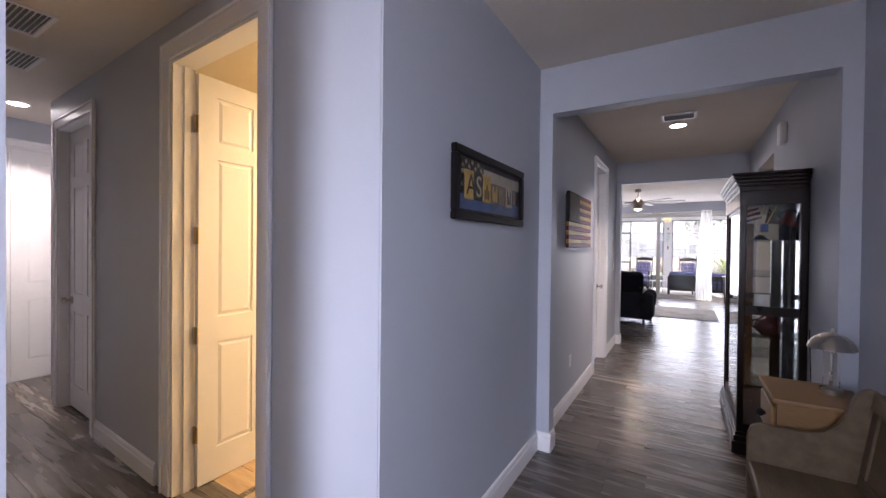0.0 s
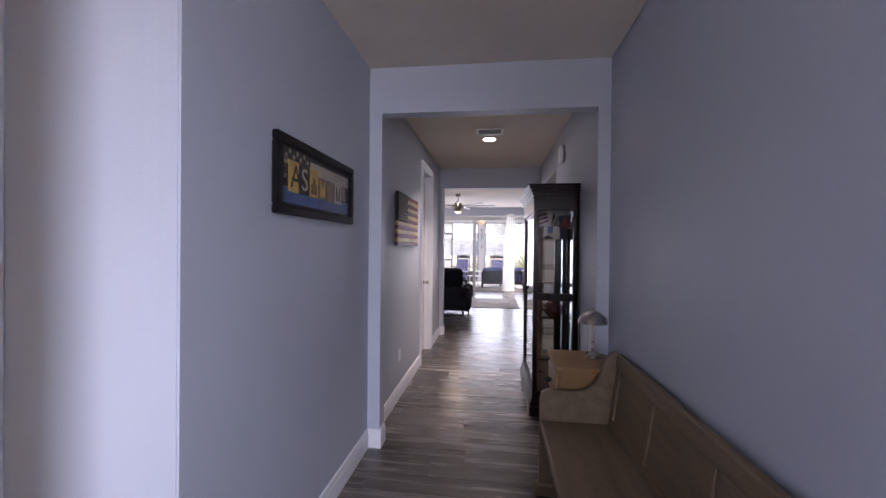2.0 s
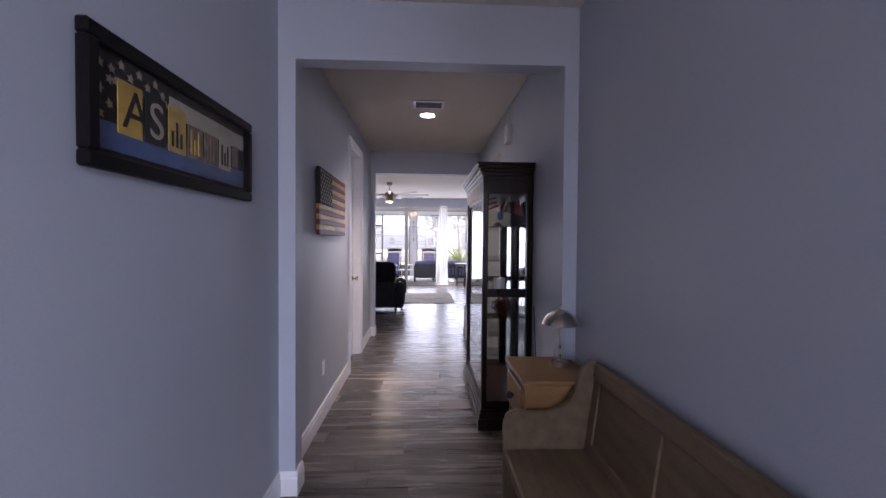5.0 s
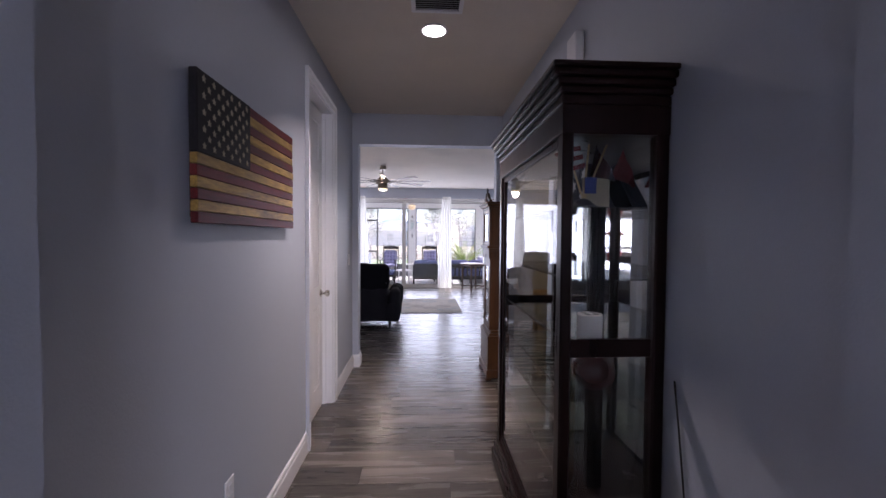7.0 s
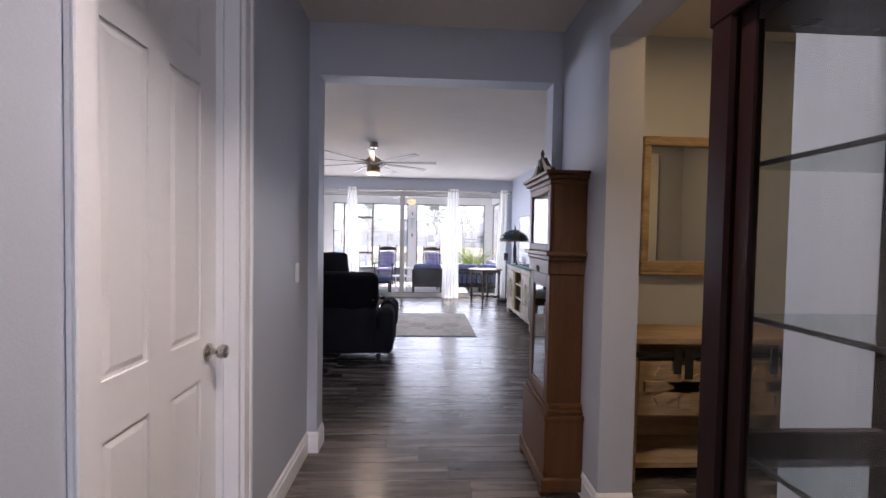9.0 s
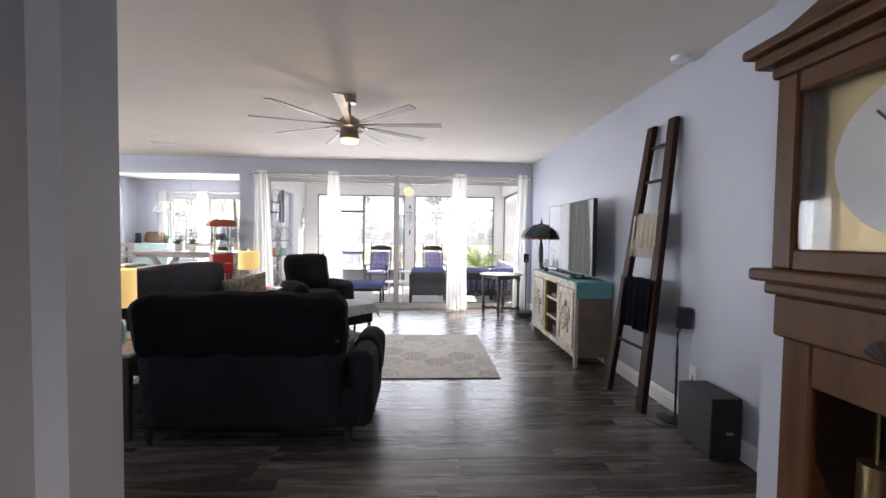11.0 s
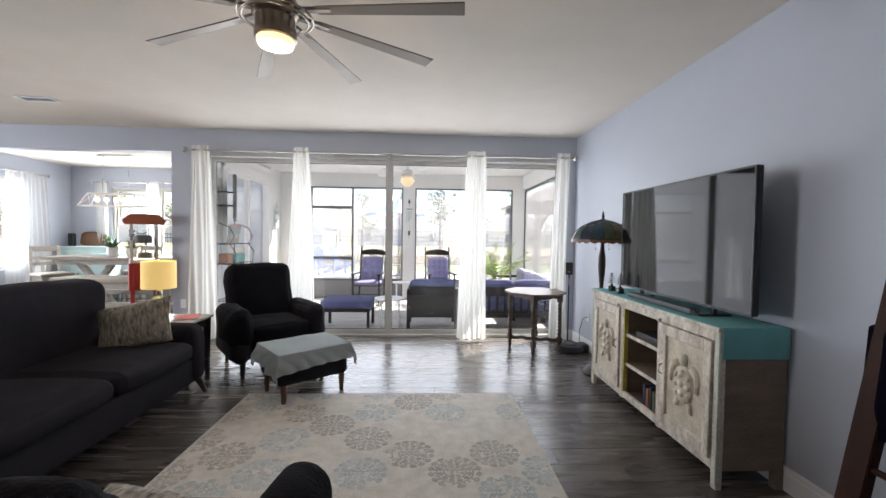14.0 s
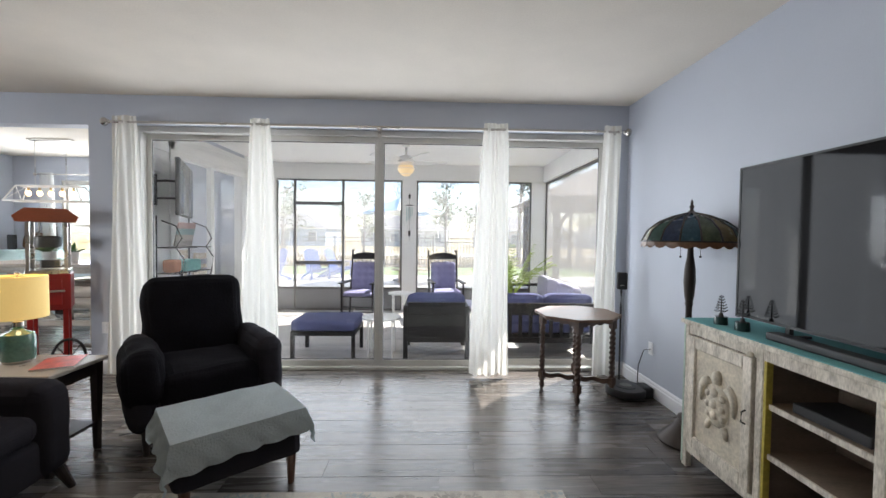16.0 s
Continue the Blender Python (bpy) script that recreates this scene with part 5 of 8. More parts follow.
def loveseat():
    """Seen from behind; faces +y. Local x 0..1.56, y 0 (back) .. 0.84."""
    t = thing("loveseat", "charcoal slipcovered loveseat with a quilted back cover", "sofa", pose(-2.04, 8.64, 0))
    lean = Matrix.Rotation(radians(6.5), 4, 'X')
    part("base", S(0.02, 0.04, 0.09, 1.42, 0.78, 0.385, r=0.04, puff=0.0, seed=1), FAB, t)
    part("back", S(0.05, 0.01, 0.10, 1.31, 0.22, 0.93, r=0.06, puff=0.01, seed=2, n=14, m=lean), FAB, t)
    part("back_cover", S(0.025, -0.005, 0.58, 1.345, 0.235, 1.0, r=0.09, puff=0.012, wrinkle=0.018, seed=3, n=24, m=lean), QUI, t, "black quilted cover over the back")
    part("back_cushion", S(0.17, 0.16, 0.46, 0.74, 0.33, 0.88, r=0.07, puff=0.03, wrinkle=0.012, seed=12, n=12, m=lean), FAB, t)
    part("back_cushion", S(0.75, 0.16, 0.46, 1.30, 0.33, 0.88, r=0.07, puff=0.03, wrinkle=0.012, seed=13, n=12, m=lean), FAB, t)
    part("arm", S(1.345, 0.06, 0.08, 1.515, 0.80, 0.60, r=0.075, puff=0.01, seed=4, n=12), FAB, t)
    part("arm_cover", S(1.335, 0.36, 0.28, 1.525, 0.84, 0.635, r=0.09, puff=0.012, wrinkle=0.018, seed=5, n=18), QUI, t, "quilted arm cover")
    part("arm", S(-0.01, 0.08, 0.08, 0.16, 0.80, 0.60, r=0.085, puff=0.012, seed=6, n=12), FAB, t)
    for i in range(2):
        part("seat_cushion", S(0.16 + i * 0.59, 0.25, 0.37, 0.745 + i * 0.595, 0.82, 0.50, r=0.06, puff=0.02, seed=7 + i), FAB, t)
    st = bmesh.new()
    tube(st, [(1.22, -0.085, 0.78), (1.31, -0.06, 0.72), (1.345, 0.06, 0.70), (1.35, 0.18, 0.72)], 0.012, 8)
    part("strap", st, M["black"], t, "black elastic strap", True)
    for x, y in ((0.06, 0.06), (1.36, 0.06), (0.06, 0.74), (1.44, 0.74)):
        part("leg", taper_leg(x, y, 0.10), M["espresso"], t)
    p = pillow(0.46, 0.40, 0.14, 11)
    solid("throw_pillow", p, PILLOW, "grey streaked throw pillow on the loveseat", "pillow", Matrix.Translation((-0.94, 9.06, 0.572)) @ Matrix.Rotation(radians(-72), 4, 'X') @ Matrix.Rotation(radians(9), 4, 'Y'), smooth=True)


loveseat()


def sofa():
    """Faces +x (the television). Local x 0 (back) .. 1.0, y 0 (near) .. 2.05."""
    t = thing("sofa", "long charcoal slipcovered sofa facing the television", "sofa", pose(-3.12, 9.62, 0))
    part("base", S(0.04, 0.04, 0.12, 0.98, 2.0, 0.36, r=0.05, puff=0.0, seed=1), FAB, t)
    b = bmesh.new()
    for a, e in ((0.03, 1.88),):
        soft(b, 0.0, a, 0.14, 0.30, e, 1.02, r=0.10, puff=0.02, wrinkle=0.02, n=22, seed=int(a * 9), freq=3.5)
    part("back", b, FAB, t)
    for i in range(2):
        part("seat_cushion", S(0.26, 0.20 + i * 0.82, 0.34, 1.01, 1.01 + i * 0.84, 0.50, r=0.07, puff=0.025, seed=3 + i, n=12), FAB, t)
    for a, e in ((0.0, 0.20), (1.84, 2.05)):
        part("arm", S(0.05, a, 0.12, 1.0, e, 0.62, r=0.08, puff=0.01, seed=int(a) + 5, n=12), FAB, t)
    for x, y, lx, ly in ((0.94, 2.0, 0.05, 0.03), (0.06, 2.0, -0.04, 0.03), (0.94, 0.06, 0.05, -0.03), (0.06, 0.06, -0.04, -0.03)):
        part("leg", taper_leg(x, y, 0.13, lean=(lx, ly)), M["espresso"], t)
    p = pillow(0.56, 0.36, 0.15, 21)
    solid("throw_pillow", p, PILLOW, "grey streaked lumbar pillow on the sofa", "pillow", Matrix.Translation((-2.50, 11.32, 0.665)) @ Matrix.Rotation(radians(-18), 4, 'X') @ Matrix.Rotation(radians(-13), 4, 'Y'), smooth=True)


sofa()


def armchair():
    t = thing("armchair", "black slipcovered armchair with a draped arm cover", "armchair", pose(-1.87, 12.46, 0, 0, 0, 38.5))
    part("base", S(-0.40, -0.36, 0.16, 0.40, 0.38, 0.36, r=0.05, puff=0.0, seed=1), FAB, t)
    part("seat_cushion", S(-0.30, -0.40, 0.20, 0.30, 0.25, 0.50, r=0.07, puff=0.02, wrinkle=0.016, seed=2, n=14, freq=4.5), QUI, t)
    m = Matrix.Translation((0, 0.22, 0.36)) @ Matrix.Rotation(radians(-13), 4, 'X')
    part("back", S(-0.335, -0.03, -0.05, 0.335, 0.22, 0.725, r=0.075, puff=0.02, wrinkle=0.022, seed=8, n=20, m=m, freq=4.5), QUI, t)
    for s in (-1, 1):
        a, b = sorted((s * 0.29, s * 0.47))
        part("arm", S(a, -0.39, 0.14, b, 0.36, 0.645, r=0.085, puff=0.015, wrinkle=0.012, seed=4 + s, n=12), FAB, t)
    part("arm_drape", S(-0.495, -0.41, 0.30, -0.27, 0.12, 0.665, r=0.095, puff=0.015, wrinkle=0.02, seed=9, n=14), QUI, t, "black cloth draped over one arm")
    for x, y in ((-0.37, -0.34), (0.37, -0.34), (-0.35, 0.36), (0.35, 0.36)):
        part("leg", taper_leg(x, y, 0.17), M["espresso"], t)


armchair()


def ottoman():
    m = pose(-1.27, 11.67, 0, 0, 0, 39.7)
    t = thing("ottoman", "dark upholstered ottoman on tapered wooden legs", "ottoman", m)
    part("body", S(-0.31, -0.245, 0.16, 0.31, 0.245, 0.41, r=0.04, puff=0.008, seed=1, n=12), FAB, t)
    legw = mat("brown_leg_wood", (0.10, 0.045, 0.025), 0.4)
    for x, y in ((-0.26, -0.20), (0.26, -0.20), (-0.26, 0.20), (0.26, 0.20)):
        part("leg", taper_leg(x, y, 0.17, 0.018, 0.028), legw, t)
    # waffle throw hanging over the edges
    bm = bmesh.new()
    nx, ny, W, D = 60, 54, 1.02, 0.88
    rows = []
    for j in range(ny + 1):
        row = []
        for i in range(nx + 1):
            u, v = (i / nx - 0.5) * W, (j / ny - 0.5) * D
            a, b = 0.325, 0.262
            ox, oy = max(0, abs(u) - a), max(0, abs(v) - b)
            drop = math.hypot(ox, oy)
            cut = 1.0 - 0.25 * math.sin(3 * u + 1) if v < 0 else 0.9
            x = math.copysign(min(abs(u), a) + 0.10 * ox, u)
            y = math.copysign(min(abs(v), b) + 0.10 * oy, v)
            ruffle = (0.022 * math.sin(u * 24 + v * 19) + 0.014 * noise.noise(Vector((u * 11, v * 11, 9)))) * min(1, drop * 7)
            x += math.copysign(ruffle, u) if ox else 0
            y += math.copysign(ruffle, v) if oy else 0
            z = 0.432 - drop * 0.92 * cut + 0.003 * noise.noise(Vector((u * 9, v * 9, 1))) + 0.012 * max(0, noise.noise(Vector((u * 5, v * 5, 4))))
            row.append(bm.verts.new((x, y, z)))
        rows.append(row)
    for p, q in zip(rows, rows[1:]):
        for i in range(nx):
            bm.faces.new((p[i], p[i + 1], q[i + 1], q[i]))
    bmesh.ops.solidify(bm, geom=bm.faces[:], thickness=0.006)
    cloth = mat("pale_blue_waffle_cloth", (0.62, 0.68, 0.70), 0.95, var=0.15, scale=4, fine=110, bump=1.0, depth=0.006)
    solid("throw_blanket", bm, cloth, "pale blue waffle throw draped over the ottoman", "blanket", m, smooth=True)


ottoman()

# ---- rug ----
RUGC = mat("cream_rug_pile", (0.60, 0.57, 0.52), 0.95, var=0.20, scale=11, fine=120, bump=0.9, depth=0.005, coords="World")
rg_ = thing("area_rug", "cream area rug with worn grey-blue medallions", "rug")
RX0, RX1, RY0, RY1 = -1.72, 0.59, 9.88, 11.57
part("rug_body", B((RX0, RY0, 0.0005, RX1, RY1, 0.011), bev=0.003), RUGC, rg_)
GREYS = [mat("rug_" + n, c_, 0.95, var=0.3, scale=14, fine=120, bump=0.8, depth=0.004, coords="World") for n, c_ in (("taupe", (0.40, 0.375, 0.345)), ("blue_grey", (0.42, 0.455, 0.46)), ("warm_grey", (0.43, 0.40, 0.36)), ("pale_blue", (0.46, 0.49, 0.495)))]
rr = random.Random(9)


def medallion(cx, cy, r, worn):
    """Lace-like rosette: scalloped rim, rings and petals, some worn away."""
    bm = bmesh.new()

    def leaf(pts):
        q = [(cx + r * k * math.cos(a), cy + r * k * math.sin(a)) for k, a in pts]
        if all(RX0 + 0.004 < x < RX1 - 0.004 and RY0 + 0.004 < y < RY1 - 0.004 for x, y in q):
            bm.faces.new([bm.verts.new((x, y, 0.0114)) for x, y in q])
    for n_, r0, r1, w in ((6, 0.03, 0.20, 0.95), (8, 0.19, 0.36, 0.9), (12, 0.43, 0.64, 0.9), (24, 0.69, 0.80, 0.7), (16, 0.76, 1.0, 0.95)):
        for i in range(n_):
            if rr.random() < worn:
                continue
            a, h = 2 * math.pi * (i + 0.5) / n_, math.pi * w / n_
            leaf([(r0, a - h * 0.3), (r0, a + h * 0.3), (r0 * 0.5 + r1 * 0.5, a + h), (r0 * 0.2 + r1 * 0.8, a + h * 0.7), (r1, a), (r0 * 0.2 + r1 * 0.8, a - h * 0.7), (r0 * 0.5 + r1 * 0.5, a - h)])
    for n_, r0, r1 in ((20, 0.365, 0.43), (28, 0.63, 0.695)):
        for i in range(n_):
            if rr.random() < worn * 0.8:
                continue
            a, h = 2 * math.pi * (i + 0.5) / n_, math.pi / n_
            leaf([(r0, a - h), (r0, a + h), (r1, a + h), (r1, a - h)])
    return bm


for j in range(-4, 6):
    for i in range(-6, 5):
        if (i + j) % 2 or (i, j) in ((0, 2), (1, 1), (2, 2), (-2, 0), (2, 4), (-2, 4), (-4, 2), (1, -3), (-3, -3), (0, -2), (3, 1)):
            continue
        tone = 0 if (i, j) in ((0, 0), (-1, 1), (-2, 2), (1, -1), (2, 0), (0, 4), (-4, 0)) else rr.choice((1, 1, 2, 3))
        q = medallion(-0.29 + 0.28 * i + rr.uniform(-0.01, 0.01), 10.58 + 0.2 * j, 0.165, 0.05 if tone == 0 else 0.16)
        if not q.faces:
            q.free()
            continue
        me_ = mesh_of("medallion", q, GREYS[tone])
        if me_.polygons[0].normal.z < 0:
            me_.flip_normals()
        o_ = new("medallion", me_)
        o_.parent = rg_
part("binding", B((RX0 - 0.004, RY0 - 0.006, 0.0, RX1 + 0.004, RY0, 0.010)), M["espresso"], rg_, "dark rug binding")

# ---- television wall ----
WASH = mat("whitewashed_mango_wood", (0.46, 0.40, 0.32), 0.7, var=0.35, scale=5, fine=40, bump=0.35, stretch=(3, 3, 1), c2=(0.66, 0.61, 0.53))
AQUA = mat("worn_aqua_edge", (0.45, 0.55, 0.48), 0.7, var=0.25, scale=7, fine=40, bump=0.3)
RAWWOOD = mat("bare_mango_wood", (0.215, 0.165, 0.125), 0.65, var=0.35, scale=3, fine=40, bump=0.25, stretch=(1, 5, 5))
CARVE = mat("limed_carving", (0.58, 0.52, 0.42), 0.75, var=0.34, scale=9, fine=60, bump=0.4)
TEAL = mat("teal_table_runner", (0.16, 0.42, 0.43), 0.9, var=0.12, scale=6, fine=150, bump=0.4)
YEL = mat("worn_yellow_paint", (0.50, 0.40, 0.07), 0.6, var=0.3, scale=9)


def turtle():
    """Carved sea turtle in relief, head up, facing -x."""
    bm = bmesh.new()

    def blade(pts, lo, hi):
        vs = slab(bm, pts, lo, hi, "x")
        for v in vs:
            if v.co.x < (lo + hi) / 2:
                c = Vector((v.co.x, sum(p[0] for p in pts) / len(pts), sum(p[1] for p in pts) / len(pts)))
                v.co = v.co.lerp(c, 0.16)
    rows = []
    for j in range(7):
        f = j / 6
        r, x = math.cos(f * math.pi / 2), -0.026 * math.sin(f * math.pi / 2)
        rows.append([bm.verts.new((x, 0.088 * r * math.cos(2 * math.pi * i / 28), 0.118 * r * (1 if math.sin(2 * math.pi * i / 28) > 0 else 1.12) * math.sin(2 * math.pi * i / 28))) for i in range(28)])
    for p_, q_ in zip(rows[:-1], rows[1:-1] + [rows[-1]]):
        for i in range(28):
            if p_ is not rows[-2]:
                bm.faces.new((p_[i], p_[(i + 1) % 28], q_[(i + 1) % 28], q_[i]))
    bm.faces.new(rows[-2])
    for v in rows[-1]:
        bm.verts.remove(v)
    blade([(-0.022, 0.105), (0.022, 0.105), (0.030, 0.150), (0.018, 0.182), (0, 0.190), (-0.018, 0.182), (-0.030, 0.150)], -0.022, 0.004)
    for s_ in (-1, 1):
        fl = [(0.045, 0.105), (0.075, 0.135), (0.112, 0.125), (0.135, 0.085), (0.142, 0.03), (0.130, -0.035), (0.118, 0.005), (0.108, 0.05), (0.085, 0.078)]
        blade([(s_ * u, v) for u, v in (fl if s_ > 0 else fl[::-1])], -0.016, 0.004)
        hl = [(0.035, -0.115), (0.065, -0.100), (0.085, -0.135), (0.080, -0.175), (0.060, -0.165), (0.045, -0.140)]
        blade([(s_ * u, v) for u, v in (hl if s_ > 0 else hl[::-1])], -0.014, 0.004)
    for k, (cy, cz, r) in enumerate([(0, 0.062, 0.034), (0, 0.0, 0.036), (0, -0.062, 0.034)] + [(s_ * 0.055, z, 0.026) for s_ in (-1, 1) for z in (0.045, -0.012, -0.066)]):
        d = -0.026 * math.sqrt(max(0.05, 1 - (cy / 0.088) ** 2 - (cz / 0.128) ** 2))
        blade([(cy + r * 0.82 * math.cos(a_), cz + r * 0.86 * math.sin(a_)) for a_ in [math.pi / 6 + math.pi * i / 3 for i in range(6)]], d - 0.006, d + 0.006)
    return bm


def media_console():
    """Front faces -x. Local x 0..0.41, y 0..1.68."""
    t = thing("media_console", "whitewashed carved wooden media console with turtle doors", "cabinet", pose(1.442, 10.18, 0))
    D, W, H = 0.395, 1.67, 0.895
    part("top", B((-0.02, -0.012, H, D, W + 0.012, H + 0.025), bev=0.005, seg=2), WASH, t)
    part("side_panel", B((0.02, 0.004, 0.11, D, 0.03, H)), RAWWOOD, t, "bare brown wood side")
    part("side_panel", B((0.02, W - 0.03, 0.11, D, W - 0.004, H)), RAWWOOD, t)
    part("bottom_board", B((0.02, 0.03, 0.11, D, W - 0.03, 0.135)), RAWWOOD, t)
    part("back_board", B((D - 0.012, 0.03, 0.135, D, W - 0.03, H)), RAWWOOD, t)
    posts = (0.0, 0.55, 1.075, W - 0.045)
    for i, y in enumerate(posts):
        p = part("post", B((0.0, y, 0.0 if i in (0, 3) else 0.09, 0.04, y + 0.045, H), bev=0.005), WASH if i != 2 else WASH, t)
        if i in (0, 3):
            part("edge", B((-0.003, y + (0.002 if i == 0 else 0.030), 0.02, 0.0, y + (0.015 if i == 0 else 0.043), H - 0.01)), AQUA, p, "flaking aqua paint edge")
    for y in (0.0, W - 0.045):
        part("back_leg", B((D - 0.045, y, 0, D, y + 0.045, 0.11)), RAWWOOD, t)
    part("rail", B((0.003, 0.045, H - 0.06, 0.035, W - 0.045, H), bev=0.004), WASH, t)
    part("rail", B((0.003, 0.045, 0.10, 0.035, W - 0.045, 0.15), bev=0.004), WASH, t)
    part("inner_edge", B((0.004, 1.06, 0.15, 0.036, 1.075, H - 0.06)), YEL, t, "worn yellow strip")
    part("divider", B((0.04, 0.56, 0.135, D - 0.012, 0.58, H)), RAWWOOD, t)
    part("divider", B((0.04, 1.08, 0.135, D - 0.012, 1.10, H)), RAWWOOD, t)
    for z in (0.37, 0.61):
        part("shelf", B((0.03, 0.595, z, D - 0.012, 1.075, z + 0.02)), RAWWOOD, t)
        part("shelf_lip", B((0.02, 0.595, z - 0.004, 0.03, 1.06, z + 0.022)), WASH, t)
    tur = mesh_of("turtle_carving", turtle(), CARVE, True)
    for a, b in ((0.055, 0.54), (1.13, 1.615)):
        f = bmesh.new()
        for q in ((-0.012, a, 0.155, 0.018, a + 0.06, H - 0.065), (-0.012, b - 0.06, 0.155, 0.018, b, H - 0.065), (-0.012, a + 0.06, 0.155, 0.018, b - 0.06, 0.225), (-0.012, a + 0.06, H - 0.135, 0.018, b - 0.06, H - 0.065)):
            box(f, *q, bev=0.004)
        d_ = part("door", f, WASH, t)
        part("door_panel", B((0.004, a + 0.055, 0.22, 0.014, b - 0.055, H - 0.13)), CARVE, d_)
        o_ = new("turtle_carving", tur)
        o_.parent = d_
        o_.location = (0.004, (a + b) / 2, 0.50)
        tagged(o_, "carved sea turtle")
        h_ = bmesh.new()
        yy = b - 0.03 if a < 0.5 else a + 0.03
        tube(h_, [(-0.012, yy, 0.56), (-0.032, yy, 0.55), (-0.034, yy, 0.50), (-0.012, yy, 0.49)], 0.004, 8)
        part("handle", h_, M["iron"], d_, "small black iron pull", True)
        k_ = bmesh.new()
        ball(k_, (-0.022, (b if a < 0.5 else a) , H - 0.045), 0.016, 10)
        part("turn_latch", k_, CARVE, d_, smooth=True)
    # runner on the top
    rn = bmesh.new()
    box(rn, -0.012, -0.014, H + 0.0255, D - 0.005, W + 0.0, H + 0.029)
    box(rn, 0.005, -0.018, H - 0.145, D - 0.005, -0.0135, H + 0.029)
    solid("table_runner", rn, TEAL, "teal cloth runner hanging over the console's end", "table runner", pose(1.442, 10.18, 0))


media_console()
SCREEN = mat("tv_screen", (0.006, 0.006, 0.007), 0.045, var=0.1, bump=0, rvar=0.01, spec=0.2)
t = thing("television", "large flat-screen television, switched off, on the console", "television", pose(1.61, 10.17, 0.925))
part("body", B((0.008, 0.004, 0.058, 0.045, 1.481, 0.898), bev=0.006), M["black"], t)
part("screen", B((0.0, 0.014, 0.068, 0.0085, 1.471, 0.888)), SCREEN, t, "glossy black screen")
part("bezel", B((-0.003, 0.004, 0.055, 0.010, 1.481, 0.068), (-0.003, 0.004, 0.888, 0.010, 1.481, 0.898), (-0.003, 0.004, 0.068, 0.010, 0.014, 0.888), (-0.003, 1.471, 0.068, 0.010, 1.481, 0.888)), M["black"], t)
for y in (0.32, 1.16):
    part("foot", B((-0.07, y - 0.012, 0, 0.13, y + 0.012, 0.012), (0.012, y - 0.012, 0.012, 0.035, y + 0.012, 0.06)), M["black"], t)
t = thing("soundbar", "slim black soundbar lying on the console", "soundbar", pose(1.50, 10.52, 0.925))
part("body", B((0, 0, 0, 0.075, 0.80, 0.038), bev=0.008, seg=2), M["black"], t)
part("end_cap", B((-0.001, -0.004, 0.002, 0.076, 0.003, 0.036), bev=0.004), M["nickel"], t)
t = thing("media_player", "black media box on the console shelf", "media player", pose(1.50, 10.83, 0.631))
part("body", B((0, 0, 0, 0.22, 0.33, 0.045), bev=0.004), M["black"], t)
for i, (c_, h_, w_) in enumerate((((0.30, 0.04, 0.03), 0.17, 0.035), ((0.05, 0.12, 0.06), 0.16, 0.03), ((0.02, 0.02, 0.02), 0.18, 0.025), ((0.35, 0.10, 0.04), 0.15, 0.03), ((0.04, 0.05, 0.10), 0.17, 0.03))):
    solid("book", B((0, 0, 0, 0.14, w_, h_), bev=0.002), mat("book_cover", c_, 0.5, var=0.5, scale=25), "colourful upright case on the console's bottom shelf", "book", pose(1.475, 10.80 + i * 0.042, 0.135), group="cases on the console shelf")


def tree_figure(y):
    t = thing("tree_figurine", "little wire tree ornament on a dark green base", "ornament", pose(1.53, y, 0.925), group="tree ornaments")
    b = bmesh.new()
    cyl(b, (0, 0, 0), (0, 0, 0.045), 0.036, 0.033, 20)
    part("base", b, mat("dark_green_glass", (0.012, 0.035, 0.03), 0.15), t, smooth=True)
    w = bmesh.new()
    cyl(w, (0, 0, 0.045), (0, 0, 0.17), 0.005, 0.002, 8)
    cyl(w, (0, 0, 0.045), (0, 0, 0.065), 0.014, 0.010, 10)
    for k in range(6):
        r = 0.042 * (1 - k / 7)
        z = 0.075 + k * 0.016
        for s in (-1, 1):
            tube(w, [(0, 0, z + 0.004), (0, s * r * 0.6, z), (0, s * r, z + 0.008)], 0.0022, 6)
            tube(w, [(0, 0, z + 0.004), (s * r * 0.6, 0, z), (s * r, 0, z + 0.008)], 0.0022, 6)
    part("tree", w, M["iron"], t, smooth=True)


tree_figure(11.66)
tree_figure(11.50)


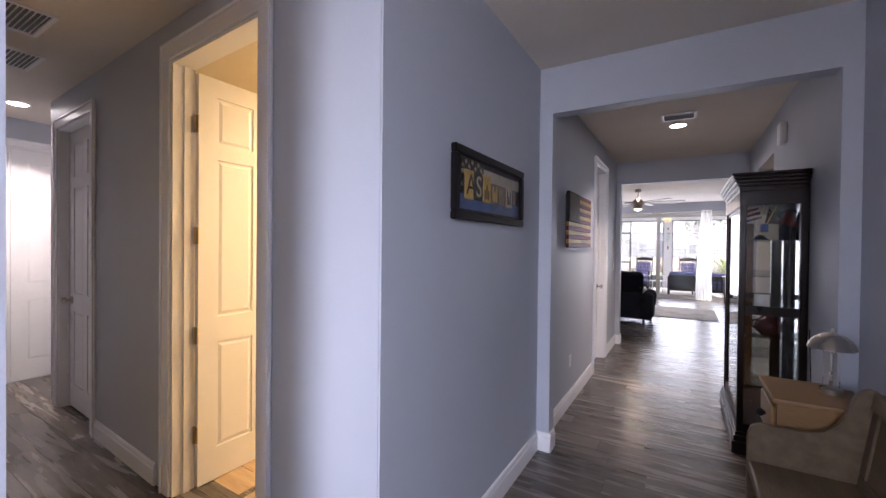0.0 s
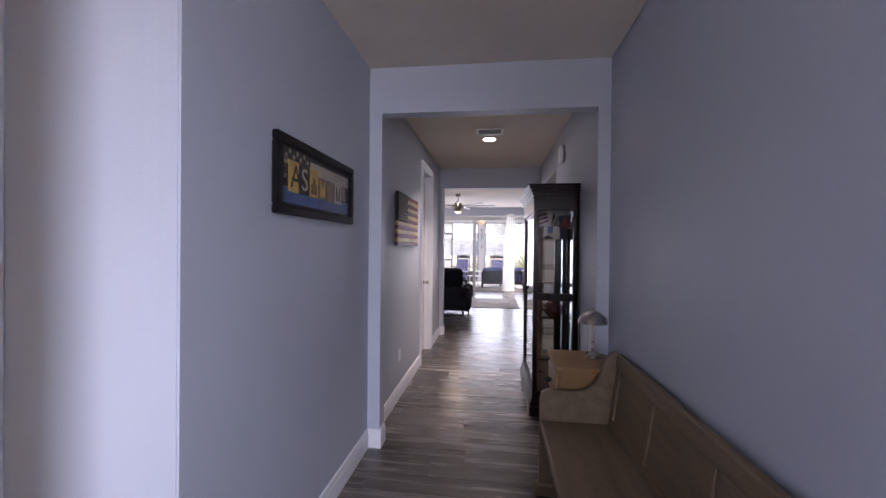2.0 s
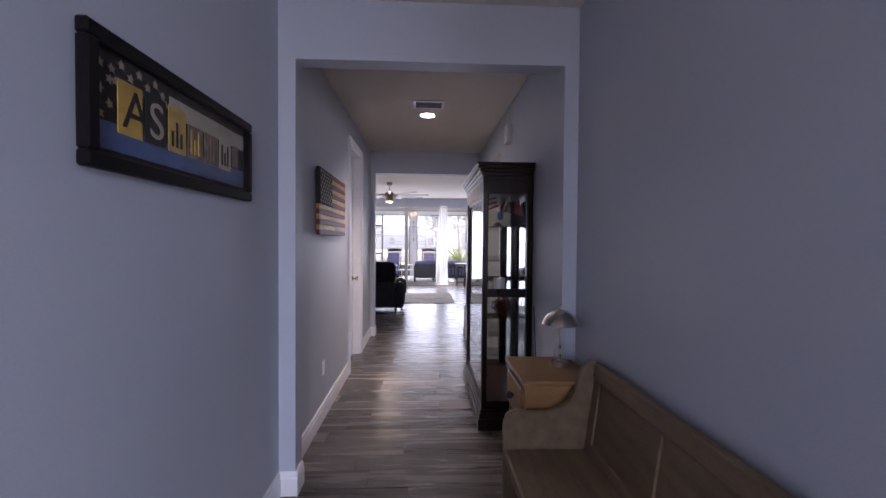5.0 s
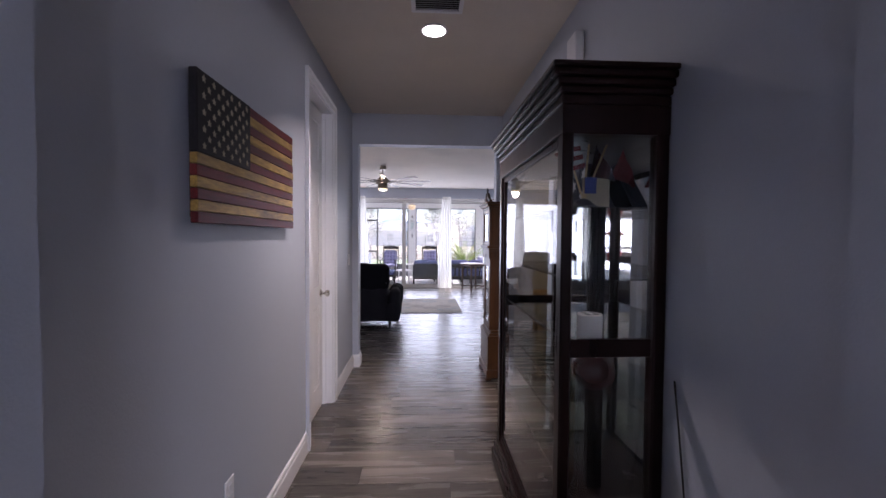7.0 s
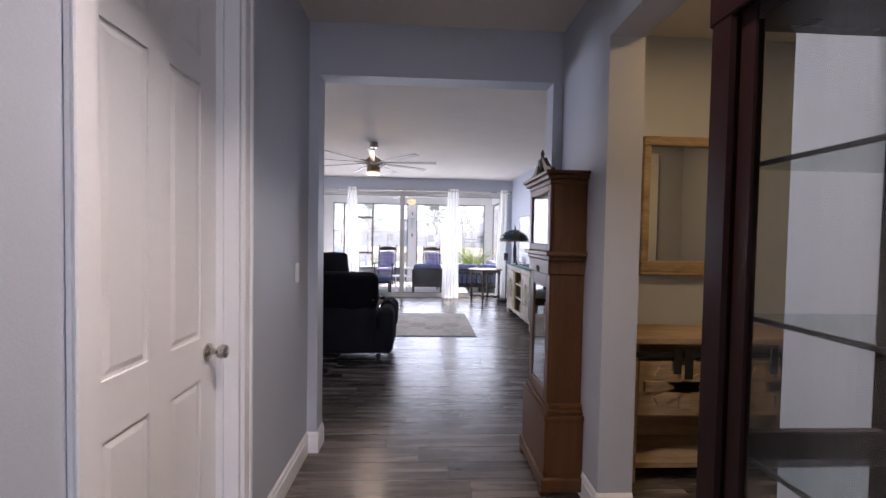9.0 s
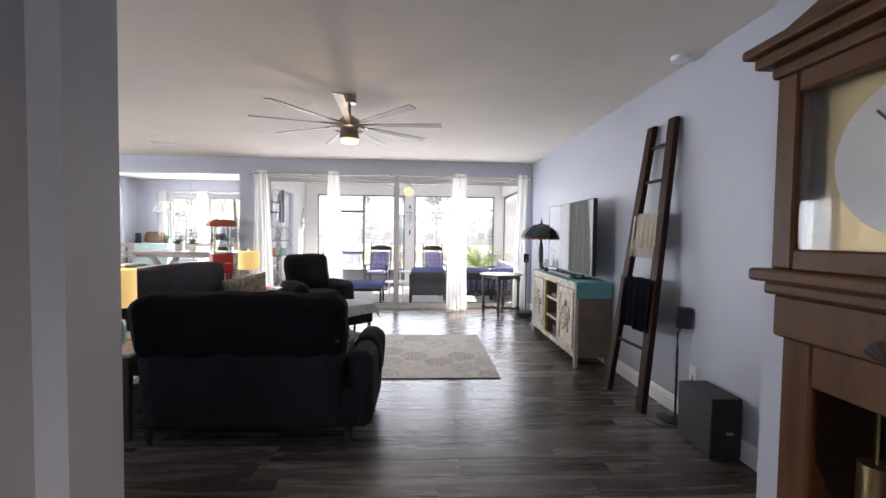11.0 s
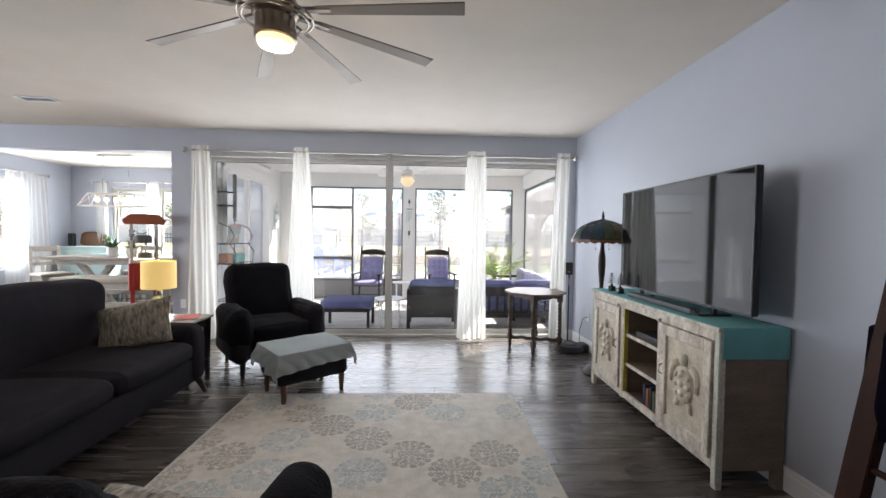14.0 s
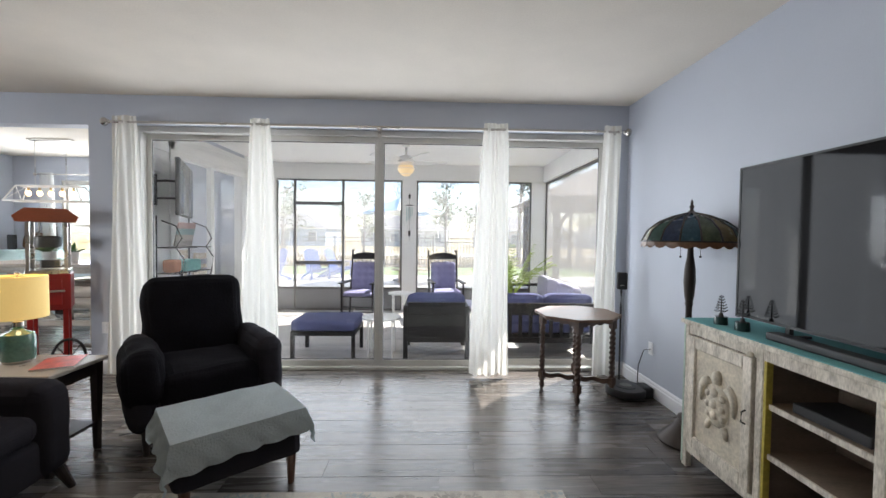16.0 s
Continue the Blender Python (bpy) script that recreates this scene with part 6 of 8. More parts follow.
def tiffany_lamp():
    t = thing("floor_lamp", "bronze floor lamp with a leaded stained-glass shade", "lamp", pose(1.63, 12.10, 0))
    b = bmesh.new()
    lathe(b, [(0.165, 0), (0.17, 0.015), (0.16, 0.03), (0.13, 0.06), (0.085, 0.11), (0.055, 0.15), (0.045, 0.165), (0.052, 0.175), (0.045, 0.19), (0.022, 0.205)], seg=32)
    for v in b.verts:
        a = math.atan2(v.co.y, v.co.x)
        k = 1 + 0.035 * math.sin(a * 16)
        if 0.02 < v.co.z < 0.16:
            v.co.x, v.co.y = v.co.x * k, v.co.y * k
    part("base", b, M["bronze"], t, "fluted bronze base", True)
    p = bmesh.new()
    lathe(p, [(0.020, 0.20), (0.020, 0.95), (0.027, 0.97), (0.022, 0.985), (0.030, 1.02), (0.038, 1.12), (0.034, 1.22), (0.022, 1.29), (0.018, 1.34), (0.018, 1.44)], seg=16)
    part("pole", p, M["bronze"], t, smooth=True)
    n = 16
    prof = [(0.305, 1.40), (0.27, 1.475), (0.20, 1.535), (0.11, 1.575), (0.045, 1.592)]
    cols = [(0.05, 0.10, 0.13), (0.10, 0.12, 0.07), (0.16, 0.12, 0.05), (0.06, 0.11, 0.09), (0.05, 0.07, 0.12)]
    gm = [mat("stained_glass", c_, 0.25, var=0.35, scale=14, bump=0.1) for c_ in cols]
    for k in range(n):
        a0, a1 = 2 * math.pi * k / n + 0.02, 2 * math.pi * (k + 1) / n - 0.02
        g = bmesh.new()
        rows = [[g.verts.new((r * math.cos(a), r * math.sin(a), z)) for a in (a0, (a0 + a1) / 2, a1)] for r, z in prof]
        for p_, q_ in zip(rows, rows[1:]):
            for i in range(2):
                g.faces.new((p_[i], p_[i + 1], q_[i + 1], q_[i]))
        bmesh.ops.solidify(g, geom=g.faces[:], thickness=0.004)
        part("glass_panel", g, gm[k % 5], t, smooth=True)
    le = bmesh.new()
    for k in range(n):
        a = 2 * math.pi * k / n
        tube(le, [(r * math.cos(a), r * math.sin(a), z) for r, z in prof], 0.005, 6)
    tube(le, [(0.307 * math.cos(2 * math.pi * k / 48), 0.307 * math.sin(2 * math.pi * k / 48), 1.40) for k in range(48)], 0.005, 6, True)
    part("leading", le, M["bronze"], t, "dark lead came", True)
    fm = mat("amber_fringe_glass", (0.16, 0.075, 0.035), 0.3, var=0.4, scale=20)
    for k in range(24):
        a0, a1 = 2 * math.pi * k / 24, 2 * math.pi * (k + 1) / 24
        g = bmesh.new()
        vs = []
        for i in range(5):
            a = a0 + (a1 - a0) * i / 4
            vs.append((0.306 * math.cos(a), 0.306 * math.sin(a), 1.397))
        for i in range(4, -1, -1):
            a = a0 + (a1 - a0) * i / 4
            vs.append((0.309 * math.cos(a), 0.309 * math.sin(a), 1.372 - 0.018 * math.sin(math.pi * i / 4)))
        f_ = g.faces.new([g.verts.new(v) for v in vs])
        bmesh.ops.solidify(g, geom=[f_], thickness=0.003)
        part("fringe_piece", g, fm, t)
    f = bmesh.new()
    lathe(f, [(0.05, 1.588), (0.05, 1.596), (0.02, 1.605), (0.010, 1.62), (0.016, 1.64), (0.007, 1.655), (0.010, 1.665), (0.001, 1.69)], seg=14)
    part("finial", f, M["bronze"], t, smooth=True)
    for dx in (-0.07, 0.07):
        c_ = bmesh.new()
        cyl(c_, (dx, 0, 1.30), (dx, 0, 1.42), 0.0015, seg=6)
        ball(c_, (dx, 0, 1.295), 0.008, 8)
        part("pull_chain", c_, M["bronze"], t)


tiffany_lamp()


def barley_table():
    c = Vector((1.19, 13.0, 0))
    t = thing("occasional_table", "dark oak occasional table with barley-twist legs", "table", pose(*c, 0, 0, 27))
    top = []
    n = 96
    for k in range(n):
        a = 2 * math.pi * k / n
        r = 0.355 + 0.012 * math.cos(8 * a) + 0.006 * math.cos(16 * a)
        top.append((r * 1.03 * math.cos(a), r * 1.0 * math.sin(a)))
    bm = bmesh.new()
    slab(bm, top, 0.715, 0.738)
    part("tabletop", bm, mat("polished_oak_top", (0.13, 0.07, 0.04), 0.42, var=0.35, scale=3, fine=40, stretch=(1, 6, 6)), t)
    leg = bmesh.new()
    seg, nz = 14, 64
    rings = []
    for j in range(nz + 1):
        z = 0.02 + 0.66 * j / nz
        tw = 0.16 < z < 0.60 and not (0.20 < z < 0.215)
        ring = []
        for i in range(seg):
            a = 2 * math.pi * i / seg
            r = 0.022 + (0.007 * math.cos(2 * (a - z * 70)) if tw else 0.003 * math.cos(z * 90))
            if z < 0.08:
                r = 0.012 + 0.012 * math.sin(min(1, z / 0.08) * math.pi)
            ring.append(leg.verts.new((r * math.cos(a), r * math.sin(a), z)))
        rings.append(ring)
    for p_, q_ in zip(rings, rings[1:]):
        for i in range(seg):
            leg.faces.new((p_[i], p_[(i + 1) % seg], q_[(i + 1) % seg], q_[i]))
    leg.faces.new(rings[0][::-1]), leg.faces.new(rings[-1])
    cyl(leg, (0, 0, 0), (0, 0, 0.024), 0.012, 0.014, 12)
    lm = mesh_of("leg", leg, M["walnut"], True)
    s = 0.215
    for x, y in ((-s, -s), (s, -s), (s, s), (-s, s)):
        o_ = new("leg", lm)
        o_.location, o_.parent = (x, y, 0), t
        for lo, hi in ((0.10, 0.17), (0.61, 0.715)):
            part("leg_block", B((x - 0.026, y - 0.026, lo, x + 0.026, y + 0.026, hi), bev=0.003), M["walnut"], t)
    for a, b in (((-s, -s), (s, -s)), ((s, -s), (s, s)), ((s, s), (-s, s)), ((-s, s), (-s, -s))):
        d = Vector((b[0] - a[0], b[1] - a[1], 0))
        pts = [(0.02, 0.715), (0.02, 0.66)] + [(0.02 + (d.length - 0.04) * k / 16, 0.672 - 0.016 * abs(math.sin(math.pi * k / 4))) for k in range(1, 16)] + [(d.length - 0.02, 0.66), (d.length - 0.02, 0.715)]
        q = bmesh.new()
        slab(q, pts, -0.008, 0.008, "y")
        bmesh.ops.transform(q, matrix=Matrix.Translation((*a, 0)) @ Matrix.Rotation(math.atan2(d.y, d.x), 4, 'Z'), verts=q.verts)
        part("scalloped_apron", q, M["walnut"], t)
    for a in (0, 90):
        q = bmesh.new()
        L_ = s * 2 * math.sqrt(2)
        pts = [(-L_ / 2, 0.12)] + [(-L_ / 2 + L_ * k / 20, 0.115 + 0.012 * math.cos(2 * math.pi * k / 5)) for k in range(1, 20)] + [(L_ / 2, 0.12), (L_ / 2, 0.15)] + [(L_ / 2 - L_ * k / 20, 0.155 + 0.008 * math.cos(2 * math.pi * k / 5)) for k in range(1, 20)] + [(-L_ / 2, 0.15)]
        slab(q, pts, -0.012, 0.012, "y")
        bmesh.ops.transform(q, matrix=Matrix.Rotation(radians(45 + a), 4, 'Z') @ Matrix.Translation((0, 0, 0.002 * (a > 0))), verts=q.verts)
        part("stretcher", q, M["walnut"], t)


barley_table()
t = thing("robot_vacuum", "round black robot vacuum parked by the wall", "robot vacuum", pose(1.62, 12.93, 0))
b = bmesh.new()
lathe(b, [(0.15, 0.012), (0.168, 0.02), (0.17, 0.07), (0.162, 0.082), (0.09, 0.085), (0.088, 0.09), (0.01, 0.09)], seg=40)
part("body", b, M["black"], t, smooth=True)
b = bmesh.new()
cyl(b, (0.0, 0.0, 0.09), (0.0, 0.0, 0.095), 0.05, seg=28)
part("button_ring", b, M["bronze_alu"], t)
part("dock", B((0.12, -0.10, 0, 0.21, 0.06, 0.10), bev=0.02, seg=3), M["black"], t)
for y in (-0.10, 0.10):
    b = bmesh.new()
    cyl(b, (-0.01, y, 0.02), (0.01, y, 0.02), 0.02, seg=14)
    part("wheel", b, M["black"], t)


def satellite(x, y, z, rz, label):
    t = thing("speaker_stand", label, "speaker", pose(x, y, 0, 0, 0, rz), group="satellite speakers")
    b = bmesh.new()
    lathe(b, [(0.12, 0), (0.12, 0.012), (0.03, 0.022), (0.01, 0.03)], seg=28)
    part("base", b, M["black"], t, smooth=True)
    b = bmesh.new()
    tube(b, [(0, 0, 0.02), (0, 0, z - 0.25), (0, 0, z - 0.12), (0, -0.015, z - 0.09), (0, -0.02, z - 0.07)], 0.009, 10)
    part("pole", b, M["black"], t, smooth=True)
    h = part("speaker", B((-0.045, -0.08, z - 0.08, 0.045, 0.015, z + 0.08), bev=0.008, seg=2), M["black"], t)
    part("logo_bar", B((-0.018, -0.0825, z - 0.045, 0.018, -0.080, z - 0.038)), M["nickel"], h)


satellite(1.70, 13.22, 1.01, -20, "small black satellite speaker on a thin stand by the doors")
satellite(1.78, 8.98, 0.80, 60, "small black satellite speaker on a thin stand by the ladder")
t = thing("subwoofer", "black box subwoofer on the floor by the wall", "subwoofer", pose(1.63, 8.40, 0))
part("cabinet", B((0, 0, 0.012, 0.205, 0.33, 0.40), bev=0.006), M["black"], t)
part("logo_bar", B((0.10, -0.003, 0.17, 0.15, 0.0, 0.185)), M["nickel"], t)
for x in (0.02, 0.17):
    for y in (0.03, 0.29):
        part("foot", B((x, y, 0, x + 0.02, y + 0.02, 0.012)), M["black"], t)
for pts, lab in (([(1.845, 12.93, 0.42), (1.80, 12.97, 0.40), (1.77, 13.0, 0.25), (1.79, 13.05, 0.05), (1.74, 13.1, 0.006)], "black cord from the wall outlet to the floor"),
                 ([(-2.30, 12.2, 0.01), (-2.1, 12.3, 0.006), (-2.0, 12.25, 0.006), (-2.05, 12.1, 0.006)], "black lamp cord lying on the floor"),
                 ([(1.85, 8.90, 0.38), (1.82, 8.86, 0.2), (1.72, 8.80, 0.02), (1.60, 8.86, 0.006), (1.55, 8.98, 0.006)], "black cord behind the subwoofer")):
    b = bmesh.new()
    tube(b, pts, 0.004, 6)
    solid("power_cord", b, M["black"], lab, "cable", smooth=True)


def blanket_ladder():
    t = thing("blanket_ladder", "dark walnut blanket ladder leaning on the wall", "ladder")
    rails = (((1.585, 9.12, 0.0), (1.815, 9.165, 2.375)), ((1.555, 9.635, 0.0), (1.815, 9.465, 2.375)))
    for a, b in rails:
        a, b = Vector(a), Vector(b)
        q = bmesh.new()
        d = b - a
        vs = box(q, -0.024, -0.048, 0, 0.024, 0.048, 1.0, bev=0.0)
        rot = Matrix.Rotation(math.atan2(d.x, d.z), 4, 'Y')
        sh = Matrix(((1, 0, d.x, a.x), (0, 1, d.y, a.y), (0, 0, d.z, a.z), (0, 0, 0, 1)))
        bmesh.ops.transform(q, matrix=sh, verts=q.verts)
        bmesh.ops.bevel(q, geom=q.edges[:], offset=0.004, segments=2, affect='EDGES')
        part("rail", q, M["ladder"], t)
    for z in (0.49, 1.05, 1.60, 1.885, 2.18):
        k = z / 2.375
        p0 = Vector(rails[0][0]).lerp(Vector(rails[0][1]), k)
        p1 = Vector(rails[1][0]).lerp(Vector(rails[1][1]), k)
        q = bmesh.new()
        cyl(q, p0, p1, 0.014, seg=12)
        part("rung", q, M["ladder"], t)
    return rails


rails_ = blanket_ladder()


def hung_throw(z, drop, m, label, seed, fringe, width=0.9, name="throw_blanket"):
    k = z / 2.375
    x = 1.555 + 0.26 * k
    y0, y1 = 9.135 + 0.03 * k + 0.05, 9.635 - 0.17 * k - 0.02
    c, w = (y0 + y1) / 2, (y1 - y0) * width
    bm = bmesh.new()
    nu, nv = 44, 26
    rows = []
    tot = drop * 1.9
    for j in range(nv + 1):
        s = j / nv * tot - drop          # front hem .. rung .. back hem
        row = []
        for i in range(nu + 1):
            u = i / nu
            fold = 0.014 * math.sin(u * 15 + seed) + 0.008 * math.sin(u * 31 + 2 * seed)
            open_ = min(1, abs(s) * 3)
            ang = max(-1, min(1, s / 0.025))
            xx = x + 0.022 * ang + fold * open_ * (1 if s < 0 else 0.5) - (0.02 * open_ if s < 0 else -0.01 * open_)
            zz = z + 0.018 - max(0, abs(s) - 0.012) * 0.97 + 0.012 * noise.noise(Vector((u * 4, s * 3, seed)))
            yy = c + (u - 0.5) * w * (1 + 0.06 * open_ * math.sin(seed + 2 * u))
            row.append(bm.verts.new((xx, yy, zz)))
        rows.append(row)
    for p_, q_ in zip(rows, rows[1:]):
        for i in range(nu):
            bm.faces.new((p_[i], p_[i + 1], q_[i + 1], q_[i]))
    bmesh.ops.solidify(bm, geom=bm.faces[:], thickness=0.008)
    hem = [v.co.copy() for v in rows[0]]
    t = thing(name, label, "blanket")
    part("cloth", bm, m, t, smooth=True)
    if fringe:
        fb = bmesh.new()
        rg = random.Random(seed)
        for i in range(0, nu):
            p_ = hem[i].lerp(hem[i + 1], rg.random())
            tube(fb, [p_, p_ + Vector((rg.uniform(-0.004, 0.004), rg.uniform(-0.006, 0.006), -0.04)), p_ + Vector((rg.uniform(-0.008, 0.008), rg.uniform(-0.012, 0.012), -0.075))], [0.004, 0.003, 0.002], 5)
        part("fringe", fb, m, t, "twisted cream fringe")


hung_throw(1.60, 0.33, mat("cream_woven_throw", (0.74, 0.68, 0.56), 0.95, var=0.12, fine=140, bump=0.8, depth=0.005), "cream woven throw with a fringe hung on the ladder", 3, True, 1.2)
hung_throw(1.05, 0.47, mat("navy_woven_throw", (0.007, 0.006, 0.016), 0.95, spec=0.1, var=0.3, fine=120, bump=0.8, depth=0.005), "dark navy throw hung on the ladder", 5, False, 1.5)


# ---- side tables and lamps ----
SHADE = mat("yellow_linen_shade", (0.82, 0.64, 0.30), 0.9, var=0.06, fine=150, bump=0.2)
_sb = SHADE.node_tree.nodes["Principled BSDF"]
_sb.inputs["Emission Color"].default_value = (1.0, 0.66, 0.20, 1)
_sb.inputs["Emission Strength"].default_value = 0.12


def end_table(m, w, d, h, label):
    t = thing("end_table", label, "table", m)
    part("tabletop", B((-0.02, -0.02, h - 0.025, w + 0.02, d + 0.02, h), bev=0.005), mat("worn_tabletop", (0.36, 0.32, 0.28), 0.3, var=0.15, scale=4), t)
    part("apron", B((0.02, 0.02, h - 0.11, w - 0.02, d - 0.02, h - 0.025)), M["espresso"], t)
    part("shelf", B((0.02, 0.02, 0.16, w - 0.02, d - 0.02, 0.18)), M["espresso"], t)
    for x, y in ((0, 0), (w - 0.05, 0), (0, d - 0.05), (w - 0.05, d - 0.05)):
        q = B((x, y, 0, x + 0.05, y + 0.05, h - 0.025))
        for v in q.verts:
            if v.co.z < 0.01:
                v.co.x = x + 0.025 + (v.co.x - x - 0.025) * 0.6
                v.co.y = y + 0.025 + (v.co.y - y - 0.025) * 0.6
        part("leg", q, M["espresso"], t)


end_table(pose(-2.78, 8.72, 0), 0.66, 0.60, 0.60, "dark end table with a pale worn top beside the loveseat")
end_table(pose(-2.95, 11.71, 0), 0.64, 0.38, 0.60, "dark end table between sofa and armchair")


def glass_lamp(x, y, z):
    t = thing("table_lamp", "green glass bottle lamp with a glowing yellow drum shade", "lamp", pose(x, y, z), group="yellow table lamps")
    b = bmesh.new()
    lathe(b, [(0.078, 0.014), (0.082, 0.02), (0.082, 0.15), (0.075, 0.175), (0.035, 0.195), (0.026, 0.205), (0.026, 0.225)], seg=32)
    part("body", b, mat("green_bottle_glass", (0.10, 0.22, 0.18), 0.12, var=0.3, scale=8, spec=0.8), t, "seeded green glass", True)
    b = bmesh.new()
    lathe(b, [(0.074, 0), (0.076, 0.006), (0.076, 0.014), (0.03, 0.016)], seg=28)
    part("base", b, M["nickel"], t, smooth=True)
    b = bmesh.new()
    lathe(b, [(0.027, 0.22), (0.027, 0.25), (0.010, 0.255), (0.010, 0.30)], seg=16)
    part("neck", b, M["nickel"], t, smooth=True)
    s = bmesh.new()
    seg = 40
    rings = []
    for r, zz in ((0.143, 0.275), (0.142, 0.40), (0.141, 0.535), (0.137, 0.535), (0.139, 0.275)):
        rings.append([s.verts.new((r * math.cos(2 * math.pi * i / seg), r * math.sin(2 * math.pi * i / seg), zz)) for i in range(seg)])
    for p_, q_ in zip(rings, rings[1:] + rings[:1]):
        for i in range(seg):
            s.faces.new((p_[i], p_[(i + 1) % seg], q_[(i + 1) % seg], q_[i]))
    part("shade", s, SHADE, t, "yellow drum shade", True)
    sp_ = bmesh.new()
    for k in range(3):
        a = 2 * math.pi * k / 3
        cyl(sp_, (0, 0, 0.53), (0.138 * math.cos(a), 0.138 * math.sin(a), 0.53), 0.002, seg=6)
    cyl(sp_, (0, 0, 0.29), (0, 0, 0.54), 0.004, seg=8)
    part("harp", sp_, M["nickel"], t)
    b = bmesh.new()
    ball(b, (0, 0, 0.552), 0.014, 12)
    part("finial", b, M["nickel"], t, smooth=True)


glass_lamp(-2.37, 8.92, 0.60)
glass_lamp(-2.73, 11.97, 0.60)
t = thing("magazine", "red and white magazine lying on the end table", "magazine", pose(-2.44, 11.93, 0.601, 0, 0, 25))
part("pages", B((-0.10, -0.13, 0, 0.10, 0.13, 0.008)), M["ceramic"], t)
part("cover", B((-0.101, -0.131, 0.0082, 0.101, 0.131, 0.0092)), mat("red_print", (0.55, 0.10, 0.08), 0.4, var=0.4, scale=12), t)


# ---- ceiling fan ----
def ceiling_fan():
    t = thing("ceiling_fan", "large nine-blade brushed nickel ceiling fan with a light", "fan", pose(-0.93, 10.05, 0, 0, 0, 4))
    FANM = mat("antique_nickel", (0.34, 0.29, 0.235), 0.3, 1.0, var=0.06, fine=200, bump=0.05)
    b = bmesh.new()
    lathe(b, [(0.06, 2.77), (0.062, 2.70), (0.058, 2.695), (0.02, 2.69)], seg=28)
    part("canopy", b, FANM, t, smooth=True)
    b = bmesh.new()
    cyl(b, (0, 0, 2.54), (0, 0, 2.70), 0.0135, seg=14)
    part("downrod", b, FANM, t, smooth=True)
    b = bmesh.new()
    lathe(b, [(0.03, 2.575), (0.055, 2.555), (0.095, 2.535), (0.108, 2.51), (0.108, 2.455), (0.092, 2.44), (0.092, 2.385), (0.096, 2.38), (0.096, 2.345), (0.084, 2.34)], seg=36)
    part("motor", b, FANM, t, smooth=True)
    for r, z in ((0.150, 2.44), (0.172, 2.45)):
        b = bmesh.new()
        tube(b, [(r * math.cos(2 * math.pi * i / 48), r * math.sin(2 * math.pi * i / 48), z) for i in range(48)], 0.006, 8, True)
        part("ring", b, FANM, t, smooth=True)
    b = bmesh.new()
    lathe(b, [(0.086, 2.35), (0.086, 2.325), (0.078, 2.312), (0.01, 2.307)], seg=32)
    part("lens", b, glow("fan_lens", (1.0, 0.70, 0.32), 0.36, (0.9, 0.88, 0.8)), t, "glowing frosted lens", True)
    bl = bmesh.new()
    q = box(bl, 0.20, -0.045, -0.004, 0.91, 0.045, 0.004, bev=0.003)
    for v in bl.verts:
        v.co.y *= 0.62 + 0.34 * (v.co.x - 0.2) / 0.7
    bmesh.ops.transform(bl, matrix=Matrix.Rotation(radians(-9), 4, 'X'), verts=bl.verts)
    box(bl, 0.09, -0.018, -0.006, 0.27, 0.018, 0.010, bev=0.003)
    bm_ = mesh_of("blade", bl, mat("brushed_nickel_blade", (0.20, 0.175, 0.15), 0.42, 0.7, var=0.08, fine=120, bump=0.05))
    for k in range(9):
        o_ = new("blade", bm_)
        o_.parent = t
        o_.matrix_local = Matrix.Rotation(radians(-9 + 40 * k), 4, 'Z') @ Matrix.Translation((0, 0, 2.48))


ceiling_fan()

# ---- dining bay ----
LIME = plank_mat("limed_table_wood", (0.30, 0.26, 0.21), (0.52, 0.47, 0.41), along=(3, 12, 12), rough=0.5, rnd=0.08)
def raise_to(t, k, knee=9.0, k2=1.0):
    """Counter-height furniture: lengthen everything below the knee by k, the rest by k2."""
    for o_ in t.children:
        for v in o_.data.vertices:
            z = v.co.z
            v.co.z = z * k if z <= knee else knee * k + (z - knee) * k2


TOPW = plank_mat("grey_brown_tabletop", (0.20, 0.16, 0.12), (0.38, 0.32, 0.26), along=(2, 14, 14), rough=0.4, rnd=0.08)
SEATC = mat("oatmeal_seat_cloth", (0.42, 0.38, 0.33), 0.9, fine=160)
t = thing("dining_table", "farmhouse dining table with crossed trestle legs", "table", pose(-6.79, 15.2, 0))
for i in range(5):
    part("top_plank", B((0, i * 0.19, 0.72, 2.55, i * 0.19 + 0.188, 0.76), bev=0.004), TOPW, t)
part("apron", B((0.15, 0.10, 0.65, 2.40, 0.85, 0.72)), LIME, t)
for x in (0.55, 1.95):
    for s in (-1, 1):
        q = bmesh.new()
        a, b = Vector((x - s * 0.30, 0.475, 0.04)), Vector((x + s * 0.30, 0.475, 0.66))
        vs = box(q, -0.045, -0.04, 0, 0.045, 0.04, 1)
        bmesh.ops.transform(q, matrix=Matrix.Translation(a) @ (b - a).to_track_quat('Z', 'Y').to_matrix().to_4x4() @ Matrix.Diagonal((1, 1 - 0.04 * s, (b - a).length, 1)), verts=q.verts)
        part("cross_leg", q, LIME, t)
    part("foot", B((x - 0.38, 0.42, 0, x + 0.38, 0.53, 0.07), bev=0.006), LIME, t)
part("stretcher", B((0.55, 0.44, 0.20, 1.95, 0.51, 0.27)), LIME, t)
raise_to(t, 0.96 / 0.76)
t = thing("dining_bench", "upholstered dining bench beside the table", "bench", pose(-6.25, 14.72, 0))
part("seat", S(0, 0, 0.42, 1.75, 0.40, 0.50, r=0.035, puff=0.008), SEATC, t)
part("frame", B((0.03, 0.03, 0.36, 1.72, 0.37, 0.42)), LIME, t)
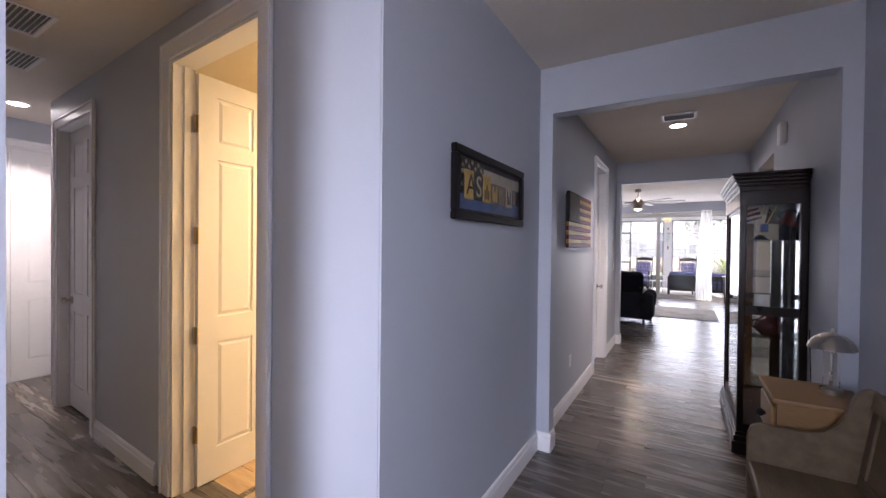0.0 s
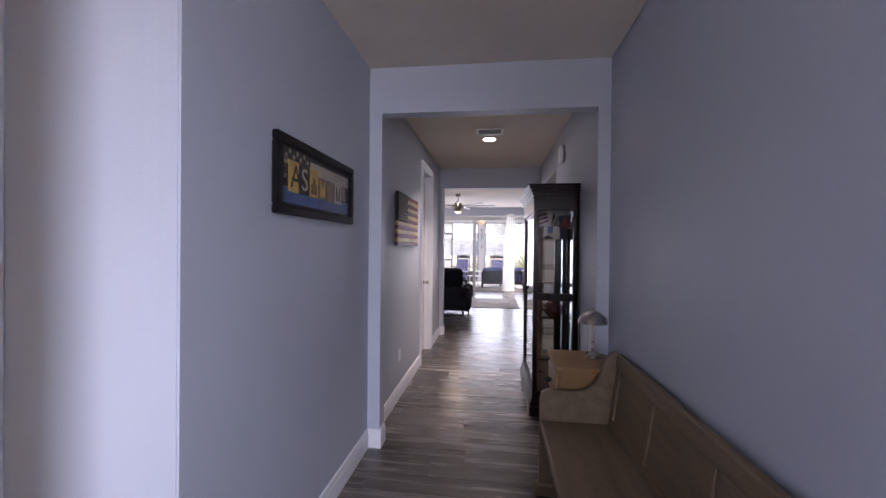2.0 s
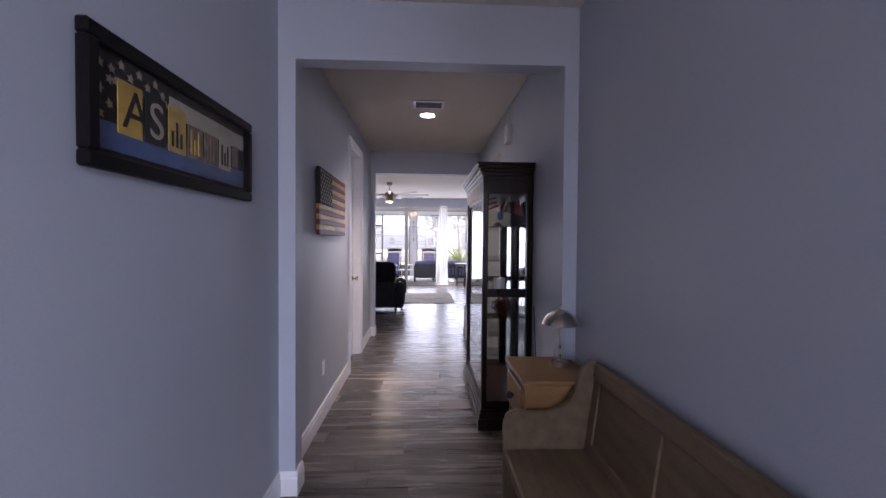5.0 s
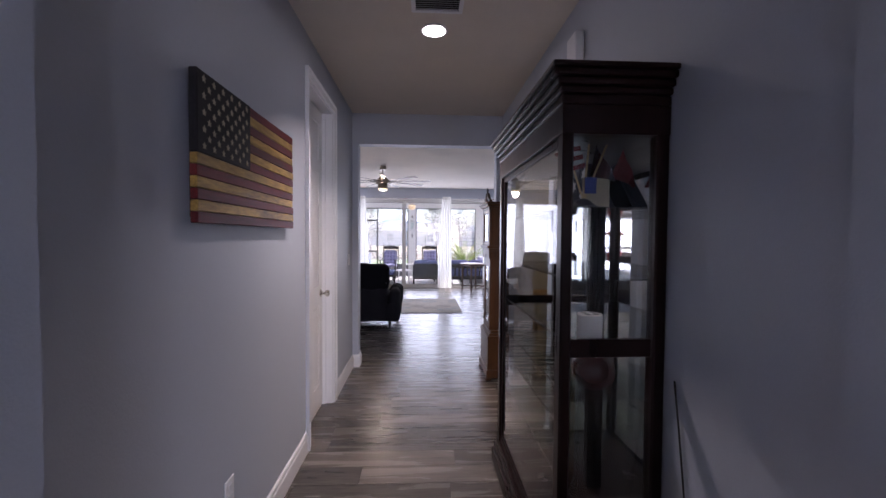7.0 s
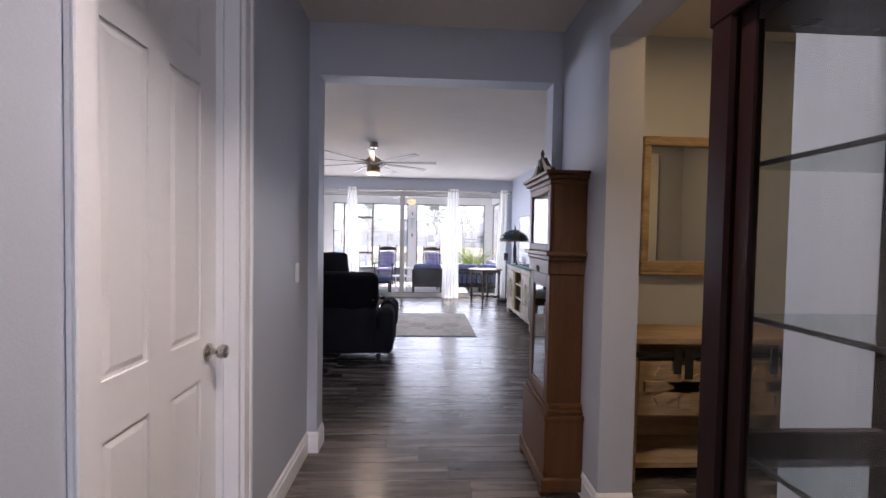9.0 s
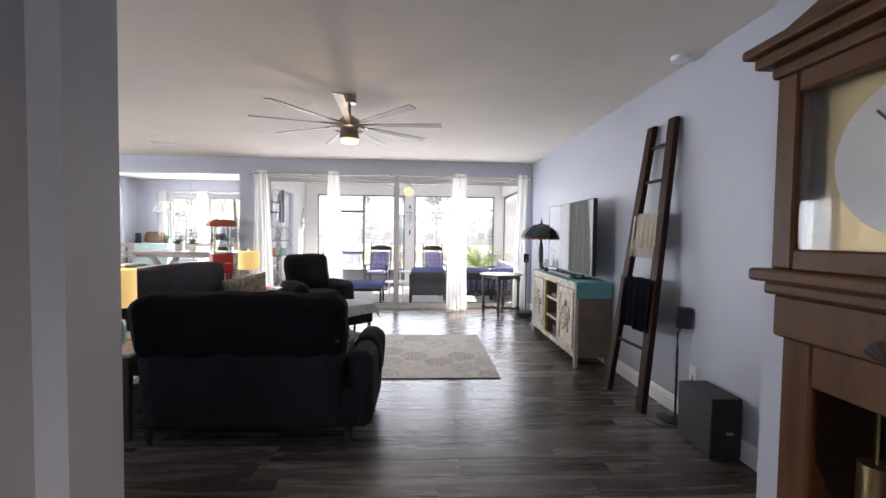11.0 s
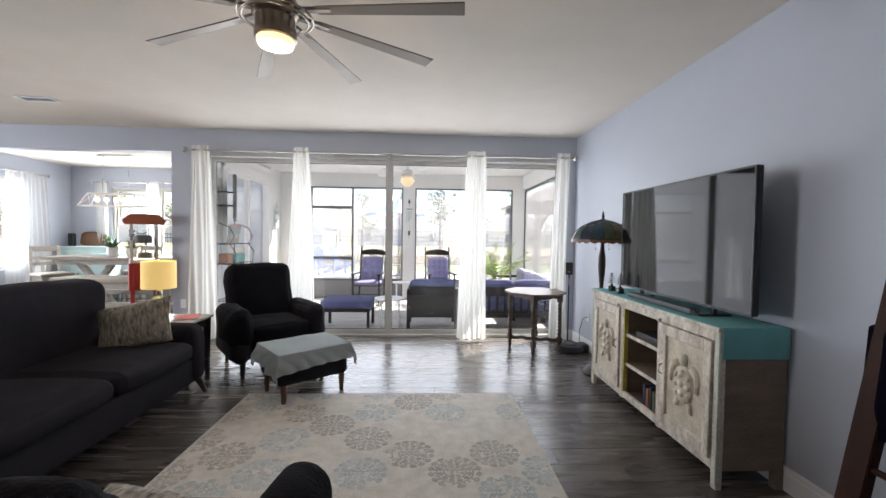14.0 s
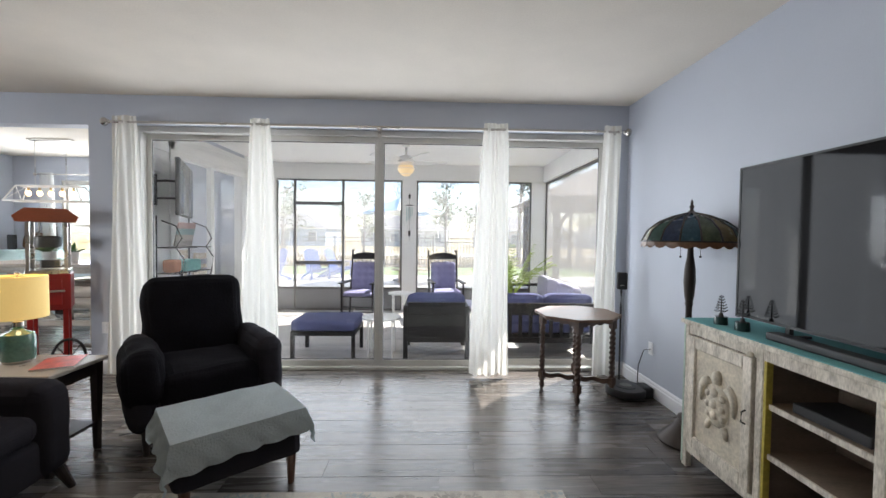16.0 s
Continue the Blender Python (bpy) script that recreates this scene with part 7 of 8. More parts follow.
for x in (0.05, 1.63):
    for y in (0.04, 0.29):
        part("leg", B((x, y, 0, x + 0.07, y + 0.07, 0.36), bev=0.004), LIME, t)
part("stretcher", B((0.12, 0.17, 0.12, 1.63, 0.23, 0.17)), LIME, t)
raise_to(t, 1.32)


def dining_chair(m):
    t = thing("dining_chair", "whitewashed dining chair with a slatted back", "chair", m, group="chairs round the dining table")
    for x in (-0.22, 0.18):
        part("leg", B((x, -0.22, 0, x + 0.04, -0.18, 0.44), bev=0.004), LIME, t)
        q = B((x, 0.18, 0, x + 0.04, 0.22, 1.0), bev=0.0)
        for v in q.verts:
            if v.co.z > 0.9:
                v.co.y += 0.10
        part("back_post", q, LIME, t)
    part("seat", S(-0.24, -0.24, 0.43, 0.24, 0.22, 0.49, r=0.025, puff=0.006, n=6), SEATC, t)
    part("seat_rail", B((-0.21, -0.21, 0.37, 0.21, 0.21, 0.43)), LIME, t)
    for z in (0.62, 0.74, 0.89):
        part("back_slat", B((-0.19, 0.20 + (z - 0.44) * 0.18, z, 0.19, 0.225 + (z - 0.44) * 0.18, z + (0.10 if z > 0.8 else 0.06)), bev=0.004), LIME, t)
    part("stretcher", B((-0.20, -0.01, 0.14, 0.20, 0.02, 0.17)), LIME, t)
    raise_to(t, 1.33, 0.49, 0.94)
    return t


ch = dining_chair(pose(-6.98, 15.62, 0, 0, 0, 62))
for x, y, a in ((-5.9, 16.38, 2), (-5.3, 16.4, -3), (-4.72, 16.38, 0), (-3.98, 15.7, -90)):
    copy_thing(ch, pose(x, y, 0, 0, 0, a))
# linear pendant
t = thing("pendant_light", "white trapezoid linear pendant with glowing bulbs", "ceiling light", pose(-5.72, 15.45, 0))
part("canopy", B((-0.30, -0.05, 2.745, 0.30, 0.05, 2.77), bev=0.004), M["nickel"], t)
for x in (-0.22, 0.22):
    q = bmesh.new()
    for k in range(26):
        z = 2.08 + k * 0.0258
        tube(q, [(x + (0.007 * math.cos(a) if k % 2 else 0), 0 if k % 2 else 0.007 * math.cos(a), z + 0.016 * math.sin(a)) for a in [2 * math.pi * i / 8 for i in range(8)]], 0.0018, 4, True)
    part("chain", q, M["nickel"], t)
WH = mat("chalk_white_metal", (0.72, 0.70, 0.67), 0.5)
q = bmesh.new()
tp = [(-0.42, -0.08, 2.08), (0.42, -0.08, 2.08), (0.42, 0.08, 2.08), (-0.42, 0.08, 2.08)]
bt = [(-0.55, -0.14, 1.86), (0.55, -0.14, 1.86), (0.55, 0.14, 1.86), (-0.55, 0.14, 1.86)]
for r in (tp, bt):
    for a, b in zip(r, r[1:] + r[:1]):
        cyl(q, a, b, 0.010, seg=6)
for a, b in zip(tp, bt):
    cyl(q, a, b, 0.009, seg=6)
for a, b in ((tp[0], bt[3]), (tp[3], bt[0]), (tp[1], bt[2]), (tp[2], bt[1])):
    cyl(q, a, b, 0.004, seg=6)
part("frame", q, WH, t)
part("bar", B((-0.42, -0.02, 2.06, 0.42, 0.02, 2.085)), WH, t)
BULB = glow("bulb_glow", (1.0, 0.60, 0.26), 1.6)
for k in range(5):
    q = bmesh.new()
    x = -0.32 + k * 0.16
    ball(q, (x, 0, 1.975), 0.034, 12, (1, 1, 1.25))
    part("bulb", q, BULB, t, "glowing filament bulb", True)
    q = bmesh.new()
    cyl(q, (x, 0, 2.01), (x, 0, 2.06), 0.016, seg=10)
    part("socket", q, M["brass"], t)
# sideboard with a tray, plants
AQ = mat("pale_aqua_sideboard", (0.42, 0.55, 0.54), 0.6, var=0.15)
t = thing("sideboard", "pale aqua sideboard against the dining wall", "cabinet", pose(-7.62, 16.40, 0))
part("body", B((0.02, 0.02, 0.10, 0.98, 0.40, 0.88)), AQ, t)
part("top", B((0, 0, 0.88, 1.0, 0.42, 0.91), bev=0.005), AQ, t)
for x in (0.04, 0.52):
    d_ = part("door", B((x, 0.005, 0.14, x + 0.44, 0.022, 0.84), bev=0.005), AQ, t)
    q = bmesh.new()
    ball(q, (x + (0.40 if x < 0.3 else 0.04), -0.008, 0.55), 0.014, 8)
    part("knob", q, M["iron"], d_)
for x in (0.02, 0.92):
    for y in (0.02, 0.34):
        part("leg", B((x, y, 0, x + 0.06, y + 0.06, 0.10)), AQ, t)
raise_to(t, 1.21)
q = bmesh.new()
slab(q, [(0.275 * math.copysign(abs(math.cos(a)) ** 0.45, math.cos(a)), 0.15 * math.copysign(abs(math.sin(a)) ** 0.45, math.sin(a))) for a in [2 * math.pi * i / 40 for i in range(40)]], 0, 0.02, "y")
t = solid("serving_tray", q, M["oak"], "carved wooden serving tray leaning on the dining wall", "tray", Matrix.Translation((-7.13, 16.74, 1.255)) @ Matrix.Rotation(radians(-12), 4, 'X'))
solid("black_box_decor", B((0, 0, 0, 0.11, 0.08, 0.26), bev=0.01), M["black"], "small black box standing on the sideboard", "box", pose(-7.55, 16.6, 1.101))


def pot_plant(x, y, z, s, label, seed, leafm, potm):
    t = thing("potted_plant", label, "plant", pose(x, y, z))
    b = bmesh.new()
    lathe(b, [(0.05 * s, 0), (0.06 * s, 0.01 * s), (0.075 * s, 0.13 * s), (0.07 * s, 0.13 * s), (0.06 * s, 0.11 * s), (0.004, 0.105 * s)], seg=20)
    part("pot", b, potm, t, smooth=True)
    lf = bmesh.new()
    rg = random.Random(seed)
    for k in range(34):
        a, e, l = rg.uniform(0, 6.28), rg.uniform(0.3, 1.3), rg.uniform(0.08, 0.2) * s
        d = Vector((math.cos(a) * math.cos(e), math.sin(a) * math.cos(e), math.sin(e)))
        p0 = Vector((0, 0, 0.11 * s))
        p1 = p0 + d * l
        sd_ = d.cross(Vector((0, 0, 1))).normalized() * 0.022 * s
        vs = [lf.verts.new(p) for p in (p0, p0.lerp(p1, 0.55) + sd_, p1 - Vector((0, 0, 0.02 * s)), p0.lerp(p1, 0.55) - sd_)]
        lf.faces.new(vs)
    part("leaves", lf, leafm, t)


LEAF = mat("houseplant_leaf", (0.07, 0.16, 0.05), 0.5, var=0.3, scale=9)
pot_plant(-5.85, 15.55, 0.96, 1.25, "leafy plant in a pale pot on the dining table", 3, LEAF, M["ceramic"])
pot_plant(-5.58, 15.62, 0.96, 1.2, "small plant in a white pot on the dining table", 4, LEAF, M["ceramic"])
pot_plant(-6.78, 16.62, 1.101, 0.9, "small plant in a dark pot on the sideboard", 5, LEAF, M["walnut"])
solid("table_book", B((0, 0, 0, 0.40, 0.3, 0.03), bev=0.003), AQ, "pale aqua box lying on the dining table", "box", pose(-6.4, 15.75, 0.96))


# popcorn cart
def popcorn_cart():
    t = thing("popcorn_cart", "red popcorn machine with glass sides on a red cart", "popcorn machine", pose(-3.84, 13.06, 0, 0, 0, 37))
    R = mat("popcorn_red_paint", (0.32, 0.018, 0.015), 0.35, var=0.1)
    W, D = 0.40, 0.38
    for x in (0.06, W - 0.10):
        for y in (0.04, D - 0.08):
            part("leg", B((x, y, 0, x + 0.04, y + 0.04, 0.52), bev=0.003), R, t)
    part("leg_rail", B((0.10, 0.05, 0.12, W - 0.10, 0.08, 0.15)), R, t)
    part("leg_rail", B((0.10, D - 0.08, 0.12, W - 0.10, D - 0.05, 0.15)), R, t)
    part("cart_box", B((0.04, 0.02, 0.52, W - 0.04, D - 0.02, 0.80), bev=0.006), R, t)
    part("drawer_front", B((0.08, 0.008, 0.56, 0.30, 0.02, 0.76), bev=0.004), R, t)
    part("base_tray", B((0.05, 0.02, 0.80, W - 0.05, D - 0.02, 0.84), bev=0.004), M["nickel"], t, "steel tray")
    for x in (0.06, W - 0.085):
        for y in (0.03, D - 0.055):
            part("corner_post", B((x, y, 0.84, x + 0.025, y + 0.025, 1.40)), M["nickel"], t)
    for b in ((0.085, 0.035, 0.84, W - 0.085, 0.039, 1.40), (0.085, D - 0.045, 0.84, W - 0.085, D - 0.041, 1.40), (0.066, 0.055, 0.84, 0.070, D - 0.055, 1.40), (W - 0.074, 0.055, 0.84, W - 0.070, D - 0.055, 1.40)):
        part("glass_pane", B(b), M["cabglass"], t).visible_shadow = False
    q = bmesh.new()
    pr = [(0.0, 1.40), (W, 1.40), (W + 0.02, 1.44), (W - 0.06, 1.50), (0.06, 1.50), (-0.02, 1.44)]
    slab(q, pr, 0.0, D, "y")
    part("canopy", q, mat("faded_red_canopy", (0.34, 0.09, 0.04), 0.4, var=0.2), t)
    q = bmesh.new()
    lathe(q, [(0.09, 1.10), (0.095, 1.12), (0.095, 1.22), (0.085, 1.23), (0.02, 1.24)], c=(0.19, 0.20, 0), seg=24)
    part("kettle", q, M["bronze_alu"], t, "dark metal kettle", True)
    for x in (0.13, 0.25):
        q = bmesh.new()
        cyl(q, (x, 0.21, 1.22), (x, 0.21, 1.40), 0.006, seg=8)
        part("hanger", q, M["nickel"], t)
    part("scoop", B((0.14, 0.12, 0.86, 0.28, 0.24, 0.95), bev=0.01), M["bronze_alu"], t)
    q = bmesh.new()
    tube(q, [(0.34 + 0.12 * math.cos(a), 0.0, 0.21 + 0.19 * math.sin(a)) for a in [2 * math.pi * i / 32 for i in range(32)]], 0.012, 8, True)
    for k in range(4):
        a = math.pi * k / 4
        cyl(q, (0.34 - 0.12 * math.cos(a), 0, 0.21 - 0.19 * math.sin(a)), (0.34 + 0.12 * math.cos(a), 0, 0.21 + 0.19 * math.sin(a)), 0.005, seg=6)
    part("wheel", q, M["iron"], t, "black spoked wheel")
    q = bmesh.new()
    cyl(q, (0.22, 0.0, 0.67), (0.32, 0.0, 0.67), 0.008, seg=8)
    part("handle", q, M["nickel"], t)
    for o_ in t.children:
        if o_.name.startswith("wheel"):
            continue
        for v in o_.data.vertices:
            v.co.z = float(np.interp(v.co.z, (0, 0.52, 0.80, 0.84, 1.40, 1.50), (0, 0.68, 1.02, 1.06, 1.505, 1.63)))


popcorn_cart()

# ---- kitchen island and stool ----
t = thing("kitchen_island", "grey-blue kitchen island with a pale stone top", "kitchen island", pose(-6.2, 9.5, 0))
ISL = mat("island_paint", (0.40, 0.44, 0.50), 0.5, var=0.04)
part("body", B((0.1, 0.15, 0.0, 0.85, 2.35, 0.885)), ISL, t)
part("worktop", B((0, 0, 0.885, 1.25, 2.62, 0.92), bev=0.006, seg=2), mat("pale_quartz", (0.66, 0.65, 0.63), 0.25, var=0.08, scale=12), t)
for k in range(3):
    part("side_panel", B((0.85, 0.2 + k * 0.72, 0.12, 0.862, 0.82 + k * 0.72, 0.82), bev=0.004), ISL, t)


def stool(m):
    t = thing("counter_stool", "industrial counter stool with a round wooden seat", "stool", m, group="stools at the island")
    b = bmesh.new()
    lathe(b, [(0.17, 0.63), (0.175, 0.64), (0.175, 0.66), (0.165, 0.668), (0.01, 0.668)], seg=28)
    part("seat", b, M["walnut"], t, smooth=True)
    b = bmesh.new()
    cyl(b, (0, 0, 0.30), (0, 0, 0.63), 0.014, seg=10)
    part("screw", b, M["iron"], t)
    for k in range(4):
        a = radians(45 + 90 * k)
        c_, s_ = math.cos(a), math.sin(a)
        b = bmesh.new()
        tube(b, [(0.02 * c_, 0.02 * s_, 0.60), (0.11 * c_, 0.11 * s_, 0.59), (0.15 * c_, 0.15 * s_, 0.52), (0.19 * c_, 0.19 * s_, 0.20), (0.23 * c_, 0.23 * s_, 0.0)], 0.013, 8)
        part("leg", b, M["iron"], t, smooth=True)
    b = bmesh.new()
    for k in range(2):
        a = radians(45 + 90 * k)
        cyl(b, (-0.18 * math.cos(a), -0.18 * math.sin(a), 0.28), (0.18 * math.cos(a), 0.18 * math.sin(a), 0.28), 0.010, seg=8)
    part("brace", b, M["iron"], t)
    return t


st_ = stool(pose(-5.02, 11.33, 0, 0, 0, 20))
copy_thing(st_, pose(-5.02, 10.5, 0, 0, 0, 55))

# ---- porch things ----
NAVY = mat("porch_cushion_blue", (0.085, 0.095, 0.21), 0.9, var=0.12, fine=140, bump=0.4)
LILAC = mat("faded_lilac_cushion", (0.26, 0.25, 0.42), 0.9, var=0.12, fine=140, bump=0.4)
# sunlight put into the colour: paler lilac for side sofa and coffee table
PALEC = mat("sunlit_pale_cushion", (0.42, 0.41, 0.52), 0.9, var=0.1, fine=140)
BLK = M["iron"]
t = thing("porch_ottoman", "blue-cushioned porch ottoman on black legs", "ottoman", pose(-1.72, 13.90, 0))
part("cushion", S(0, 0, 0.33, 0.72, 0.58, 0.45, r=0.03, puff=0.008), NAVY, t)
part("frame", B((0.0, 0.0, 0.28, 0.72, 0.58, 0.33), bev=0.004), BLK, t)
for x in (0.0, 0.68):
    for y in (0.0, 0.54):
        part("leg", B((x, y, 0, x + 0.04, y + 0.04, 0.28)), BLK, t)


def wire_table(m, r, h, label):
    t = thing("side_table", label, "table", m, group="white porch tables")
    b = bmesh.new()
    cyl(b, (0, 0, h - 0.02), (0, 0, h), r, seg=32)
    part("tabletop", b, M["white"], t)
    for k in range(4):
        a = radians(45 + 90 * k)
        b = bmesh.new()
        cyl(b, (r * 0.85 * math.cos(a), r * 0.85 * math.sin(a), 0), (r * 0.85 * math.cos(a), r * 0.85 * math.sin(a), h - 0.02), 0.008, seg=8)
        part("leg", b, M["white"], t)


wire_table(pose(-0.73, 14.15, 0), 0.23, 0.46, "small round white metal table on the porch")
wire_table(pose(-0.62, 15.75, 0), 0.20, 0.52, "small round white table by the rocking chairs")


def rocker(m):
    """Slatted rocking chair facing -y."""
    t = thing("rocking_chair", "black slatted rocking chair with a tufted lilac cushion", "chair", m, group="porch rocking chairs")
    for x in (-0.26, 0.26):
        b = bmesh.new()
        tube(b, [(x, -0.45, 0.07), (x, -0.25, 0.025), (x, 0.0, 0.012), (x, 0.25, 0.03), (x, 0.5, 0.10)], 0.016, 8)
        part("runner", b, BLK, t, smooth=True)
        b = bmesh.new()
        cyl(b, (x, -0.22, 0.025), (x, -0.24, 0.62), 0.017, seg=10)
        part("front_post", b, BLK, t)
        b = bmesh.new()
        cyl(b, (x, 0.20, 0.03), (x, 0.40, 1.13), 0.017, seg=10)
        ball(b, (x, 0.405, 1.15), 0.024, 8)
        part("back_post", b, BLK, t)
        part("arm", B((x - 0.045, -0.30, 0.62, x + 0.045, 0.30, 0.642), bev=0.008), BLK, t)
    for k in range(6):
        part("seat_slat", B((-0.25, -0.24 + k * 0.08, 0.40, 0.25, -0.175 + k * 0.08, 0.418)), BLK, t)
    q = bmesh.new()
    slab(q, [(-0.25, 1.0), (0.25, 1.0), (0.25, 1.07), (0.15, 1.11), (0, 1.125), (-0.15, 1.11), (-0.25, 1.07)], 0.365, 0.39, "y")
    part("head_rail", q, BLK, t)
    for k in range(7):
        x = -0.21 + k * 0.07
        b = bmesh.new()
        cyl(b, (x, 0.255, 0.43), (x, 0.375, 1.02), 0.009, seg=6)
        part("spindle", b, BLK, t)
    for z in (0.15, 0.24):
        b = bmesh.new()
        cyl(b, (-0.26, -0.225, z), (0.26, -0.225, z), 0.010, seg=8)
        part("stretcher", b, BLK, t)
    part("seat_cushion", S(-0.23, -0.26, 0.418, 0.23, 0.20, 0.49, r=0.03, puff=0.012, n=8), LILAC, t)
    m2 = Matrix.Translation((0, 0.235, 0.47)) @ Matrix.Rotation(radians(-11), 4, 'X')
    bc = S(-0.22, -0.06, 0.0, 0.22, 0.02, 0.48, r=0.03, puff=0.012, n=22, m=None)
    for v in bc.verts:
        if v.co.y < -0.03:
            gx, gz = (v.co.x / 0.11), (v.co.z / 0.12)
            v.co.y += 0.022 * (math.cos(math.pi * gx) ** 2 * math.cos(math.pi * gz) ** 2)
    bmesh.ops.transform(bc, matrix=m2, verts=bc.verts)
    part("back_cushion", bc, LILAC, t, "tufted lilac cushion", True)
    return t


r1 = rocker(pose(-1.33, 16.2, 0, 0, 0, -6))
copy_thing(r1, pose(0.12, 16.4, 0, 0, 0, 8))


def porch_sofa(m, w, label, cm, slats=False):
    """Black-framed outdoor sofa, back towards -y, x 0..w."""
    t = thing("porch_sofa", label, "sofa", m)
    for x in (0.0, w - 0.05):
        part("side_frame", B((x, 0.0, 0.0, x + 0.05, 0.05, 0.62), (x, 0.60, 0, x + 0.05, 0.65, 0.55), (x, 0.0, 0.55, x + 0.05, 0.66, 0.60), bev=0.004), BLK, t)
    part("back_rail", B((0.05, 0.0, 0.52, w - 0.05, 0.04, 0.66), bev=0.005), BLK, t)
    part("back_rail", B((0.05, 0.0, 0.20, w - 0.05, 0.04, 0.26)), BLK, t)
    if slats:
        n = int(w / 0.12)
        for k in range(n):
            part("back_slat", B((0.08 + k * 0.12, 0.008, 0.26, 0.12 + k * 0.12, 0.028, 0.52)), BLK, t)
    else:
        part("back_panel", B((0.05, 0.010, 0.26, w - 0.05, 0.028, 0.52)), BLK, t)
    part("seat_frame", B((0.05, 0.04, 0.22, w - 0.05, 0.65, 0.29)), BLK, t)
    n = max(1, round(w / 0.66))
    for k in range(n):
        a, b = 0.05 + (w - 0.1) * k / n, 0.05 + (w - 0.1) * (k + 1) / n
        part("seat_cushion", S(a, 0.06, 0.29, b - 0.01, 0.66, 0.42, r=0.04, puff=0.01, n=7), cm, t)
        part("back_cushion", S(a, 0.04, 0.40, b - 0.01, 0.18, 0.75, r=0.05, puff=0.015, n=7, seed=k), cm, t)
    return t


porch_sofa(pose(-0.46, 13.95, 0), 0.76, "black-framed porch loveseat with navy cushions", NAVY)
porch_sofa(pose(0.55, 13.95, 0), 1.25, "black slatted porch sofa with blue cushions", NAVY, True)
porch_sofa(pose(1.93, 14.65, 0, 0, 0, 90), 1.9, "black porch sofa under the screen, lilac cushions coloured pale as if sunlit", PALEC)
t = thing("coffee_table", "low pale porch coffee table", "table", pose(0.15, 15.0, 0))
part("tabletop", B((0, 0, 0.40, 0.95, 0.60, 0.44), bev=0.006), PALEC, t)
for x in (0.03, 0.88):
    for y in (0.03, 0.53):
        part("leg", B((x, y, 0, x + 0.04, y + 0.04, 0.40)), BLK, t)


def palm(m):
    t = thing("potted_palm", "bright green areca palm in a dark pot on the porch", "plant", m)
    b = bmesh.new()
    lathe(b, [(0.13, 0), (0.15, 0.02), (0.18, 0.32), (0.165, 0.32), (0.15, 0.28), (0.01, 0.27)], seg=24)
    part("pot", b, M["bronze_alu"], t, smooth=True)
    rg = random.Random(8)
    lm = mat("palm_leaf", (0.30, 0.40, 0.06), 0.5, var=0.3, scale=6)
    for k in range(20):
        a, l = rg.uniform(0, 6.28), rg.uniform(0.5, 0.8)
        out = rg.uniform(0.3, 1.0)
        f = bmesh.new()
        pts = []
        for i in range(9):
            s = i / 8
            pts.append(Vector((math.cos(a) * out * l * s, math.sin(a) * out * l * s, 0.28 + l * (1.15 * s - 0.6 * out * s * s))))
        tube(f, pts, [0.005 * (1 - 0.8 * i / 8) for i in range(9)], 5)
        for i in range(3, 9):
            for j in range(2):
                p = pts[i - 1].lerp(pts[i], j / 2)
                d = (pts[i] - pts[i - 1]).normalized()
                sd_ = d.cross(Vector((0, 0, 1))).normalized()
                for s in (-1, 1):
                    ln = 0.15 * (1.15 - i / 11) * rg.uniform(0.8, 1.1)
                    q = p + sd_ * s * ln + d * ln * 0.75 - Vector((0, 0, ln * rg.uniform(0.2, 0.6)))
                    w, h = d * 0.0055, p.lerp(q, 0.45) + Vector((0, 0, 0.012))
                    f.faces.new([f.verts.new(v) for v in (p - w, p + w, h + w * 1.3, q, h - w * 1.3)])
        part("frond", f, lm, t)


palm(Matrix.Translation((1.30, 16.42, 0)) @ Matrix.Diagonal((1.35, 1.35, 1.3, 1)))
# porch fan
t = thing("porch_fan", "white porch ceiling fan with a lantern light", "fan", pose(-0.53, 15.3, 0))
b = bmesh.new()
lathe(b, [(0.05, 2.77), (0.055, 2.72), (0.02, 2.71), (0.015, 2.60), (0.09, 2.58), (0.11, 2.54), (0.11, 2.49), (0.07, 2.47), (0.05, 2.46)], seg=28)
part("motor", b, M["white"], t, smooth=True)
bm_ = mesh_of("blade", B((0.12, -0.06, -0.004, 0.62, 0.06, 0.004), bev=0.002), M["white"])
for k in range(5):
    o_ = new("blade", bm_)
    o_.parent = t
    o_.matrix_local = Matrix.Rotation(radians(10 + 72 * k), 4, 'Z') @ Matrix.Translation((0, 0, 2.52)) @ Matrix.Rotation(radians(12), 4, 'X')
b = bmesh.new()
lathe(b, [(0.10, 2.45), (0.125, 2.40), (0.11, 2.36), (0.07, 2.32), (0.05, 2.30)], seg=20)
part("lantern", b, glow("porch_lantern", (1.0, 0.62, 0.22), 0.14, (0.9, 0.8, 0.6)), t, "glowing amber lantern glass", True)
b = bmesh.new()
for r, z in ((0.102, 2.45), (0.128, 2.40), (0.075, 2.322)):
    tube(b, [(r * math.cos(2 * math.pi * i / 24), r * math.sin(2 * math.pi * i / 24), z) for i in range(24)], 0.005, 6, True)
part("lantern_cage", b, M["white"], t)
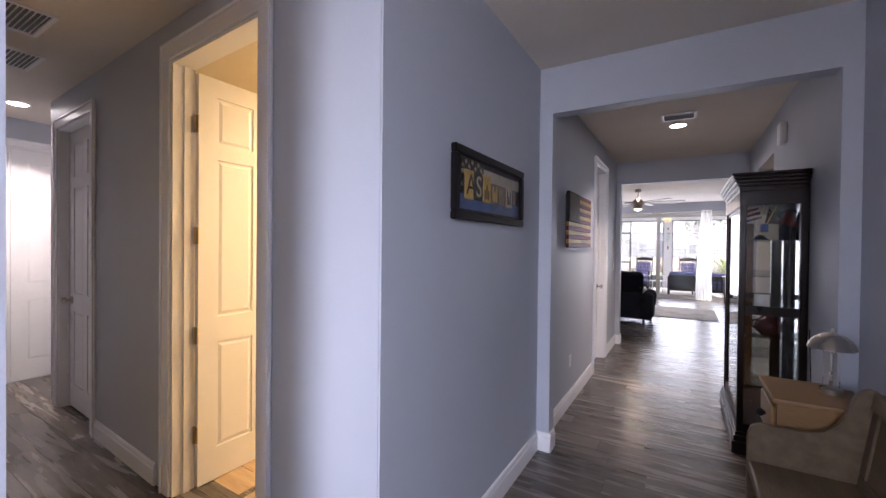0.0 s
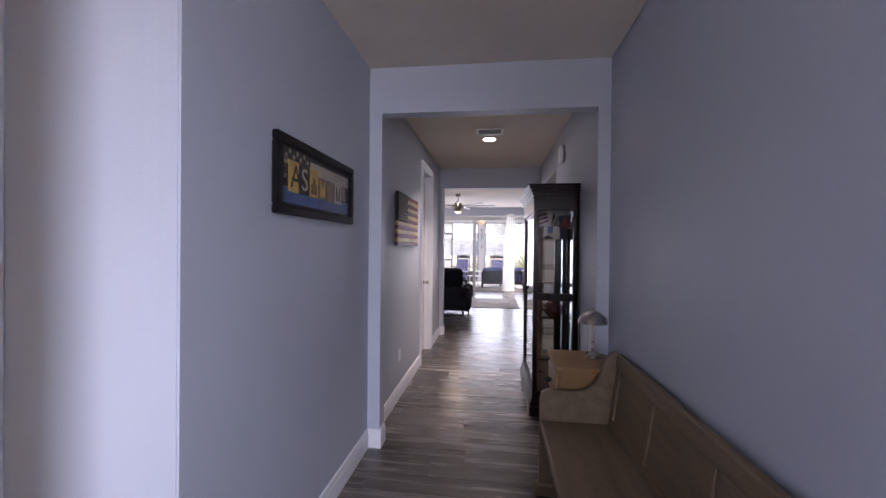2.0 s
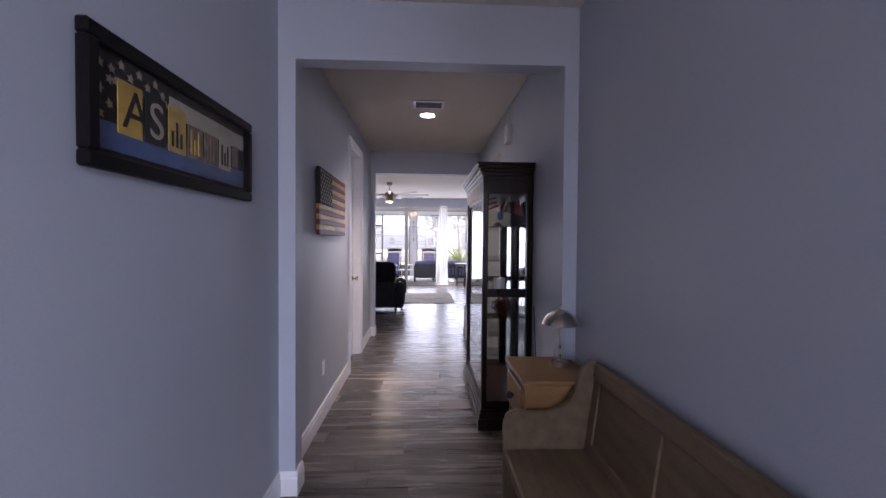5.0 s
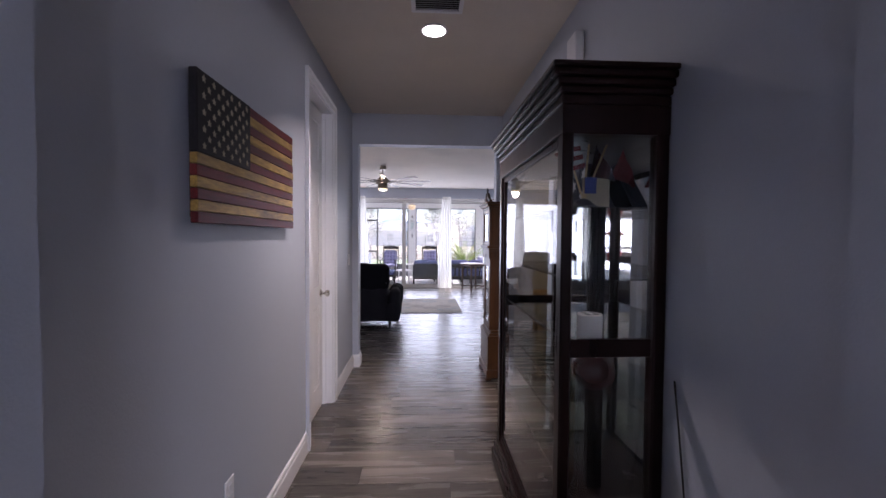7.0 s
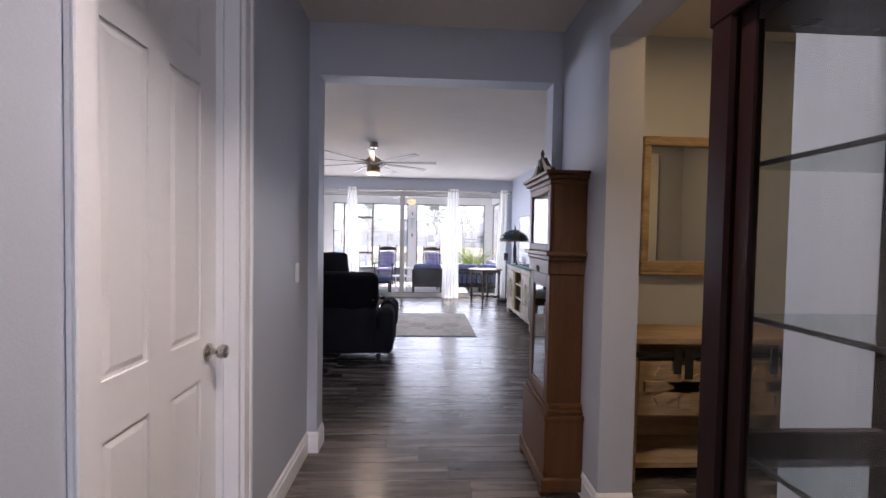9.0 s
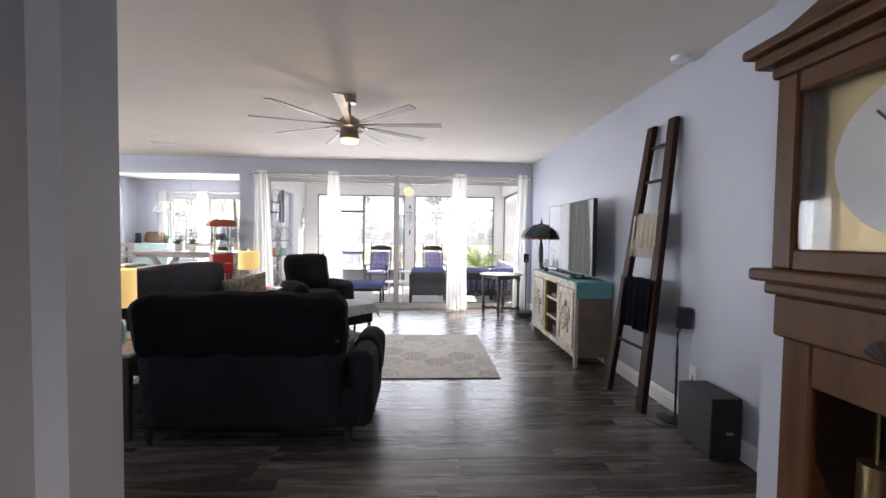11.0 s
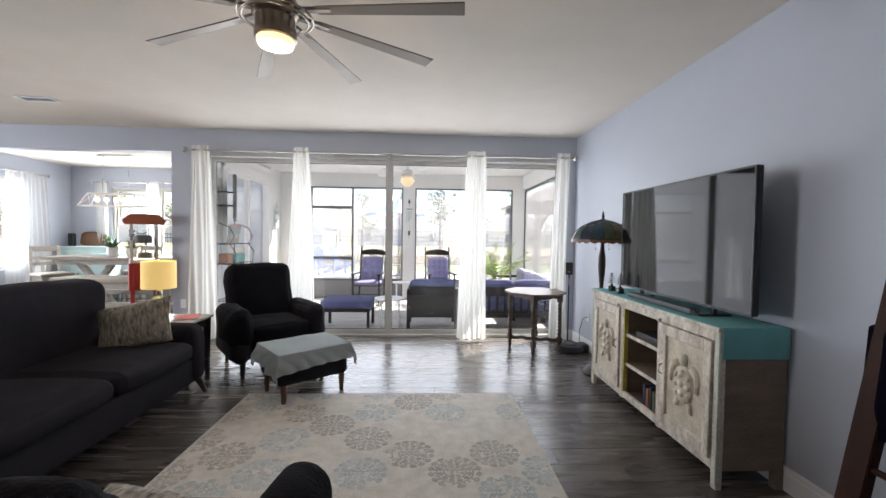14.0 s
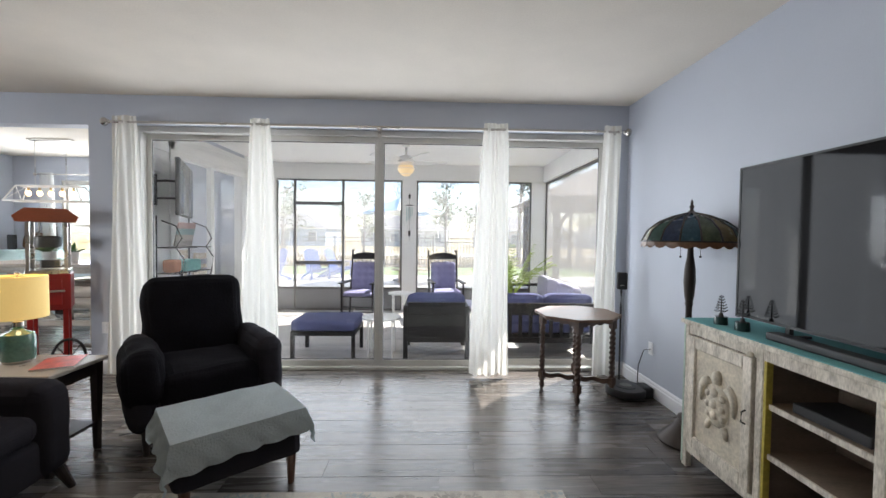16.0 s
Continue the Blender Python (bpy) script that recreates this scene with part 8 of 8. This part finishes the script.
# porch television on a wall arm
t = thing("porch_television", "small black porch television on a wall arm", "television", pose(-3.08, 14.25, 1.92, 0, 0, 114))
part("body", B((-0.52, -0.025, -0.31, 0.52, 0.02, 0.31), bev=0.006), M["black"], t)
part("screen", B((-0.505, -0.029, -0.295, 0.505, -0.0255, 0.295)), SCREEN, t)
q = bmesh.new()
for z in (-0.10, 0.10):
    tube(q, [(0, 0.02, z), (-0.08, 0.16, z), (0.05, 0.30, z)], 0.014, 6)
box(q, 0.0, 0.28, -0.18, 0.09, 0.32, 0.18)
part("wall_arm", q, M["iron"], t)
solid("utility_box", B((0, 0, 0, 0.05, 0.16, 0.20), bev=0.006), M["trim"], "grey utility box on the porch siding", "box", pose(-3.36, 14.05, 2.12))
# wire rack with baskets
t = thing("plant_rack", "curly wire rack with shelves on the porch", "shelf", pose(-3.33, 14.10, 0))
for y in (0.0, 0.62):
    b = bmesh.new()
    tube(b, [(0.30, y, 0), (0.30, y, 0.40), (0.25, y, 0.70), (0.31, y, 0.95), (0.33, y, 1.12), (0.24, y, 1.25), (0.31, y, 1.36), (0.24, y, 1.50), (0.08, y, 1.56)], 0.008, 8)
    tube(b, [(0.02, y, 0), (0.02, y, 1.62)], 0.008, 8)
    part("upright", b, M["iron"], t, smooth=True)
for z in (0.40, 0.95, 1.25):
    b = bmesh.new()
    for k in range(6):
        cyl(b, (0.02 + k * 0.05, 0, z), (0.02 + k * 0.05, 0.62, z), 0.004, seg=6)
    for y in (0.0, 0.31, 0.62):
        cyl(b, (0.02, y, z - 0.006), (0.30, y, z - 0.006), 0.005, seg=6)
    part("wire_shelf", b, M["iron"], t)
solid("basket", B((0, 0, 0, 0.2, 0.3, 0.14), bev=0.02), mat("teal_basket", (0.16, 0.38, 0.36), 0.7, var=0.4, scale=30, bump=0.6), "teal woven basket on the wire rack", "basket", pose(-3.28, 14.30, 0.956))
solid("clay_pot", B((0, 0, 0, 0.15, 0.15, 0.15), bev=0.03, seg=2), mat("terracotta", (0.42, 0.20, 0.12), 0.8), "terracotta pot on the wire rack", "pot", pose(-3.27, 14.12, 0.956))
t = thing("plank_sign", "small painted plank sign leaning on the rack", "sign", Matrix.Translation((-3.20, 14.22, 1.256)) @ Matrix.Rotation(radians(12), 4, 'Y'))
for k, c_ in enumerate(((0.30, 0.28, 0.26), (0.40, 0.36, 0.33), (0.26, 0.36, 0.38), (0.42, 0.30, 0.28))):
    part("plank", B((0, 0, k * 0.075, 0.015, 0.34, k * 0.075 + 0.073)), mat("sign_paint", c_, 0.7, var=0.3, scale=12), t)
t = thing("hanging_sign", "small striped hanging plaque on the porch wall", "sign", pose(-3.34, 16.62, 1.55, 0, 0, 90))
for k in range(4):
    part("plaque", B((-0.09, -0.02, k * 0.09, 0.09, -0.005, k * 0.09 + 0.075)), (M["white"], AQ)[k % 2], t)
b = bmesh.new()
tube(b, [(-0.08, -0.012, 0.34), (0, -0.012, 0.52), (0.08, -0.012, 0.34)], 0.003, 5)
part("cord", b, M["iron"], t)
t = thing("wind_chime", "slim wind chime hanging on the porch post", "wind chime", pose(-0.56, 16.93, 0))
b = bmesh.new()
cyl(b, (0, 0, 1.35), (0, 0, 2.25), 0.002, seg=5)
part("cord", b, M["iron"], t)
part("bird", B((-0.02, -0.01, 2.12, 0.02, 0.01, 2.20), bev=0.008), M["iron"], t)
part("cross_bar", B((-0.07, -0.008, 1.99, 0.07, 0.008, 2.005)), M["iron"], t)
for k in range(4):
    b = bmesh.new()
    cyl(b, (-0.05 + k * 0.033, 0, 1.70 + 0.03 * k), (-0.05 + k * 0.033, 0, 1.96), 0.008, seg=8)
    part("tube", b, AQ, t, "aqua chime tube")
part("sail", B((-0.02, -0.006, 1.42, 0.02, 0.006, 1.52)), M["iron"], t)
# sliding door of the dining bay onto the porch
t = thing("dining_slider", "white-framed sliding glass door beside the porch", "sliding door")
t["kind"] = "structure"
f = bmesh.new()
X = -3.38
for b in ((X - 0.10, 14.5, 0, X + 0.03, 14.58, 2.45), (X - 0.10, 16.27, 0, X + 0.03, 16.35, 2.45), (X - 0.10, 14.58, 2.38, X + 0.03, 16.27, 2.45), (X - 0.10, 14.58, 0, X + 0.03, 16.27, 0.05), (X - 0.07, 15.38, 0.05, X, 15.47, 2.38), (X, 14.42, 0, X + 0.035, 14.50, 2.55), (X, 16.35, 0, X + 0.035, 16.43, 2.55), (X, 14.42, 2.45, X + 0.035, 16.43, 2.56)):
    box(f, *b, bev=0.004)
part("door_frame", f, M["white"], t)
for a, b in ((14.58, 15.38), (15.47, 16.27)):
    part("pane", B((X - 0.04, a, 0.05, X - 0.034, b, 2.38)), M["glass"], t).visible_shadow = False

# ---- garden ----
BLUE = mat("bright_blue_plastic", (0.03, 0.10, 0.42), 0.45, var=0.08)


def adirondack(m):
    t = thing("adirondack_chair", "bright blue slatted garden chair on the patio", "chair", m, group="blue garden chairs")
    for k in range(6):
        x = -0.25 + k * 0.085
        q = B((x, 0, 0, x + 0.078, 0.02, 0.78 + 0.10 * math.sin(math.pi * (k + 0.5) / 6)))
        bmesh.ops.transform(q, matrix=Matrix.Translation((0, 0.10, 0.20)) @ Matrix.Rotation(radians(-22), 4, 'X'), verts=q.verts)
        part("back_slat", q, BLUE, t)
    for k in range(5):
        y = -0.42 + k * 0.10
        z = 0.36 - k * 0.028
        part("seat_slat", B((-0.27, y, z, 0.27, y + 0.09, z + 0.02)), BLUE, t)
    for x in (-0.33, 0.27):
        part("arm", B((x - 0.03, -0.45, 0.54, x + 0.10, 0.28, 0.56), bev=0.006), BLUE, t)
        part("front_leg", B((x + 0.01, -0.42, 0, x + 0.05, -0.32, 0.54)), BLUE, t)
        q = bmesh.new()
        slab(q, [(-0.42, 0.30), (-0.42, 0.38), (0.45, 0.06), (0.52, 0.0), (0.40, 0.0)], x + 0.012, x + 0.045, "x")
        part("side_rail", q, BLUE, t)
    return t


ad = adirondack(pose(-4.0, 22.9, -0.05, 0, 0, 40))
copy_thing(ad, pose(-5.3, 22.6, -0.05, 0, 0, -30))
copy_thing(ad, pose(-3.45, 23.7, -0.05, 0, 0, 70))
# picnic table
t = thing("picnic_table", "weathered cedar picnic table on the patio", "table", pose(-1.35, 21.6, -0.05))
CED = mat("weathered_cedar", (0.36, 0.24, 0.15), 0.7, var=0.25, scale=3, stretch=(1, 6, 6))
for k in range(5):
    part("top_plank", B((0, 0.45 + k * 0.15, 0.72, 1.7, 0.59 + k * 0.15, 0.76)), CED, t)
for y in (0.0, 1.38):
    part("bench_plank", B((0, y, 0.42, 1.7, y + 0.25, 0.46)), CED, t)
for x in (0.2, 1.4):
    q = bmesh.new()
    for s in (-1, 1):
        slab(q, [(0.815 + s * 0.75, 0.0), (0.815 + s * 0.62, 0.0), (0.815 + s * 0.12, 0.72), (0.815 + s * 0.25, 0.72)], x, x + 0.04, "x")
    box(q, x + 0.04, 0.02, 0.36, x + 0.08, 1.61, 0.42)
    part("leg_frame", q, CED, t)
# umbrella
t = thing("patio_umbrella", "open blue and white patio umbrella", "umbrella", pose(-1.15, 22.6, -0.05))
b = bmesh.new()
cyl(b, (0, 0, 0), (0, 0, 2.75), 0.022, seg=10)
part("pole", b, M["iron"], t)
b = bmesh.new()
lathe(b, [(0.25, 0), (0.25, 0.05), (0.05, 0.08), (0.03, 0.3)], seg=24)
part("base", b, M["iron"], t)
UB = mat("sky_blue_canvas", (0.16, 0.33, 0.62), 0.8, var=0.08)
for k in range(8):
    a0, a1 = 2 * math.pi * k / 8, 2 * math.pi * (k + 1) / 8
    f = bmesh.new()
    apex, p, q = Vector((0, 0, 2.75)), Vector((1.4 * math.cos(a0), 1.4 * math.sin(a0), 2.25)), Vector((1.4 * math.cos(a1), 1.4 * math.sin(a1), 2.25))
    n = 5
    rows = []
    for i in range(n + 1):
        s = i / n
        l, r = apex.lerp(p, s), apex.lerp(q, s)
        rows.append([f.verts.new(l.lerp(r, j / 4) - Vector((0, 0, 0.06 * s * math.sin(math.pi * j / 4)))) for j in range(5)] if i else [f.verts.new(apex)])
    for j in range(4):
        f.faces.new((rows[0][0], rows[1][j], rows[1][j + 1]))
    for i in range(1, n):
        for j in range(4):
            f.faces.new((rows[i][j], rows[i + 1][j], rows[i + 1][j + 1], rows[i][j + 1]))
    part("canopy_panel", f, UB if k % 2 else M["white"], t)
# fence
t = thing("garden_fence", "black metal picket fence behind the lawn", "fence")
for z in (0.0, 1.12, 1.32):
    part("rail", B((-15, 29.28, z, 15, 29.32, z + 0.035)), BLK, t)
pk = mesh_of("picket", B((-0.009, -0.009, 0, 0.009, 0.009, 1.52)), BLK)
for k in range(190):
    o_ = new("picket", pk)
    o_.location, o_.parent = (-14.25 + k * 0.15, 29.30, -0.12), t
ps = mesh_of("post", B((-0.03, -0.03, 0, 0.03, 0.03, 1.62), bev=0.006), BLK)
for k in range(13):
    o_ = new("post", ps)
    o_.location, o_.parent = (-14.6 + k * 2.43, 29.30, -0.14), t
# timber gazebo beside the porch
t = thing("gazebo", "brown timber gazebo with a shingled roof", "gazebo", pose(2.9, 19.2, -0.05))
GZ = mat("brown_timber", (0.13, 0.085, 0.06), 0.7, var=0.25)
for x in (0.0, 3.2):
    for y in (0.0, 3.2):
        part("post", B((x, y, 0, x + 0.15, y + 0.15, 2.3), bev=0.006), GZ, t)
for y in (0.0, 3.2):
    part("beam", B((-0.2, y, 2.3, 3.55, y + 0.15, 2.5)), GZ, t)
for x in (0.0, 3.2):
    q = bmesh.new()
    tube(q, [(x + 0.075, 0.12, 1.5), (x + 0.075 + (0.12 if x < 1 else -0.12), 0.12, 1.85), (x + 0.075 + (0.36 if x < 1 else -0.36), 0.12, 2.15), (x + 0.075 + (0.7 if x < 1 else -0.7), 0.12, 2.32)], 0.05, 6)
    part("curved_brace", q, GZ, t)
q = bmesh.new()
a = [q.verts.new(v) for v in ((-0.4, -0.4, 2.48), (3.75, -0.4, 2.48), (3.75, 3.75, 2.48), (-0.4, 3.75, 2.48))]
ap = q.verts.new((1.67, 1.67, 3.5))
for i in range(4):
    q.faces.new((a[i], a[(i + 1) % 4], ap))
q.faces.new(a[::-1])
part("roof", q, mat("brown_shingle", (0.16, 0.12, 0.10), 0.85, var=0.3, scale=6), t)


# ---- houses beyond ----
def house(m, w, d, h, ridge, wallm, label, n_win=4):
    t = thing("house", label, "house", m, group="houses across the field")
    part("wall", B((0, 0, 0, w, d, h)), wallm, t)
    q = bmesh.new()
    o_ = 0.5
    v = [q.verts.new(p) for p in ((-o_, -o_, h), (w + o_, -o_, h), (w + o_, d + o_, h), (-o_, d + o_, h), (d * 0.45, d / 2, ridge), (w - d * 0.45, d / 2, ridge))]
    for f in ((0, 1, 5, 4), (1, 2, 5), (2, 3, 4, 5), (3, 0, 4), (3, 2, 1, 0)):
        q.faces.new([v[i] for i in f])
    part("roof", q, ROOF, t)
    part("fascia", B((-o_, -o_ - 0.05, h - 0.15, w + o_, -o_, h + 0.05)), M["white"], t)
    for k in range(n_win):
        x = w * (k + 0.5) / n_win - 0.6
        wd = part("window", B((x - 0.1, -0.06, 0.8, x + 1.3, 0, 2.3)), M["white"], t)
        for z in (0.88, 1.6):
            part("pane", B((x, -0.09, z, x + 1.2, -0.055, z + 0.62)), DARKPANE, wd)


ROOF = mat("grey_shingle_roof", (0.22, 0.21, 0.21), 0.85, var=0.25, scale=1.0)
DARKPANE = mat("far_window_pane", (0.08, 0.10, 0.13), 0.15, var=0.1, bump=0)
H1, H2, H3 = [mat("house_" + n, c_, 0.7, var=0.05) for n, c_ in (("blue", (0.36, 0.44, 0.55)), ("cream", (0.58, 0.55, 0.50)), ("grey", (0.46, 0.47, 0.48)))]
for x, y, w, mm, lab in ((-34, 74, 17, H1, "pale blue single-storey house with a grey roof"), (-12, 78, 15, H3, "grey single-storey house with a grey roof"), (8, 76, 16, H2, "cream single-storey house with a grey roof"), (29, 80, 16, H1, "blue-grey single-storey house far off"), (-58, 80, 18, H2, "cream single-storey house far off")):
    house(pose(x, y, -0.3), w, 11, 2.9, 5.6, mm, lab)
house(pose(9.5, 19.5, -0.3, 0, 0, 0), 14, 12, 2.8, 5.2, H2, "neighbouring cream house with a pale hipped roof")
setting("road_far", B((-120, 44, -0.3, 120, 48, -0.27)), M["concrete"], "pale concrete road across the field")


# ---- trees and shrubs ----
def tree(x, y, h, r, m, seed, label, leaves=900, lean=0.0, bare=False, pine=False):
    rg = random.Random(seed)
    t = thing("tree", label, "tree", pose(x, y, -0.3), group="trees across the field")
    tb = bmesh.new()
    tube(tb, [(0, 0, 0), (lean * 0.3, 0.05, h * 0.35), (lean, 0, h * 0.7), (lean * 1.1, 0, h * 0.98)], [h * 0.018 + 0.03, h * 0.014 + 0.02, h * 0.008 + 0.01, 0.01], 8)
    tips = []
    for k in range(18 if not pine else 14):
        z = h * rg.uniform(0.35 if not pine else 0.6, 0.92)
        a = rg.uniform(0, 6.28)
        l = r * rg.uniform(0.5, 1.0) * (1.15 - 0.5 * z / h)
        p0 = Vector((lean * z / h, 0, z * 0.94))
        p1 = p0 + Vector((math.cos(a) * l * 0.5, math.sin(a) * l * 0.5, l * rg.uniform(0.15, 0.5)))
        p2 = p0 + Vector((math.cos(a) * l, math.sin(a) * l, l * rg.uniform(0.2, 0.8)))
        tube(tb, [p0, p1, p2], [h * 0.006 + 0.01, h * 0.004 + 0.006, 0.004], 5)
        tips += [p1, p2, p1.lerp(p2, 0.5)]
    part("trunk", tb, BARK, t)
    vs, fs = [], []
    for k in range(leaves):
        c = rg.choice(tips) + Vector([rg.gauss(0, r * 0.16) for _ in range(3)])
        u = Vector([rg.gauss(0, 1) for _ in range(3)]).normalized()
        v = u.cross(Vector((rg.random(), rg.random(), rg.random() + 0.1))).normalized()
        s = rg.uniform(0.05, 0.13) * (0.5 + h / 9) * (0.5 if bare else 1)
        i = len(vs)
        vs += [c - u * s, c + v * s * 0.6, c + u * s, c - v * s * 0.6]
        fs.append((i, i + 1, i + 2, i + 3))
    me = bpy.data.meshes.new("crown")
    me.from_pydata([tuple(v) for v in vs], [], fs)
    me.materials.append(m)
    o_ = new("crown", me)
    o_.parent = t


BARK = mat("grey_brown_bark", (0.20, 0.16, 0.13), 0.9, var=0.3, scale=4)
G1 = mat("olive_foliage", (0.10, 0.13, 0.045), 0.7, var=0.35, scale=2)
G2 = mat("spring_foliage", (0.17, 0.21, 0.06), 0.7, var=0.35, scale=2)
G3 = mat("pine_foliage", (0.05, 0.085, 0.04), 0.8, var=0.3, scale=2)
tr = random.Random(21)
spots = [(-12.5, 33, 7.5, 1.6, G3, True), (-9.2, 34, 5.0, 1.6, G2, False), (-4.6, 36, 4.6, 1.5, G2, False), (0.9, 37, 6.2, 1.6, G1, False), (3.0, 36, 4.4, 1.5, G1, False), (6.2, 38, 8.5, 2.0, G3, True), (9.2, 36, 7.5, 1.8, G3, True), (-17.5, 38, 8.5, 2.2, G3, True), (-22, 44, 6.5, 2.4, G2, False), (13, 44, 6.0, 2.4, G2, False)]
for k, (x, y, h, r, m_, pine) in enumerate(spots):
    tree(x, y, h, r, m_, 30 + k, "slender pine tree in the field" if pine else "young leafy tree behind the fence", 500 if not pine else 420, lean=tr.uniform(-0.3, 0.3), pine=pine)
for k in range(22):
    x = -88 + k * 8.2 + tr.uniform(-2, 2)
    tree(x, 94 + tr.uniform(-3, 12), tr.uniform(8, 13), tr.uniform(3, 4.5), (G1, G3, G2)[k % 3], 60 + k, "tall woodland tree beyond the houses", 700)
rg = random.Random(77)
vs, fs = [], []
for k in range(5200):
    x, y = rg.uniform(-16, 16), rg.choice((rg.gauss(31, 0.5), rg.uniform(30, 42)))
    hh = rg.uniform(0.12, 0.5)
    a = rg.uniform(0, 6.28)
    i = len(vs)
    w = 0.05
    vs += [(x - w * math.cos(a), y - w * math.sin(a), -0.3), (x + w * math.cos(a), y + w * math.sin(a), -0.3), (x + rg.uniform(-0.1, 0.1), y + rg.uniform(-0.1, 0.1), -0.3 + hh)]
    fs.append((i, i + 1, i + 2))
me = bpy.data.meshes.new("dry_grass")
me.from_pydata(vs, [], fs)
me.materials.append(M["dry"])
tagged(new("dry_grass", me), "tufts of dry straw-coloured grass behind the fence", "grass", kind="stuff")


# ---- planks, last ----
def planks():
    base = bmesh.new()
    vs = box(base, 0, -0.0885, -0.012, 1, 0.0885, 0.0)
    me = mesh_of("plank", base, M["floor"])
    rg = random.Random(4)
    W = 0.18
    fl = bpy.data.objects["floor"]
    near, far = [], []
    y = -1.6 + W / 2
    while y < 16.8:
        spans = []
        if y < 6.9:
            spans.append((-1.05, 0.89))
            if 0.3 < y < 1.6:
                spans = [(-6.03, 0.89)]
            elif 1.6 <= y < 2.3:
                spans.append((-6.03, -5.05))
            if 4.72 < y < 6.81:
                spans = [(-1.05, 2.9)]
        elif y < 13.5:
            spans.append((-9.2, 1.95))
        elif y > 13.5:
            spans.append((DX, -3.5) if y > 13.62 else (DX, 1.7))
        for a, b in spans:
            x = a - rg.uniform(0, 1.1)
            while x < b:
                l = 1.22 if rg.random() > 0.25 else 0.9
                p, q = max(x, a), min(x + l, b)
                if q - p > 0.03:
                    (near if (-3.2 < (p + q) / 2 and y < 12.3 and not y < 0.2 and not (p + q) / 2 > 1.2 and not (p < -1.3 and y < 6)) else far).append((p, q, y))
                x += l
        y += W
    near.sort(key=lambda r: abs(r[2] - 7.5))
    far += near[300:]
    for p, q, y in near[:300]:
        o = new("plank", me)
        o.location, o.scale = (p + 0.001, y, rg.uniform(-0.0004, 0.0004)), (q - p - 0.002, 1, 1)
        o.parent = fl
    verts, faces = [], []
    for p, q, y in far:
        i = len(verts)
        verts += [(x, yy, zz) for zz in (-0.012, 0) for x, yy in ((p + 0.001, y - 0.0885), (q - 0.001, y - 0.0885), (q - 0.001, y + 0.0885), (p + 0.001, y + 0.0885))]
        faces += [(i + 4, i + 5, i + 6, i + 7), (i, i + 1, i + 5, i + 4), (i + 1, i + 2, i + 6, i + 5), (i + 2, i + 3, i + 7, i + 6), (i + 3, i, i + 4, i + 7)]
    m2 = bpy.data.meshes.new("further_planks")
    m2.from_pydata(verts, [], faces)
    mm = M["floor"].copy()
    mm.name = "grey_oak_plank_joined"
    nt = mm.node_tree
    for n in list(nt.nodes):
        if n.type == 'OBJECT_INFO':
            g = nt.nodes.new("ShaderNodeNewGeometry")
            for l in list(n.outputs["Random"].links):
                nt.links.new(g.outputs["Random Per Island"], l.to_socket)
    m2.materials.append(mm)
    o = new("further_planks", m2)
    o.parent = fl
    tagged(o, "grey oak-look planks", kind="stuff")
    # bathroom's tan boards
    bm = bmesh.new()
    for k in range(16):
        yy = 1.56 + k * 0.19
        for x in (-3.4, -2.2):
            box(bm, x + 0.1 * (k % 3) , yy, -0.012, x + 1.15, yy + 0.186, 0.001)
    bt = setting("bath_floor", bm, M["tan"], "tan wood-look bathroom floor")
    # porch boards
    pm = mesh_of("porch_board", B((0, -0.072, -0.022, 1, 0.072, 0.0)), M["paver"])
    y = 13.83
    pf = bpy.data.objects["porch_floor"]
    while y < 17.05:
        x = PXL - rg.uniform(0, 1.2)
        while x < PXR:
            p, q = max(x, PXL + 0.01), min(x + 1.4, PXR + 0.1)
            if q - p > 0.05:
                o = new("board", pm)
                o.location, o.scale = (p + 0.002, y, 0), (q - p - 0.004, 1, 1)
                o.parent = pf
            x += 1.4
        y += 0.15


planks()
